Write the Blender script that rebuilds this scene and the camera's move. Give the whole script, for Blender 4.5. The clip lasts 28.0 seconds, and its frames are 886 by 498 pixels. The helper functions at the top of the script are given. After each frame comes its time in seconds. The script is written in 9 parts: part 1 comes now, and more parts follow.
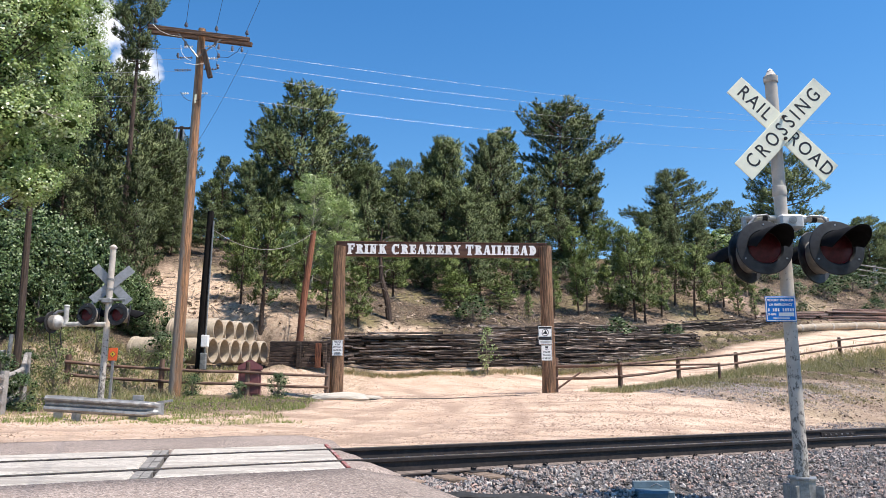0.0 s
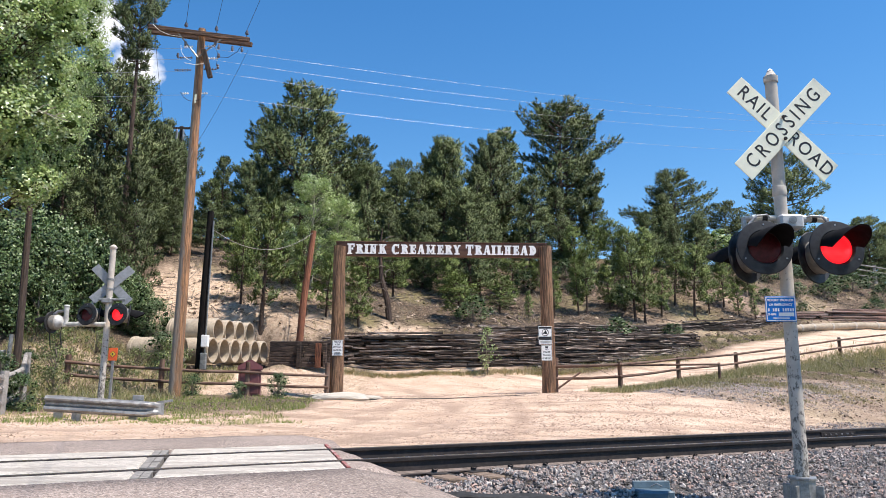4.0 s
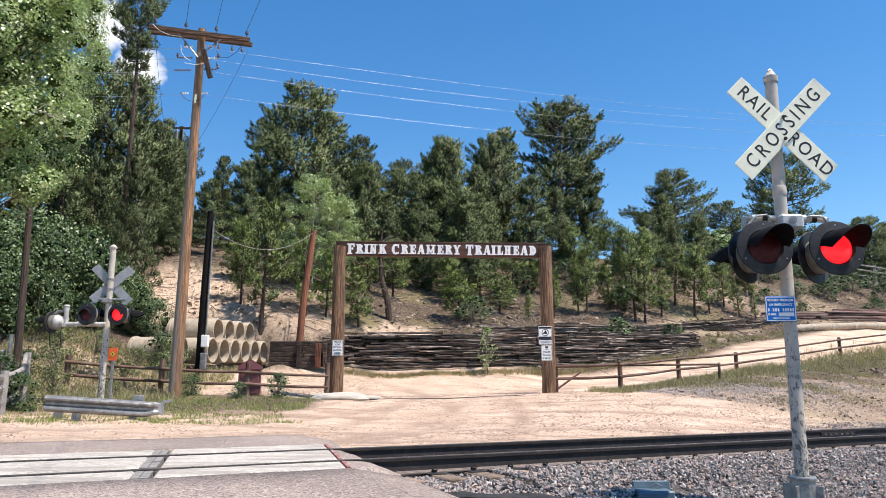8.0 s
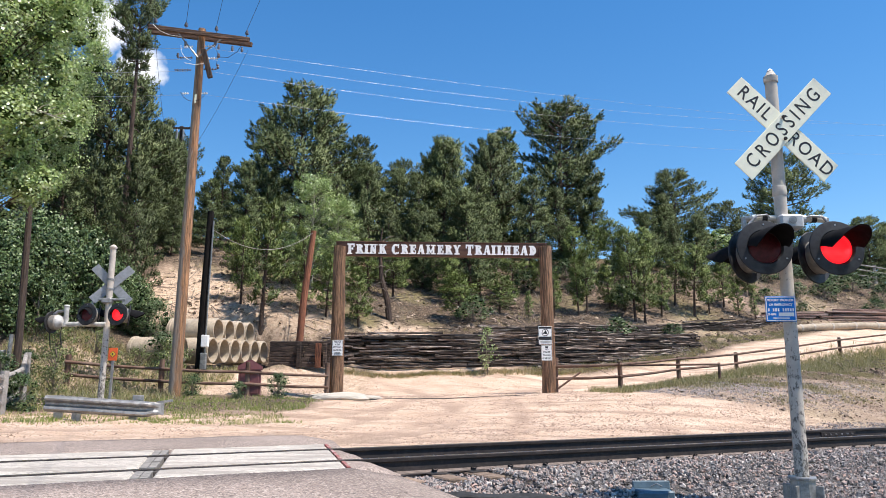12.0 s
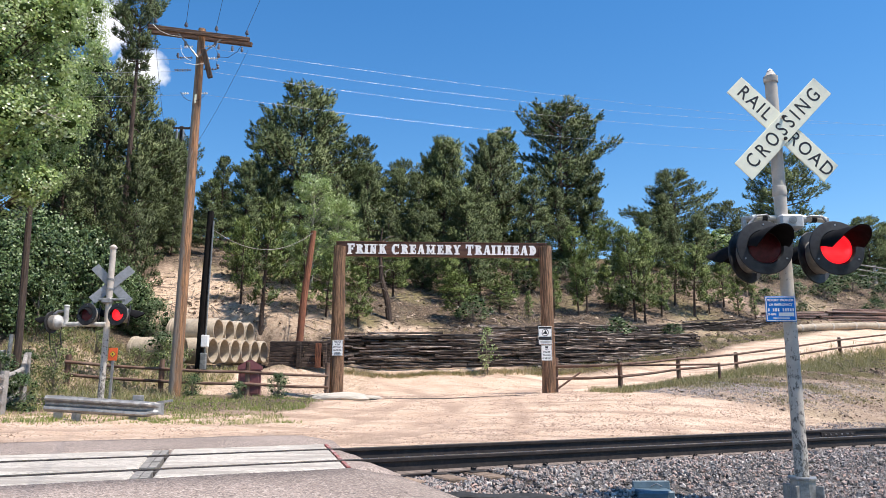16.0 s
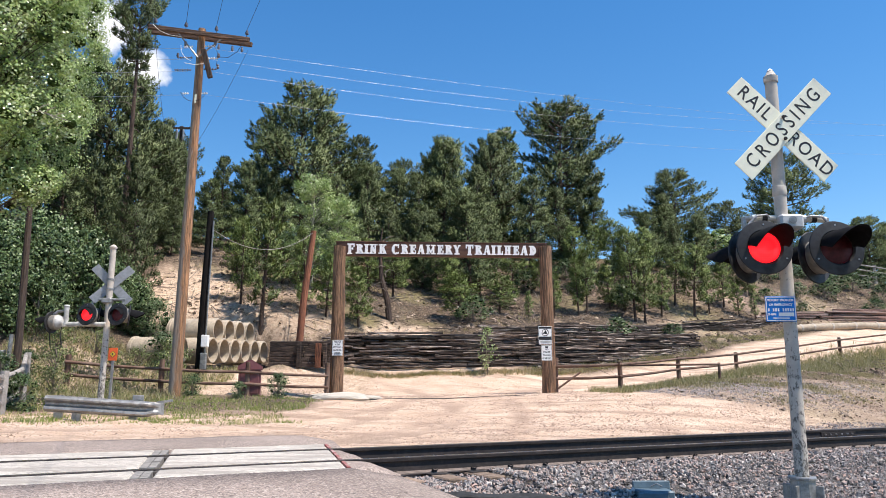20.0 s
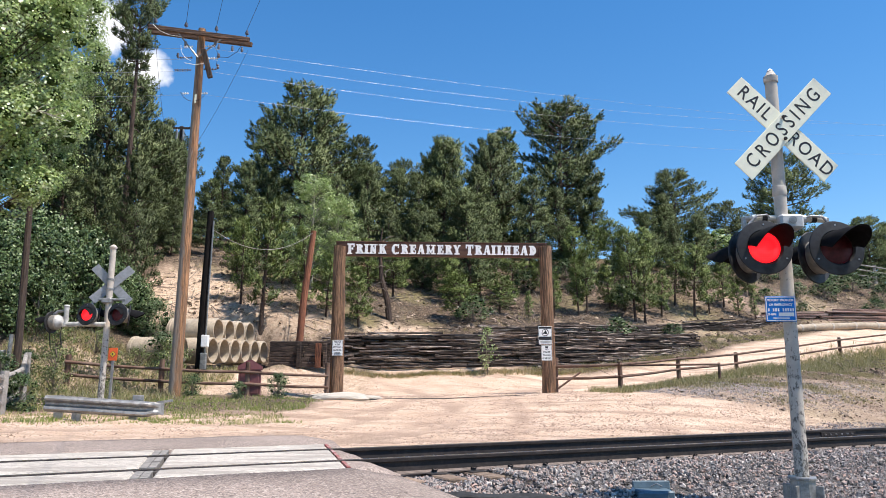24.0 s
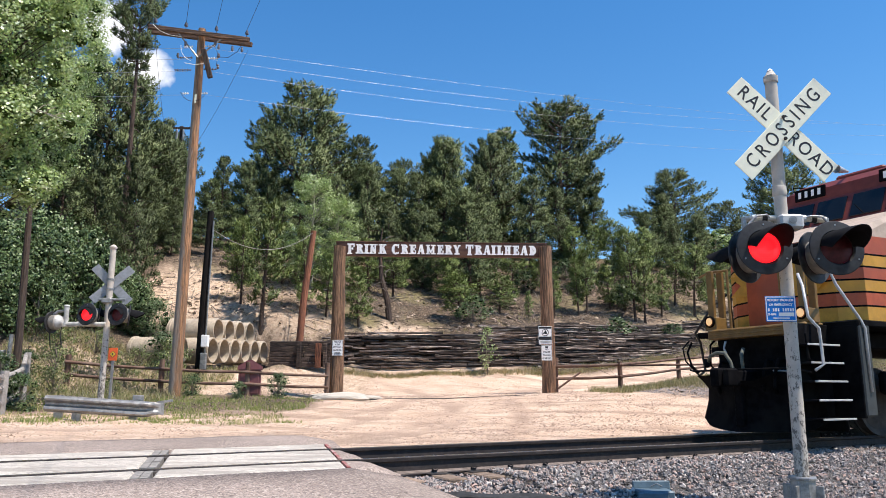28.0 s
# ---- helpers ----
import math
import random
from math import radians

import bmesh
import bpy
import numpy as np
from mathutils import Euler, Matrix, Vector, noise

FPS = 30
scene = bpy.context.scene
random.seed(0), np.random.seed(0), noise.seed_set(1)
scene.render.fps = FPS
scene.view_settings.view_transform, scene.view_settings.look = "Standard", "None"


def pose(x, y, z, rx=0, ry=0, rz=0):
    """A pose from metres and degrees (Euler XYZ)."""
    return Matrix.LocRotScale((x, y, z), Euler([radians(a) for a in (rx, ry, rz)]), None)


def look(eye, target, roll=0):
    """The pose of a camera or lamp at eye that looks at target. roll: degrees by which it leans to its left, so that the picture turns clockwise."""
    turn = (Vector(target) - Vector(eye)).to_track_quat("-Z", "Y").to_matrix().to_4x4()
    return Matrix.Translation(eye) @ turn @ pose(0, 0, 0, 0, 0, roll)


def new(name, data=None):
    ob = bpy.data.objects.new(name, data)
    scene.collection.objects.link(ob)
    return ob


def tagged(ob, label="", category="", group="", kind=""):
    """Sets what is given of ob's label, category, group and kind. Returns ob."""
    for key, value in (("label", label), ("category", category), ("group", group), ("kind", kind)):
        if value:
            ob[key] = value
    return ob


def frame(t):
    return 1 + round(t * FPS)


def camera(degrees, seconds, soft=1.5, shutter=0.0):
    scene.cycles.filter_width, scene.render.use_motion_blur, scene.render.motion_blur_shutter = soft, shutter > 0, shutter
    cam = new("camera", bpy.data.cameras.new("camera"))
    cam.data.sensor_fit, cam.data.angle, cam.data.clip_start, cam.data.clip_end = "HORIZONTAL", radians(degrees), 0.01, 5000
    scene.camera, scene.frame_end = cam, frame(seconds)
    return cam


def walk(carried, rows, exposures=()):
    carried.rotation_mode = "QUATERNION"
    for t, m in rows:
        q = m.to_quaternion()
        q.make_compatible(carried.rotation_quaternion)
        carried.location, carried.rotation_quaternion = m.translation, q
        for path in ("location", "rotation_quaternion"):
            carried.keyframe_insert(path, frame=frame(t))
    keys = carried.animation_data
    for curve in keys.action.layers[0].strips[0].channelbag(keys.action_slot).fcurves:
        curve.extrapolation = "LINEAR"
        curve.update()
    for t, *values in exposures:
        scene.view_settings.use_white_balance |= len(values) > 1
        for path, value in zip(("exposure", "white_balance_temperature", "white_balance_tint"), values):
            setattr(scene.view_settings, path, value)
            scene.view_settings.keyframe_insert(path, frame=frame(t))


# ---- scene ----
# ---- camera: stands still on a low tripod beside the crossing ----
cam = camera(62.0, 28.0, soft=0.8)
STAND = pose(0, 0, 0.68, 90 + 10.97, 0, 0)
walk(cam, [(0.0, STAND), (28.0, STAND)], exposures=[(0.0, 0.42, 6650, 13.5), (28.0, 0.42, 6650, 13.5)])

# ---- daylight: high sun from the right, clear sky ----
SUN_ELEV, SUN_AZ = 65.0, -22.0          # degrees; azimuth from +x towards +y
world = bpy.data.worlds.new("World")
scene.world = world
world.use_nodes = True
wn = world.node_tree.nodes
sky = wn.new("ShaderNodeTexSky")
sky.sky_type = "NISHITA"
sky.sun_disc = False
sky.sun_elevation = radians(SUN_ELEV)
sky.sun_rotation = radians(90 - SUN_AZ)
sky.altitude = 600.0
sky.air_density = 1.2
sky.dust_density = 0.1
sky.ozone_density = 3.0
wn["Background"].inputs["Strength"].default_value = 0.132
deep = wn.new("ShaderNodeHueSaturation")
deep.inputs["Saturation"].default_value = 1.33
world.node_tree.links.new(sky.outputs[0], deep.inputs["Color"])
world.node_tree.links.new(deep.outputs[0], wn["Background"].inputs["Color"])
sun_data = bpy.data.lights.new("sun", "SUN")
sun_data.energy = 5.0
sun_data.angle = radians(0.53)
sun_data.color = (1.0, 0.95, 0.87)
sun = new("sun", sun_data)
sun_dir = Vector((math.cos(radians(SUN_AZ)) * math.cos(radians(SUN_ELEV)), math.sin(radians(SUN_AZ)) * math.cos(radians(SUN_ELEV)), math.sin(radians(SUN_ELEV))))
sun.matrix_world = look(sun_dir * 80, (0, 0, 0))

# ---- plan: s runs along the track, n across it, away from the camera ----
TRACK = radians(28.8)
ES = Vector((math.cos(TRACK), math.sin(TRACK), 0))
EN = Vector((-math.sin(TRACK), math.cos(TRACK), 0))
TRACK_N = 8.08                          # centre line; railheads at z = 0
TRACK_TURN = Matrix.Rotation(TRACK, 4, "Z")


def tp(s, n, z=0.0):
    return ES * s + EN * n + Vector((0, 0, z))


# ---- mesh helpers ----
class Solid:
    """Vertices and faces gathered for one mesh."""

    def __init__(self):
        self.v, self.f, self.k, self.m = [], [], [], 0

    def add(self, verts, faces):
        b = len(self.v)
        self.v.extend(tuple(p) for p in verts)
        for f in faces:
            self.f.append(tuple(b + i for i in f))
            self.k.append(self.m)
        return self

    def box(self, c, size, bevel=0.0, m=None):
        """A box with chamfered edges; m turns and moves it."""
        hx, hy, hz = size[0] / 2, size[1] / 2, size[2] / 2
        m = m or Matrix()
        c = Vector(c)
        if bevel <= 0:
            vs = [m @ (c + Vector((x * hx, y * hy, z * hz))) for x in (-1, 1) for y in (-1, 1) for z in (-1, 1)]
            return self.add(vs, [(0, 1, 3, 2), (4, 6, 7, 5), (0, 4, 5, 1), (2, 3, 7, 6), (0, 2, 6, 4), (1, 5, 7, 3)])
        b = min(bevel, hx * 0.9, hy * 0.9, hz * 0.9)
        vs, ix = [], {}
        for x in (-1, 1):
            for y in (-1, 1):
                for z in (-1, 1):
                    for a in range(3):
                        d = [b, b, b]
                        d[a] = 0
                        ix[x, y, z, a] = len(vs)
                        vs.append(m @ (c + Vector((x * (hx - d[0]), y * (hy - d[1]), z * (hz - d[2])))))
        fs = []

        def put(q, n):
            p = [vs[i] for i in q]
            w = (p[1] - p[0]).cross(p[2] - p[0])
            fs.append(tuple(q) if w.dot(m.to_3x3() @ Vector(n)) > 0 else tuple(reversed(q)))
        for a in range(3):
            o, w = (a + 1) % 3, (a + 2) % 3
            for sg in (-1, 1):
                q = []
                for i, j in ((-1, -1), (1, -1), (1, 1), (-1, 1)):
                    t = [0, 0, 0]
                    t[a], t[o], t[w] = sg, i, j
                    q.append(ix[t[0], t[1], t[2], a])
                n = [0, 0, 0]
                n[a] = sg
                put(q, n)
            for i in (-1, 1):
                for j in (-1, 1):
                    t, u, n = [0, 0, 0], [0, 0, 0], [0, 0, 0]
                    t[o], t[w], t[a] = i, j, -1
                    u[o], u[w], u[a] = i, j, 1
                    n[o], n[w] = i, j
                    put([ix[(*t, o)], ix[(*t, w)], ix[(*u, w)], ix[(*u, o)]], n)
        for x in (-1, 1):
            for y in (-1, 1):
                for z in (-1, 1):
                    put([ix[x, y, z, a] for a in range(3)], (x, y, z))
        return self.add(vs, fs)

    def tube(self, path, r, sides=10, caps=True, bumpy=0.0, seed=0):
        """A round bar along a path; r is one radius or one for each point."""
        path = [Vector(p) for p in path]
        rs = r if hasattr(r, "__len__") else [r] * len(path)
        rg = random.Random(seed)
        vs, fs = [], []
        ref = None
        for i, p in enumerate(path):
            d = (path[min(i + 1, len(path) - 1)] - path[max(i - 1, 0)]).normalized()
            if ref is None:
                ref = d.orthogonal().normalized()
            ref = (ref - d * ref.dot(d))
            ref = ref.normalized() if ref.length > 1e-6 else d.orthogonal().normalized()
            o = d.cross(ref)
            for k in range(sides):
                a = 2 * math.pi * k / sides
                q = rs[i] * (1 + bumpy * rg.uniform(-1, 1))
                vs.append(p + (ref * math.cos(a) + o * math.sin(a)) * q)
        for i in range(len(path) - 1):
            for k in range(sides):
                a, b = i * sides + k, i * sides + (k + 1) % sides
                fs.append((a, b, b + sides, a + sides))
        if caps:
            fs.append(tuple(reversed(range(sides))))
            fs.append(tuple((len(path) - 1) * sides + k for k in range(sides)))
        return self.add(vs, fs)

    def lathe(self, profile, m=None, sides=24, close=False):
        """(radius, height) pairs turned about the z axis, then moved by m."""
        m = m or Matrix()
        vs, fs = [], []
        for r, z in profile:
            for k in range(sides):
                a = 2 * math.pi * k / sides
                vs.append(m @ Vector((r * math.cos(a), r * math.sin(a), z)))
        n = len(profile)
        for i in range(n if close else n - 1):
            for k in range(sides):
                a, b = i * sides, ((i + 1) % n) * sides
                k2 = (k + 1) % sides
                fs.append((a + k, a + k2, b + k2, b + k))
        return self.add(vs, fs)

    def prism(self, outline, depth, m=None):
        """A flat outline (x, y), counter-clockwise, made thick along -z by depth."""
        m = m or Matrix()
        n = len(outline)
        vs = [m @ Vector((x, y, 0)) for x, y in outline] + [m @ Vector((x, y, -depth)) for x, y in outline]
        fs = [tuple(range(n)), tuple(reversed(range(n, 2 * n)))]
        fs += [(i, n + i, n + (i + 1) % n, (i + 1) % n) for i in range(n)]
        return self.add(vs, fs)

    def mesh(self, name, materials, smooth=False):
        me = bpy.data.meshes.new(name)
        me.from_pydata(self.v, [], self.f)
        for mm in (materials if isinstance(materials, (list, tuple)) else [materials]):
            me.materials.append(mm)
        if any(self.k):
            me.polygons.foreach_set("material_index", self.k)
        if smooth:
            me.polygons.foreach_set("use_smooth", [True] * len(self.f))
        me.update()
        return me


def thing(name, label, category, at=None, group="", kind=""):
    ob = new(name)
    ob.empty_display_size = 0.2
    if at is not None:
        ob.matrix_world = at if isinstance(at, Matrix) else Matrix.Translation(at)
    return tagged(ob, label, category, group, kind)


def part(name, solid, material, parent=None, label="", smooth=False, at=None):
    me = solid if isinstance(solid, bpy.types.Mesh) else solid.mesh(name, material, smooth)
    ob = new(name, me)
    if parent is not None:
        ob.parent = parent
    if at is not None:
        ob.matrix_basis = at
    if label:
        ob["label"] = label
    return ob


def auto_smooth(ob, deg=35):
    me = ob.data
    me.polygons.foreach_set("use_smooth", [True] * len(me.polygons))
    me.set_sharp_from_angle(angle=radians(deg))
    return ob


def letters(words, size, depth=0.004, bold=0.0, spacing=1.0):
    """A mesh of built-in-font writing, centred, lying in x-y and facing +z."""
    cu = bpy.data.curves.new("writing", "FONT")
    cu.body, cu.size, cu.extrude, cu.offset = words, size, depth / 2, bold
    cu.align_x, cu.align_y, cu.space_character, cu.resolution_u = "CENTER", "CENTER", spacing, 3
    ob = bpy.data.objects.new("writing", cu)
    scene.collection.objects.link(ob)
    bpy.context.view_layer.update()
    me = bpy.data.meshes.new_from_object(ob.evaluated_get(bpy.context.evaluated_depsgraph_get()))
    bpy.data.objects.remove(ob)
    me.name = "lettering"
    return me


# ---- materials ----
def mat(name, base, rough=0.8, var=0.2, scale=6.0, bump=0.15, bscale=45.0, metal=0.0, second=None, second_scale=1.2, second_amount=0.5, stretch=(1, 1, 1), rand=0.0, spec=0.4, coat=0.0, bdist=0.01):
    """Principled surface: fine grain, a second tone in patches, bump."""
    m = bpy.data.materials.new(name)
    m.use_nodes = True
    nt = m.node_tree
    N, L = nt.nodes, nt.links
    p = N["Principled BSDF"]
    p.inputs["Roughness"].default_value = rough
    p.inputs["Metallic"].default_value = metal
    p.inputs["Specular IOR Level"].default_value = spec
    p.inputs["Coat Weight"].default_value = coat
    tc = N.new("ShaderNodeTexCoord")
    mp = N.new("ShaderNodeMapping")
    mp.inputs["Scale"].default_value = stretch
    L.new(tc.outputs["Object"], mp.inputs["Vector"])
    if rand:
        oi = N.new("ShaderNodeObjectInfo")
        sc = N.new("ShaderNodeVectorMath")
        sc.operation = "SCALE"
        sc.inputs[0].default_value = (37.0, 19.0, 53.0)
        L.new(oi.outputs["Random"], sc.inputs["Scale"])
        L.new(sc.outputs[0], mp.inputs["Location"])
    n1 = N.new("ShaderNodeTexNoise")
    n1.inputs["Scale"].default_value = scale
    n1.inputs["Detail"].default_value = 6.0
    n1.inputs["Roughness"].default_value = 0.65
    L.new(mp.outputs[0], n1.inputs["Vector"])
    cr = N.new("ShaderNodeValToRGB")
    lo = [max(0.0, c * (1 - var)) for c in base]
    hi = [min(1.0, c * (1 + var)) for c in base]
    cr.color_ramp.elements[0].position, cr.color_ramp.elements[1].position = 0.4, 0.6
    cr.color_ramp.elements[0].color, cr.color_ramp.elements[1].color = (*lo, 1), (*hi, 1)
    L.new(n1.outputs["Fac"], cr.inputs["Fac"])
    out = cr.outputs["Color"]
    if second is not None:
        n2 = N.new("ShaderNodeTexNoise")
        n2.inputs["Scale"].default_value = second_scale
        n2.inputs["Detail"].default_value = 5.0
        L.new(mp.outputs[0], n2.inputs["Vector"])
        r2 = N.new("ShaderNodeMapRange")
        r2.inputs["From Min"].default_value = 0.62 - 0.3 * second_amount
        r2.inputs["From Max"].default_value = 0.78 - 0.3 * second_amount
        r2.inputs["To Max"].default_value = 0.72
        L.new(n2.outputs["Fac"], r2.inputs["Value"])
        mx = N.new("ShaderNodeMix")
        mx.data_type = "RGBA"
        L.new(r2.outputs[0], mx.inputs["Factor"])
        L.new(out, mx.inputs["A"])
        mx.inputs["B"].default_value = (*second, 1)
        out = mx.outputs["Result"]
    if rand:
        hv = N.new("ShaderNodeHueSaturation")
        mr = N.new("ShaderNodeMapRange")
        mr.inputs["To Min"].default_value, mr.inputs["To Max"].default_value = 1 - rand, 1 + rand
        L.new(oi.outputs["Random"], mr.inputs["Value"])
        L.new(mr.outputs[0], hv.inputs["Value"])
        L.new(out, hv.inputs["Color"])
        out = hv.outputs["Color"]
    L.new(out, p.inputs["Base Color"])
    if bump:
        n3 = N.new("ShaderNodeTexNoise")
        n3.inputs["Scale"].default_value = bscale
        n3.inputs["Detail"].default_value = 5.0
        L.new(mp.outputs[0], n3.inputs["Vector"])
        bp = N.new("ShaderNodeBump")
        bp.inputs["Strength"].default_value = min(1.0, bump * 2)
        bp.inputs["Distance"].default_value = bdist
        L.new(n3.outputs["Fac"], bp.inputs["Height"])
        L.new(bp.outputs[0], p.inputs["Normal"])
    return m


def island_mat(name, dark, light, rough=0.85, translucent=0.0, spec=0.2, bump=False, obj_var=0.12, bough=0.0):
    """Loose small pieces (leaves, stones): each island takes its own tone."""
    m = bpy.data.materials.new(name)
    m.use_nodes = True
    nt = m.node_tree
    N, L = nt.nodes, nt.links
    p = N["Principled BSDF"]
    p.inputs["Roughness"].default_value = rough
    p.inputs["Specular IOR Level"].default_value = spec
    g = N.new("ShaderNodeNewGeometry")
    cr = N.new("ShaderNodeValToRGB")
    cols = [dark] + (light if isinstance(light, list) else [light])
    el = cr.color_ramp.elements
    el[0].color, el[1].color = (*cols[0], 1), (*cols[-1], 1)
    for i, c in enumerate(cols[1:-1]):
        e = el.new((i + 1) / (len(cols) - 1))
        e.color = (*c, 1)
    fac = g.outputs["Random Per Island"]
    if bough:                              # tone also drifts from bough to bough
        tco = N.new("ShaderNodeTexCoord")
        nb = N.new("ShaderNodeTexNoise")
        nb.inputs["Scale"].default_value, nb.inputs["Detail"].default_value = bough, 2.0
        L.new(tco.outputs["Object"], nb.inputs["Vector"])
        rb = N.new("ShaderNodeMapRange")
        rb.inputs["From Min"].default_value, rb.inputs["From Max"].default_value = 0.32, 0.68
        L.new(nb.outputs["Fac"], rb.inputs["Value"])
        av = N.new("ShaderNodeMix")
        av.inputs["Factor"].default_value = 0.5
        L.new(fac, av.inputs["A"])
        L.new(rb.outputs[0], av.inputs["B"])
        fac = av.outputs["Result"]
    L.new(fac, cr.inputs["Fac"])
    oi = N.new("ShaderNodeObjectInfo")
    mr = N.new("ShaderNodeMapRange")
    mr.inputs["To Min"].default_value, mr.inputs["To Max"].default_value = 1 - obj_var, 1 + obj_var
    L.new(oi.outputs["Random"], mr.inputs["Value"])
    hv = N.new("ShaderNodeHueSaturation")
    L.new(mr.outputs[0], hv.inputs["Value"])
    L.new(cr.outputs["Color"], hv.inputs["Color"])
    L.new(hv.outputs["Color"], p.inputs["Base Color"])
    if translucent:
        t = N.new("ShaderNodeBsdfTranslucent")
        L.new(hv.outputs["Color"], t.inputs["Color"])
        mx = N.new("ShaderNodeMixShader")
        mx.inputs[0].default_value = translucent
        L.new(p.outputs[0], mx.inputs[1])
        L.new(t.outputs[0], mx.inputs[2])
        L.new(mx.outputs[0], N["Material Output"].inputs["Surface"])
    if bump:
        tc = N.new("ShaderNodeTexCoord")
        n3 = N.new("ShaderNodeTexNoise")
        n3.inputs["Scale"].default_value = 60.0
        L.new(tc.outputs["Object"], n3.inputs["Vector"])
        bp = N.new("ShaderNodeBump")
        bp.inputs["Strength"].default_value = 0.4
        bp.inputs["Distance"].default_value = 0.01
        L.new(n3.outputs["Fac"], bp.inputs["Height"])
        L.new(bp.outputs[0], p.inputs["Normal"])
    return m


def glow_mat(name, colour, strength):
    m = bpy.data.materials.new(name)
    m.use_nodes = True
    p = m.node_tree.nodes["Principled BSDF"]
    p.inputs["Base Color"].default_value = (*colour, 1)
    p.inputs["Emission Color"].default_value = (*colour, 1)
    p.inputs["Emission Strength"].default_value = strength
    return m


def speckled(name, tones, cell, base_scale, rough=0.92, bump=0.5):
    """Bound or trodden aggregate: every small cell has its own tone, with broad stains over it."""
    m = bpy.data.materials.new(name)
    m.use_nodes = True
    N, L = m.node_tree.nodes, m.node_tree.links
    p = N["Principled BSDF"]
    p.inputs["Roughness"].default_value = rough
    p.inputs["Specular IOR Level"].default_value = 0.25
    tc = N.new("ShaderNodeTexCoord")
    vo = N.new("ShaderNodeTexVoronoi")
    vo.inputs["Scale"].default_value = cell
    L.new(tc.outputs["Object"], vo.inputs["Vector"])
    sp = N.new("ShaderNodeSeparateColor")
    L.new(vo.outputs["Color"], sp.inputs[0])
    cr = N.new("ShaderNodeValToRGB")
    el = cr.color_ramp.elements
    el[0].color, el[1].color = (*tones[0], 1), (*tones[-1], 1)
    for i, c in enumerate(tones[1:-1]):
        e = el.new((i + 1) / (len(tones) - 1))
        e.color = (*c, 1)
    L.new(sp.outputs[0], cr.inputs["Fac"])
    ns = N.new("ShaderNodeTexNoise")
    ns.inputs["Scale"].default_value, ns.inputs["Detail"].default_value = base_scale, 7.0
    L.new(tc.outputs["Object"], ns.inputs["Vector"])
    mr = N.new("ShaderNodeMapRange")
    mr.inputs["From Min"].default_value, mr.inputs["From Max"].default_value = 0.3, 0.7
    mr.inputs["To Min"].default_value, mr.inputs["To Max"].default_value = 0.72, 1.22
    L.new(ns.outputs["Fac"], mr.inputs["Value"])
    hv = N.new("ShaderNodeHueSaturation")
    L.new(mr.outputs[0], hv.inputs["Value"])
    L.new(cr.outputs["Color"], hv.inputs["Color"])
    L.new(hv.outputs["Color"], p.inputs["Base Color"])
    bp = N.new("ShaderNodeBump")
    bp.inputs["Strength"].default_value, bp.inputs["Distance"].default_value = bump, 0.006
    bp.invert = True
    L.new(vo.outputs["Distance"], bp.inputs["Height"])
    L.new(bp.outputs[0], p.inputs["Normal"])
    return m


def peeling(name, base, under, top):
    """Pale metal whose coat has flaked off in small dark scales, more of them lower down."""
    m = mat(name, base, 0.6, 0.10, 5, 0.12, 60, spec=0.3)
    N, L = m.node_tree.nodes, m.node_tree.links
    p = N["Principled BSDF"]
    was = p.inputs["Base Color"].links[0].from_socket
    tc = N.new("ShaderNodeTexCoord")
    sx = N.new("ShaderNodeSeparateXYZ")
    L.new(tc.outputs["Object"], sx.inputs[0])
    mp = N.new("ShaderNodeMapping")
    mp.inputs["Scale"].default_value = (1, 1, 0.6)
    L.new(tc.outputs["Object"], mp.inputs["Vector"])
    ns = N.new("ShaderNodeTexNoise")
    ns.inputs["Scale"].default_value, ns.inputs["Detail"].default_value, ns.inputs["Roughness"].default_value = 26.0, 9.0, 0.74
    L.new(mp.outputs[0], ns.inputs["Vector"])
    hz = N.new("ShaderNodeMapRange")
    hz.inputs["From Min"].default_value, hz.inputs["From Max"].default_value = 0.2, top
    hz.inputs["To Min"].default_value, hz.inputs["To Max"].default_value = 0.115, -0.05
    L.new(sx.outputs["Z"], hz.inputs["Value"])
    ad = N.new("ShaderNodeMath")
    L.new(ns.outputs["Fac"], ad.inputs[0])
    L.new(hz.outputs[0], ad.inputs[1])
    rg_ = N.new("ShaderNodeMapRange")
    rg_.inputs["From Min"].default_value, rg_.inputs["From Max"].default_value = 0.585, 0.65
    rg_.inputs["To Max"].default_value = 0.85
    L.new(ad.outputs[0], rg_.inputs["Value"])
    mx = N.new("ShaderNodeMix")
    mx.data_type = "RGBA"
    L.new(rg_.outputs[0], mx.inputs["Factor"])
    L.new(was, mx.inputs["A"])
    mx.inputs["B"].default_value = (*under, 1)
    L.new(mx.outputs["Result"], p.inputs["Base Color"])
    return m


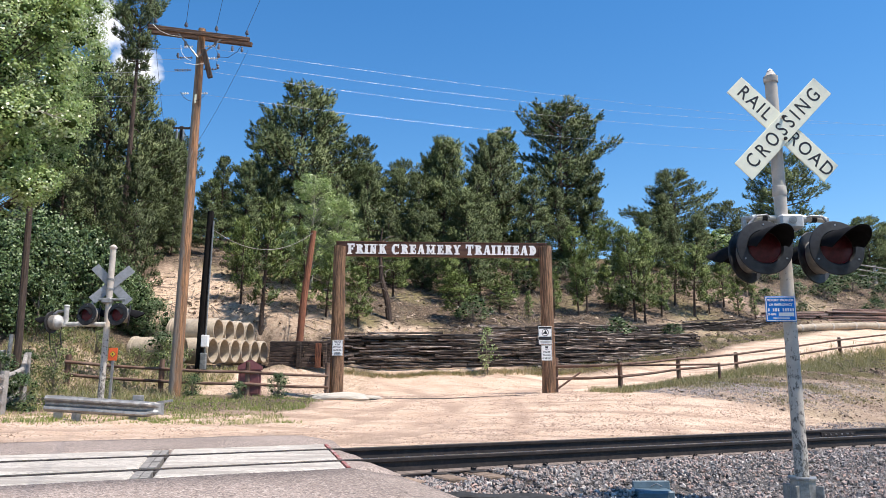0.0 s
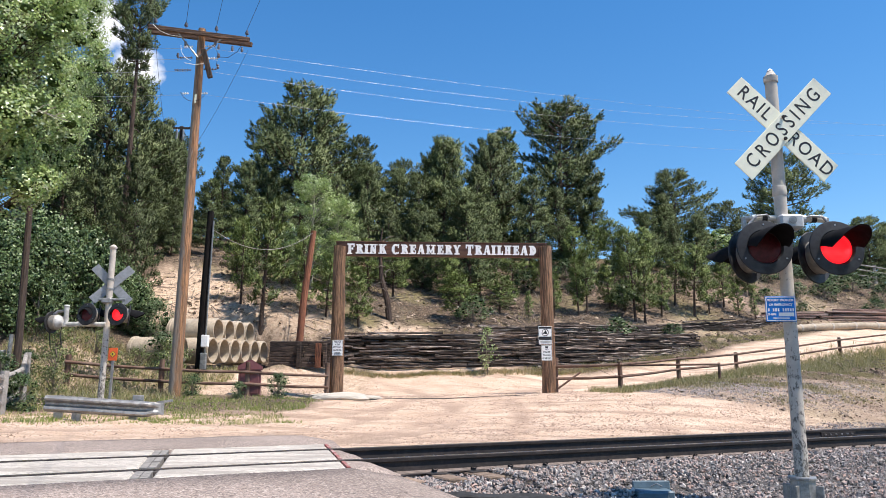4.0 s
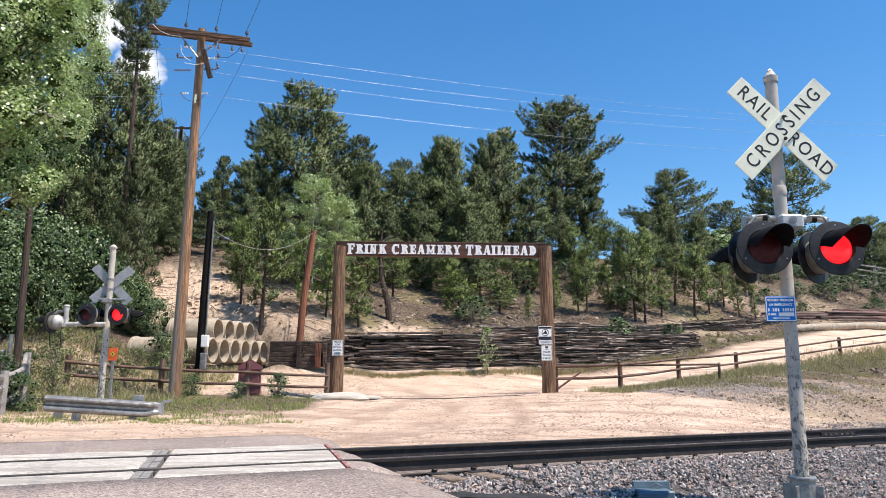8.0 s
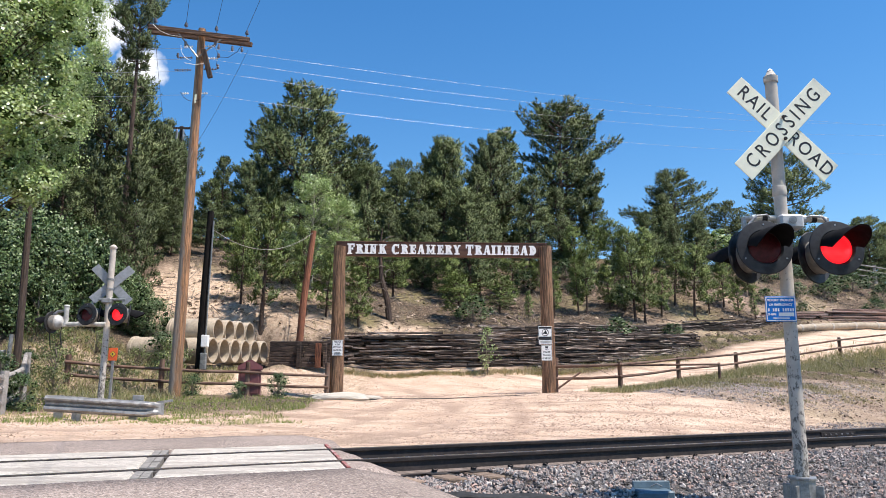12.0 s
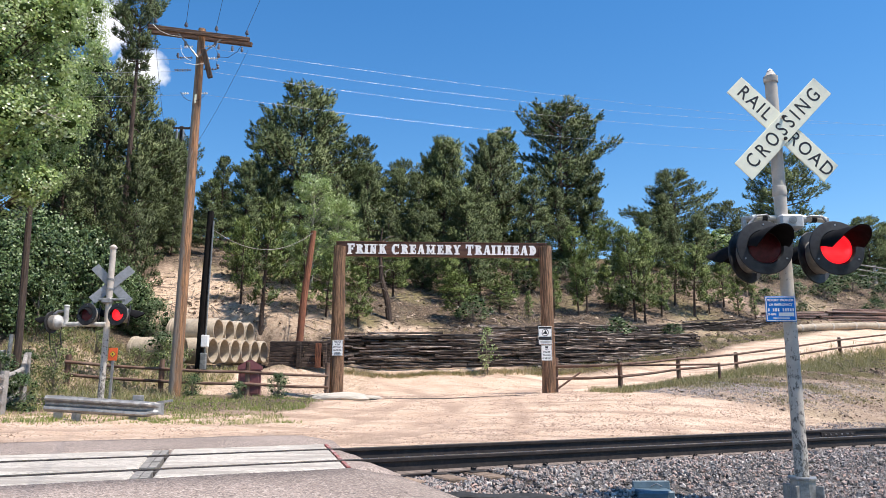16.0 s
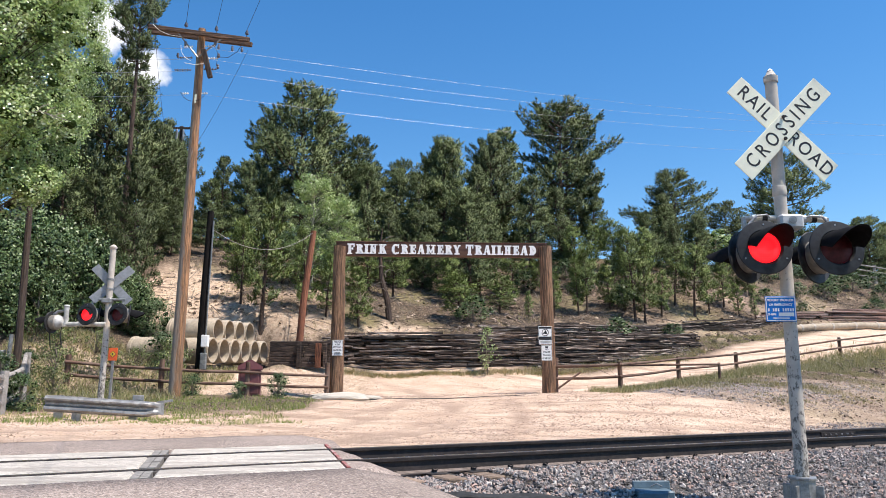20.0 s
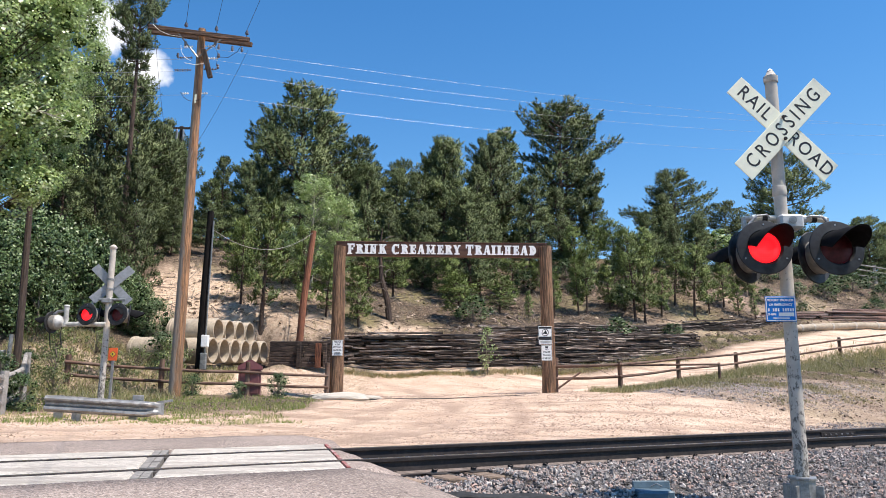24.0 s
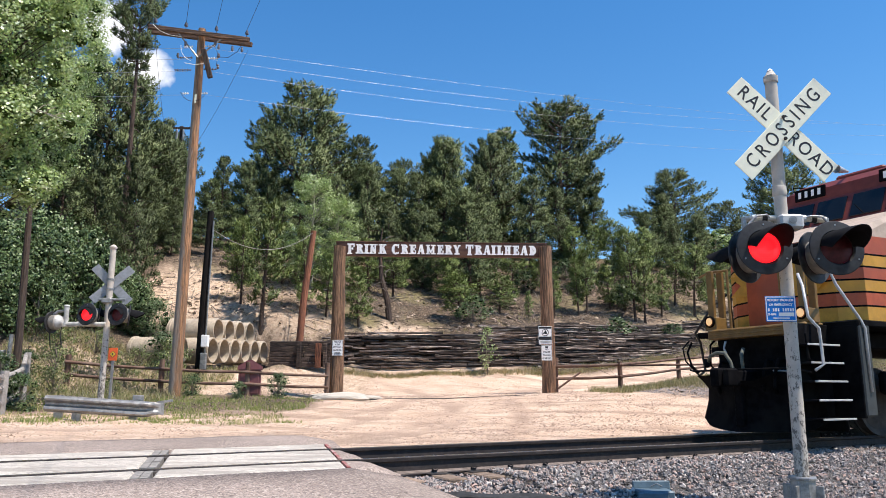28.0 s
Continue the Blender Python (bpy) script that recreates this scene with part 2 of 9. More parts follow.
galv = mat("galvanised steel", (0.30, 0.295, 0.285), 0.42, 0.28, 9, 0.1, 60, metal=0.5, second=(0.23, 0.228, 0.225), second_scale=4)
mast_steel = peeling("weathered aluminium mast", (0.52, 0.465, 0.40), (0.085, 0.075, 0.066), 3.0)
black_paint = mat("weathered black paint", (0.020, 0.021, 0.023), 0.6, 0.3, 12, 0.05, 60, second=(0.05, 0.05, 0.055), second_scale=3, second_amount=0.4)
sign_white = mat("reflective white sheeting", (0.90, 0.88, 0.69), 0.45, 0.04, 7, 0.03, 80, second=(0.62, 0.62, 0.52), second_scale=2.5, second_amount=0.15)
sign_black = mat("black sign ink", (0.02, 0.02, 0.022), 0.5, 0.1, 20, 0)
sign_blue = mat("blue sign sheeting", (0.012, 0.20, 0.62), 0.6, 0.08, 12, 0, spec=0.2)
white_paint = mat("white paint", (0.93, 0.92, 0.89), 0.55, 0.04, 12, 0.05, 60)
rail_steel = mat("rusty rail steel", (0.032, 0.025, 0.023), 0.75, 0.3, 14, 0.2, 70, metal=0.1, second=(0.020, 0.018, 0.018), second_scale=3)
rail_shine = mat("polished rail head", (0.55, 0.54, 0.53), 0.25, 0.08, 20, 0.03, 60, metal=0.9)
tie_wood = mat("creosoted tie wood", (0.27, 0.195, 0.14), 0.9, 0.35, 6, 0.4, 30, second=(0.34, 0.25, 0.19), second_scale=2, stretch=(1, 6, 6), rand=0.25)
asphalt = speckled("worn grey asphalt", [(0.11, 0.088, 0.074), (0.22, 0.175, 0.148), (0.285, 0.225, 0.188), (0.31, 0.26, 0.225), (0.38, 0.285, 0.235), (0.56, 0.475, 0.405)], 75.0, 0.5)
concrete = mat("pale concrete", (0.42, 0.345, 0.255), 0.85, 0.12, 8, 0.3, 50, second=(0.31, 0.25, 0.18), second_scale=1.4, second_amount=0.35, rand=0.06)
panel_concrete = mat("crossing panel concrete", (0.50, 0.45, 0.385), 0.85, 0.3, 30, 0.4, 90, second=(0.30, 0.265, 0.225), second_scale=2.6, second_amount=0.55, stretch=(0.4, 1.5, 1), rand=0.04)
joint_rubber = mat("grey worn rubber", (0.25, 0.23, 0.205), 0.9, 0.25, 12, 0.2)
seal_rubber = mat("dusty flangeway rubber", (0.085, 0.073, 0.065), 0.9, 0.4, 14, 0.2)
rubber = mat("black rubber", (0.03, 0.03, 0.03), 0.85, 0.3, 12, 0.2)
red_edge = mat("faded red paint", (0.30, 0.085, 0.075), 0.7, 0.2, 10, 0.1, second=(0.5, 0.4, 0.36), second_scale=5)
gate_wood = mat("weathered brown timber", (0.33, 0.185, 0.105), 0.85, 0.75, 7, 0.9, 30, second=(0.075, 0.052, 0.040), second_scale=2.2, second_amount=0.42, stretch=(9, 9, 0.30), bdist=0.05, rand=0.2)
beam_wood = mat("dark stained beam", (0.11, 0.05, 0.032), 0.7, 0.3, 5, 0.3, 22, stretch=(0.5, 5, 5), second=(0.07, 0.035, 0.025))
pole_wood = mat("weathered utility pole wood", (0.37, 0.19, 0.095), 0.85, 0.5, 5, 0.7, 22, second=(0.17, 0.125, 0.09), second_scale=2.4, stretch=(6, 6, 0.35), bdist=0.02)
old_wood = mat("dark old wood", (0.065, 0.045, 0.035), 0.85, 0.35, 5, 0.4, 25, stretch=(5, 5, 0.4))
fence_wood = mat("brown fence wood", (0.125, 0.070, 0.048), 0.85, 0.3, 5, 0.35, 25, second=(0.20, 0.135, 0.10), second_scale=2.0, rand=0.15)
grey_wood = mat("grey split fence wood", (0.33, 0.30, 0.27), 0.9, 0.25, 6, 0.4, 25, rand=0.15)
log_wood = mat("weathered retaining log", (0.072, 0.052, 0.042), 0.9, 0.85, 9, 0.9, 25, second=(0.52, 0.435, 0.36), second_scale=4.6, second_amount=0.37, stretch=(0.5, 5, 5), rand=0.8, bdist=0.02)
pale_log = mat("sun-bleached log", (0.21, 0.125, 0.10), 0.9, 0.6, 9, 0.8, 25, second=(0.50, 0.38, 0.31), second_scale=3.0, second_amount=0.45, stretch=(0.5, 4, 4), rand=0.45, bdist=0.02)
# foot toned paler than the web: dust, and light on it painted in
rail_foot = mat("dusty rail foot, lightened as lit", (0.17, 0.135, 0.115), 0.9, 0.3, 14, 0.3, 60)
bark = mat("pine bark", (0.085, 0.055, 0.040), 0.9, 0.4, 6, 0.6, 14, second=(0.07, 0.05, 0.04), stretch=(3, 3, 0.6), bdist=0.04)
aspen_bark = mat("pale aspen bark", (0.40, 0.37, 0.30), 0.85, 0.2, 6, 0.4, 14, second=(0.12, 0.10, 0.08), second_scale=3, second_amount=0.25)
dead_wood = mat("bare grey branches", (0.20, 0.165, 0.135), 0.9, 0.3, 6, 0.3)
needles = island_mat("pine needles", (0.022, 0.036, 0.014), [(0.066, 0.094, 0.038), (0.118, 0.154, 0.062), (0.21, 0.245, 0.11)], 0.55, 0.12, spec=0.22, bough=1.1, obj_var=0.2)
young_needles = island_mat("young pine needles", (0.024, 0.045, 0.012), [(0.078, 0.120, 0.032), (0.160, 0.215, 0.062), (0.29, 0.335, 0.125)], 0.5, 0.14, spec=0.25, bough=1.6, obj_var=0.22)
# filler cores in dark tones: the shade inside leaf clumps, painted in
core_shade = mat("dark leaf-clump core, shade painted in", (0.030, 0.052, 0.013), 0.8, 0.7, 11, 0.9, 14, second=(0.07, 0.11, 0.03), second_scale=8, bdist=0.06, spec=0.1)
oak_core_shade = mat("dark oak-clump core, shade painted in", (0.016, 0.028, 0.011), 0.8, 0.7, 11, 0.9, 14, second=(0.045, 0.07, 0.028), second_scale=8, bdist=0.06, spec=0.1)
# the palest tone, near white, paints glints onto single leaves
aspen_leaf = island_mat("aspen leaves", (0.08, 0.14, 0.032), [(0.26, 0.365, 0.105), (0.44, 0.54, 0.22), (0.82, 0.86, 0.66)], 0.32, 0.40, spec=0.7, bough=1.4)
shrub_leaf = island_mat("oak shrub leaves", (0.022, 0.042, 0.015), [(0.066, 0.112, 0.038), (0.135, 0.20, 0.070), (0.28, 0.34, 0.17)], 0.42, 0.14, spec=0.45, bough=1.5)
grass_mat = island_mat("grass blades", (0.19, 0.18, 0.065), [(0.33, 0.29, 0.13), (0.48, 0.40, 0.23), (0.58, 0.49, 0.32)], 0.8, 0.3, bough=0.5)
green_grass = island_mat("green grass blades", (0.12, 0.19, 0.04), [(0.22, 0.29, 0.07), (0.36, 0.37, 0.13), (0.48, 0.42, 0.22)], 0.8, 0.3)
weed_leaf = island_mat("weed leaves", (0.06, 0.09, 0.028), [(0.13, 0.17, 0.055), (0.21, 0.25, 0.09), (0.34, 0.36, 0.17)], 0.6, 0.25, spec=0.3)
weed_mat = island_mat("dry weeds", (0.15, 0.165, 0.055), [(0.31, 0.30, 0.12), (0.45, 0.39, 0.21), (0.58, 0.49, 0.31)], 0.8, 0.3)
ballast_mat = island_mat("ballast stones", (0.06, 0.055, 0.052), [(0.17, 0.155, 0.145), (0.28, 0.25, 0.23), (0.20, 0.19, 0.185), (0.46, 0.31, 0.25), (0.31, 0.28, 0.255), (0.40, 0.31, 0.26), (0.24, 0.23, 0.22), (0.58, 0.52, 0.46)], 0.85, bump=True, spec=0.15)
litter_mat = island_mat("loose stones and litter", (0.05, 0.036, 0.026), [(0.12, 0.088, 0.062), (0.26, 0.19, 0.14), (0.46, 0.36, 0.275)], 0.9)
gravel_mat = island_mat("loose gravel", (0.20, 0.13, 0.095), [(0.38, 0.265, 0.195), (0.50, 0.365, 0.28), (0.62, 0.49, 0.395)], 0.95, spec=0.05)

# ---- lie of the land: heights on a coarse plan grid, rounded between ----
GRID_S = [-40, -20, -8, 0, 6, 12, 18, 25, 34, 48, 65]
GRID_N = [-30, 6, 11, 15, 19, 23.5, 28, 34, 42, 54, 90]
LAND = [
    [-0.3] * 11,
    [-0.35, -0.3, -0.25, -0.25, -0.4, -0.45, -0.45, -0.45, -0.45, -0.45, -0.45],
    [0.0, 0.0, -0.05, -0.06, -0.09, -0.12, -0.22, -0.3, -0.3, -0.3, -0.3],
    [0.2, 0.2, 0.2, 0.1, 0.04, 0.35, 0.75, 0.75, 0.6, 0.6, 0.6],
    [0.7, 0.9, 0.7, 0.4, 0.4, 0.58, 0.9, 1.4, 1.6, 2.2, 2.5],
    [1.3, 1.8, 1.9, 1.3, 0.7, 0.6, 0.8, 1.5, 2.9, 4.0, 4.2],
    [1.9, 2.5, 3.0, 2.9, 1.5, 1.8, 3.2, 3.7, 4.2, 6.0, 6.5],
    [2.6, 3.0, 3.1, 3.8, 4.4, 5.4, 5.1, 5.9, 7.6, 9.0, 9.0],
    [3.4, 5.4, 6.6, 7.3, 8.0, 8.0, 8.1, 9.2, 10.2, 11.0, 11.0],
    [4.7, 9.1, 11.8, 11.9, 11.7, 11.6, 11.6, 11.6, 11.4, 11.2, 11.0],
    [8.0, 10.0, 11.4, 11.0, 10.6, 10.4, 10.2, 10.2, 10.2, 10.2, 10.0],
]
LAND_A = np.array(LAND)


def crom(p0, p1, p2, p3, u):
    return p1 + 0.5 * u * (p2 - p0 + u * (2 * p0 - 5 * p1 + 4 * p2 - p3 + u * (3 * (p1 - p2) + p3 - p0)))


def land_smooth(s, n):
    i = min(max(int(np.searchsorted(GRID_S, s)) - 1, 0), len(GRID_S) - 2)
    j = min(max(int(np.searchsorted(GRID_N, n)) - 1, 0), len(GRID_N) - 2)
    u = min(max((s - GRID_S[i]) / (GRID_S[i + 1] - GRID_S[i]), 0), 1)
    v = min(max((n - GRID_N[j]) / (GRID_N[j + 1] - GRID_N[j]), 0), 1)
    ii = [min(max(i + k, 0), len(GRID_S) - 1) for k in (-1, 0, 1, 2)]
    jj = [min(max(j + k, 0), len(GRID_N) - 1) for k in (-1, 0, 1, 2)]
    col = [crom(*[LAND_A[b, a] for a in ii], u) for b in jj]
    lo, hi = min(col[1], col[2]) - 0.25, max(col[1], col[2]) + 0.25
    return min(max(crom(*col, v), lo), hi)


def ground_z(x, y):
    """Height of the ground at a place of the plan."""
    p = Vector((x, y, 0))
    s, n = p.dot(ES), p.dot(EN)
    z = land_smooth(s, n)
    if 11 < n < 300:
        w = min(max((n - 11) / 14, 0), 1)
        z += w * (0.22 * noise.noise((x * 0.22, y * 0.22, 3.1)) + 0.07 * noise.noise((x * 0.8, y * 0.8, 7.7)))
        z += 0.02 * noise.noise((x * 2.3, y * 2.3, 1.7))
        # level pad dug into the slope for the stacked pipes
        pad = smooth01(-11.2, -10.0, x) * (1 - smooth01(-7.1, -6.3, x)) * smooth01(24.4, 25.8, y) * (1 - smooth01(31.3, 32.3, y))
        z += pad * (1.42 + 0.04 * (y - 26.0) - z)
    return z


def on_ground(x, y, dz=0.0):
    return Vector((x, y, ground_z(x, y) + dz))


def steps(a, b, d):
    k = max(1, int(round((b - a) / d)))
    return [a + (b - a) * i / k for i in range(k)]


def smooth01(a, b, v):
    t = min(max((v - a) / (b - a), 0.0), 1.0)
    return t * t * (3 - 2 * t)


def road_mask(x, y):
    """How much the place belongs to the bare dirt road and its turning space."""
    n, s = Vector((x, y, 0)).dot(EN), Vector((x, y, 0)).dot(ES)
    w = 0.6 * noise.noise((x * 0.35, y * 0.35, 9.0)) + 0.25 * noise.noise((x * 1.3, y * 1.3, 4.0))
    apron = smooth01(9.5, 10.5, n) * (1 - smooth01(16.8, 18.2, n + w + 0.1 * max(0, s - 12) + 1.5 * max(0, s - 14.2))) * smooth01(-60, -50, s) * (1 - smooth01(15, 19, s + w))
    lane = smooth01(11.0, 12.0, n) * (1 - smooth01(14.2, 15.2, n + w)) * (1 - smooth01(8, 12, s))
    yard = smooth01(17, 18, y) * (1 - smooth01(30.2, 30.8, y + w - 0.35 * max(0, x - 4))) * smooth01(-3.6, -3.0, x + 0.2 * w - 0.25 * max(0, min(1, y - 24)) * 2) * (1 - smooth01(4.0, 6.0, x - 1.1 * max(0, y - 24) + w))
    t = (x - 4) * 0.835 + (y - 27) * 0.55
    d = -(x - 4) * 0.55 + (y - 27) * 0.835
    rise = smooth01(0, 3, t) * (1 - smooth01(1.7, 2.5, abs(d - 0.3 + 0.25 * w)))
    return max(apron, lane, yard, rise)


def bezier(a, b, c, d, k=40):
    a, b, c, d = Vector(a), Vector(b), Vector(c), Vector(d)
    return [a * (1 - t) ** 3 + b * 3 * t * (1 - t) ** 2 + c * 3 * t * t * (1 - t) + d * t ** 3 for t in (i / k for i in range(k + 1))]


# wheel lines over the dirt: from the crossing and the lane through the gateway and up the road
DRIVES = [bezier((-3.2, 10.6), (-1.0, 15.5), (-0.4, 19.0), (0.4, 23.5)), bezier((-1.0, 11.3), (1.6, 15.0), (1.4, 19.0), (0.2, 24.0)), bezier((-13.0, 8.4), (-6.0, 13.5), (-2.2, 17.5), (-0.8, 23.0)),
          bezier((0.4, 23.5), (1.0, 27.0), (4.5, 28.0), (15.0, 34.5)), bezier((-0.8, 23.0), (-0.5, 26.0), (-2.2, 28.0), (-3.8, 28.6)), bezier((-11.0, 7.6), (-3.0, 12.6), (3.0, 14.6), (9.5, 16.6))]
RUTS = []
for drive in DRIVES:
    for off in (-0.78, 0.78):
        RUTS.append(np.array([(p.x - off * (drive[min(i + 1, 40)] - drive[max(i - 1, 0)]).normalized().y, p.y + off * (drive[min(i + 1, 40)] - drive[max(i - 1, 0)]).normalized().x) for i, p in enumerate(drive)]))
RUT_POINTS = np.concatenate([np.concatenate([r[:-1] * (1 - q) + r[1:] * q for q in (0.0, 0.5)]) for r in RUTS])


def rut_mask(x, y):
    d = math.sqrt(((RUT_POINTS - (x + 0.12 * noise.noise((x * 0.8, y * 0.8, 2.0)), y)) ** 2).sum(1).min())
    return (1 - smooth01(0.10, 0.34, d)) * min(1.0, max(0.15, 0.65 + 0.9 * noise.noise((x * 0.5, y * 0.5, 6.0))))


BARE_SUNLIT = [                                 # worn tan slopes, some painted as sunlit patches: plan x, y, half-widths, strength
    # those near (-6.6, 32.8) and (-7, 36) paint sunlight on the slope
    (-12.4, 34.6, 2.6, 4.2, 1.0), (-9.6, 32.6, 1.8, 1.3, 0.85), (-6.6, 32.8, 2.6, 1.3, 0.65), (-7.0, 36.0, 2.4, 1.6, 0.55), (-2.1, 33.0, 1.7, 1.3, 1.0), (-10.4, 21.8, 2.6, 2.4, 0.85), (-8.0, 22.8, 2.4, 2.4, 0.9),
    (-4.6, 26.4, 3.1, 4.6, 0.95), (14.0, 39.5, 3.5, 2.0, 0.45), (21.0, 45.5, 5.0, 2.5, 0.4), (7.5, 36.5, 2.0, 1.0, 0.6),
    (9.6, 20.3, 4.6, 2.8, 0.55), (14.8, 23.8, 5.0, 3.2, 0.5), (20.5, 28.0, 5.0, 3.0, 0.55)]


def bare_sunlit_mask(x, y):
    w = 0.45 * noise.noise((x * 0.7, y * 0.7, 12.0)) + 0.25 * noise.noise((x * 2.1, y * 2.1, 15.0))
    best = 0.0
    for cx, cy, rx, ry, k in BARE_SUNLIT:
        d = math.hypot((x - cx) / rx, (y - cy) / ry) + w
        best = max(best, k * (1 - smooth01(0.7, 1.1, d)))
    return best


def build_ground():
    ss = steps(-2600, -600, 500) + steps(-600, -120, 60) + steps(-120, -40, 8) + steps(-40, -14, 1.0) + steps(-14, -7, 0.4) + steps(-7, 15, 0.18) + steps(15, 26, 0.4) + steps(26, 70, 1.2) + steps(70, 160, 9) + steps(160, 640, 60) + steps(640, 2600, 490) + [2600]
    ns = steps(-2600, -600, 500) + steps(-600, -60, 60) + steps(-60, -10, 6) + steps(-10, 6, 0.8) + steps(6, 9.6, 0.4) + steps(9.6, 26, 0.18) + steps(26, 36, 0.4) + steps(36, 64, 1.0) + steps(64, 120, 7) + steps(120, 600, 60) + steps(600, 2600, 500) + [2600]
    vs, fs, road, lush, worn, rut = [], [], [], [], [], []
    for n in ns:
        for s in ss:
            p = tp(s, n)
            rut.append(rut_mask(p.x, p.y) if 9.5 < n < 27 and -10 < s < 26 else 0.0)
            rough = 0.030 * noise.noise((p.x * 1.7, p.y * 1.7, 31.0)) + 0.018 * noise.noise((p.x * 4.5, p.y * 4.5, 33.0)) if 9.8 < n < 26 else 0.0
            vs.append((p.x, p.y, ground_z(p.x, p.y) - 0.04 * rut[-1] + rough * (1 - 0.7 * rut[-1])))
            inside = -30 < n < 70 and -45 < s < 75
            road.append(road_mask(p.x, p.y) if inside else 0.0)
            worn.append(bare_sunlit_mask(p.x, p.y) if inside else 0.0)
            lush.append(smooth01(0.15, 0.6, noise.noise((p.x * 0.25, p.y * 0.25, 21.0)) + 0.35 * noise.noise((p.x, p.y, 2.0))))
    w = len(ss)
    for j in range(len(ns) - 1):
        for i in range(w - 1):
            a = j * w + i
            fs.append((a, a + 1, a + 1 + w, a + w))
    me = bpy.data.meshes.new("ground")
    me.from_pydata(vs, [], fs)
    for nm, vals in (("road", road), ("lush", lush), ("worn", worn), ("rut", rut)):
        at = me.attributes.new(nm, "FLOAT", "POINT")
        at.data.foreach_set("value", vals)
    me.polygons.foreach_set("use_smooth", [True] * len(fs))
    m = bpy.data.materials.new("dirt, gravel and forest litter")
    m.use_nodes = True
    nt = m.node_tree
    N, L = nt.nodes, nt.links
    p = N["Principled BSDF"]
    p.inputs["Roughness"].default_value = 0.95
    p.inputs["Specular IOR Level"].default_value = 0.15
    tc = N.new("ShaderNodeTexCoord")

    def noise_tex(scale, detail=6.0, rough=0.6):
        t = N.new("ShaderNodeTexNoise")
        t.inputs["Scale"].default_value, t.inputs["Detail"].default_value, t.inputs["Roughness"].default_value = scale, detail, rough
        L.new(tc.outputs["Object"], t.inputs["Vector"])
        return t.outputs["Fac"]

    def ramp(src, *stops):
        r = N.new("ShaderNodeValToRGB")
        el = r.color_ramp.elements
        el[0].position, el[0].color = stops[0][0], (*stops[0][1], 1)
        el[1].position, el[1].color = stops[-1][0], (*stops[-1][1], 1)
        for q, c in stops[1:-1]:
            e = el.new(q)
            e.color = (*c, 1)
        L.new(src, r.inputs["Fac"])
        return r.outputs["Color"]

    def mix(f, a, b):
        x = N.new("ShaderNodeMix")
        x.data_type = "RGBA"
        L.new(f, x.inputs["Factor"])
        L.new(a, x.inputs["A"])
        L.new(b, x.inputs["B"])
        return x.outputs["Result"]

    def attr(nm):
        a = N.new("ShaderNodeAttribute")
        a.attribute_name = nm
        return a.outputs["Fac"]
    dirt = ramp(noise_tex(26, 10, 0.85), (0.41, (0.24, 0.145, 0.096)), (0.5, (0.70, 0.475, 0.335)), (0.60, (0.96, 0.75, 0.585)))
    cells = N.new("ShaderNodeTexVoronoi")
    cells.inputs["Scale"].default_value = 38.0
    L.new(tc.outputs["Object"], cells.inputs["Vector"])
    cs = N.new("ShaderNodeSeparateColor")
    L.new(cells.outputs["Color"], cs.inputs[0])
    pebble = ramp(cs.outputs[0], (0.0, (0.27, 0.175, 0.125)), (0.3, (0.60, 0.42, 0.30)), (0.75, (0.75, 0.56, 0.42)), (1.0, (0.94, 0.79, 0.65)))
    some = N.new("ShaderNodeValue")
    some.outputs[0].default_value = 0.5
    dirt = mix(some.outputs[0], dirt, pebble)
    dirt2 = ramp(noise_tex(1.1, 5), (0.36, (0.48, 0.33, 0.225)), (0.5, (0.66, 0.485, 0.355)), (0.64, (0.80, 0.615, 0.47)))
    half = N.new("ShaderNodeValue")
    half.outputs[0].default_value = 0.4
    road_c = mix(half.outputs[0], dirt, dirt2)
    # tyre ruts: streaks drawn out along the lane
    rm = N.new("ShaderNodeMapping")
    rm.inputs["Rotation"].default_value = (0, 0, -TRACK)
    rm.inputs["Scale"].default_value = (0.10, 1.6, 1.0)
    L.new(tc.outputs["Object"], rm.inputs["Vector"])
    rn = N.new("ShaderNodeTexNoise")
    rn.inputs["Scale"].default_value, rn.inputs["Detail"].default_value = 1.6, 6.0
    L.new(rm.outputs[0], rn.inputs["Vector"])
    rr = N.new("ShaderNodeMapRange")
    rr.inputs["From Min"].default_value, rr.inputs["From Max"].default_value = 0.51, 0.66
    rr.inputs["To Max"].default_value = 0.8
    L.new(rn.outputs["Fac"], rr.inputs["Value"])
    road_c = mix(rr.outputs[0], road_c, ramp(noise_tex(14, 6), (0.3, (0.25, 0.165, 0.115)), (0.7, (0.45, 0.32, 0.235))))
    road_c = mix(attr("rut"), road_c, ramp(noise_tex(45, 6, 0.7), (0.38, (0.29, 0.195, 0.14)), (0.62, (0.54, 0.395, 0.295))))
    litter = ramp(noise_tex(7, 12, 0.86), (0.42, (0.032, 0.024, 0.018)), (0.52, (0.125, 0.090, 0.062)), (0.63, (0.44, 0.33, 0.235)))
    bare = ramp(noise_tex(5, 12, 0.82), (0.36, (0.32, 0.22, 0.15)), (0.5, (0.56, 0.41, 0.29)), (0.62, (0.74, 0.58, 0.44)))
    grassy = ramp(noise_tex(10, 12, 0.85), (0.4, (0.09, 0.085, 0.035)), (0.6, (0.36, 0.29, 0.16)))
    pat = N.new("ShaderNodeMapRange")
    pat.inputs["From Min"].default_value, pat.inputs["From Max"].default_value = 0.63, 0.72
    L.new(noise_tex(0.28, 5, 0.6), pat.inputs["Value"])
    hill = mix(pat.outputs[0], litter, bare)
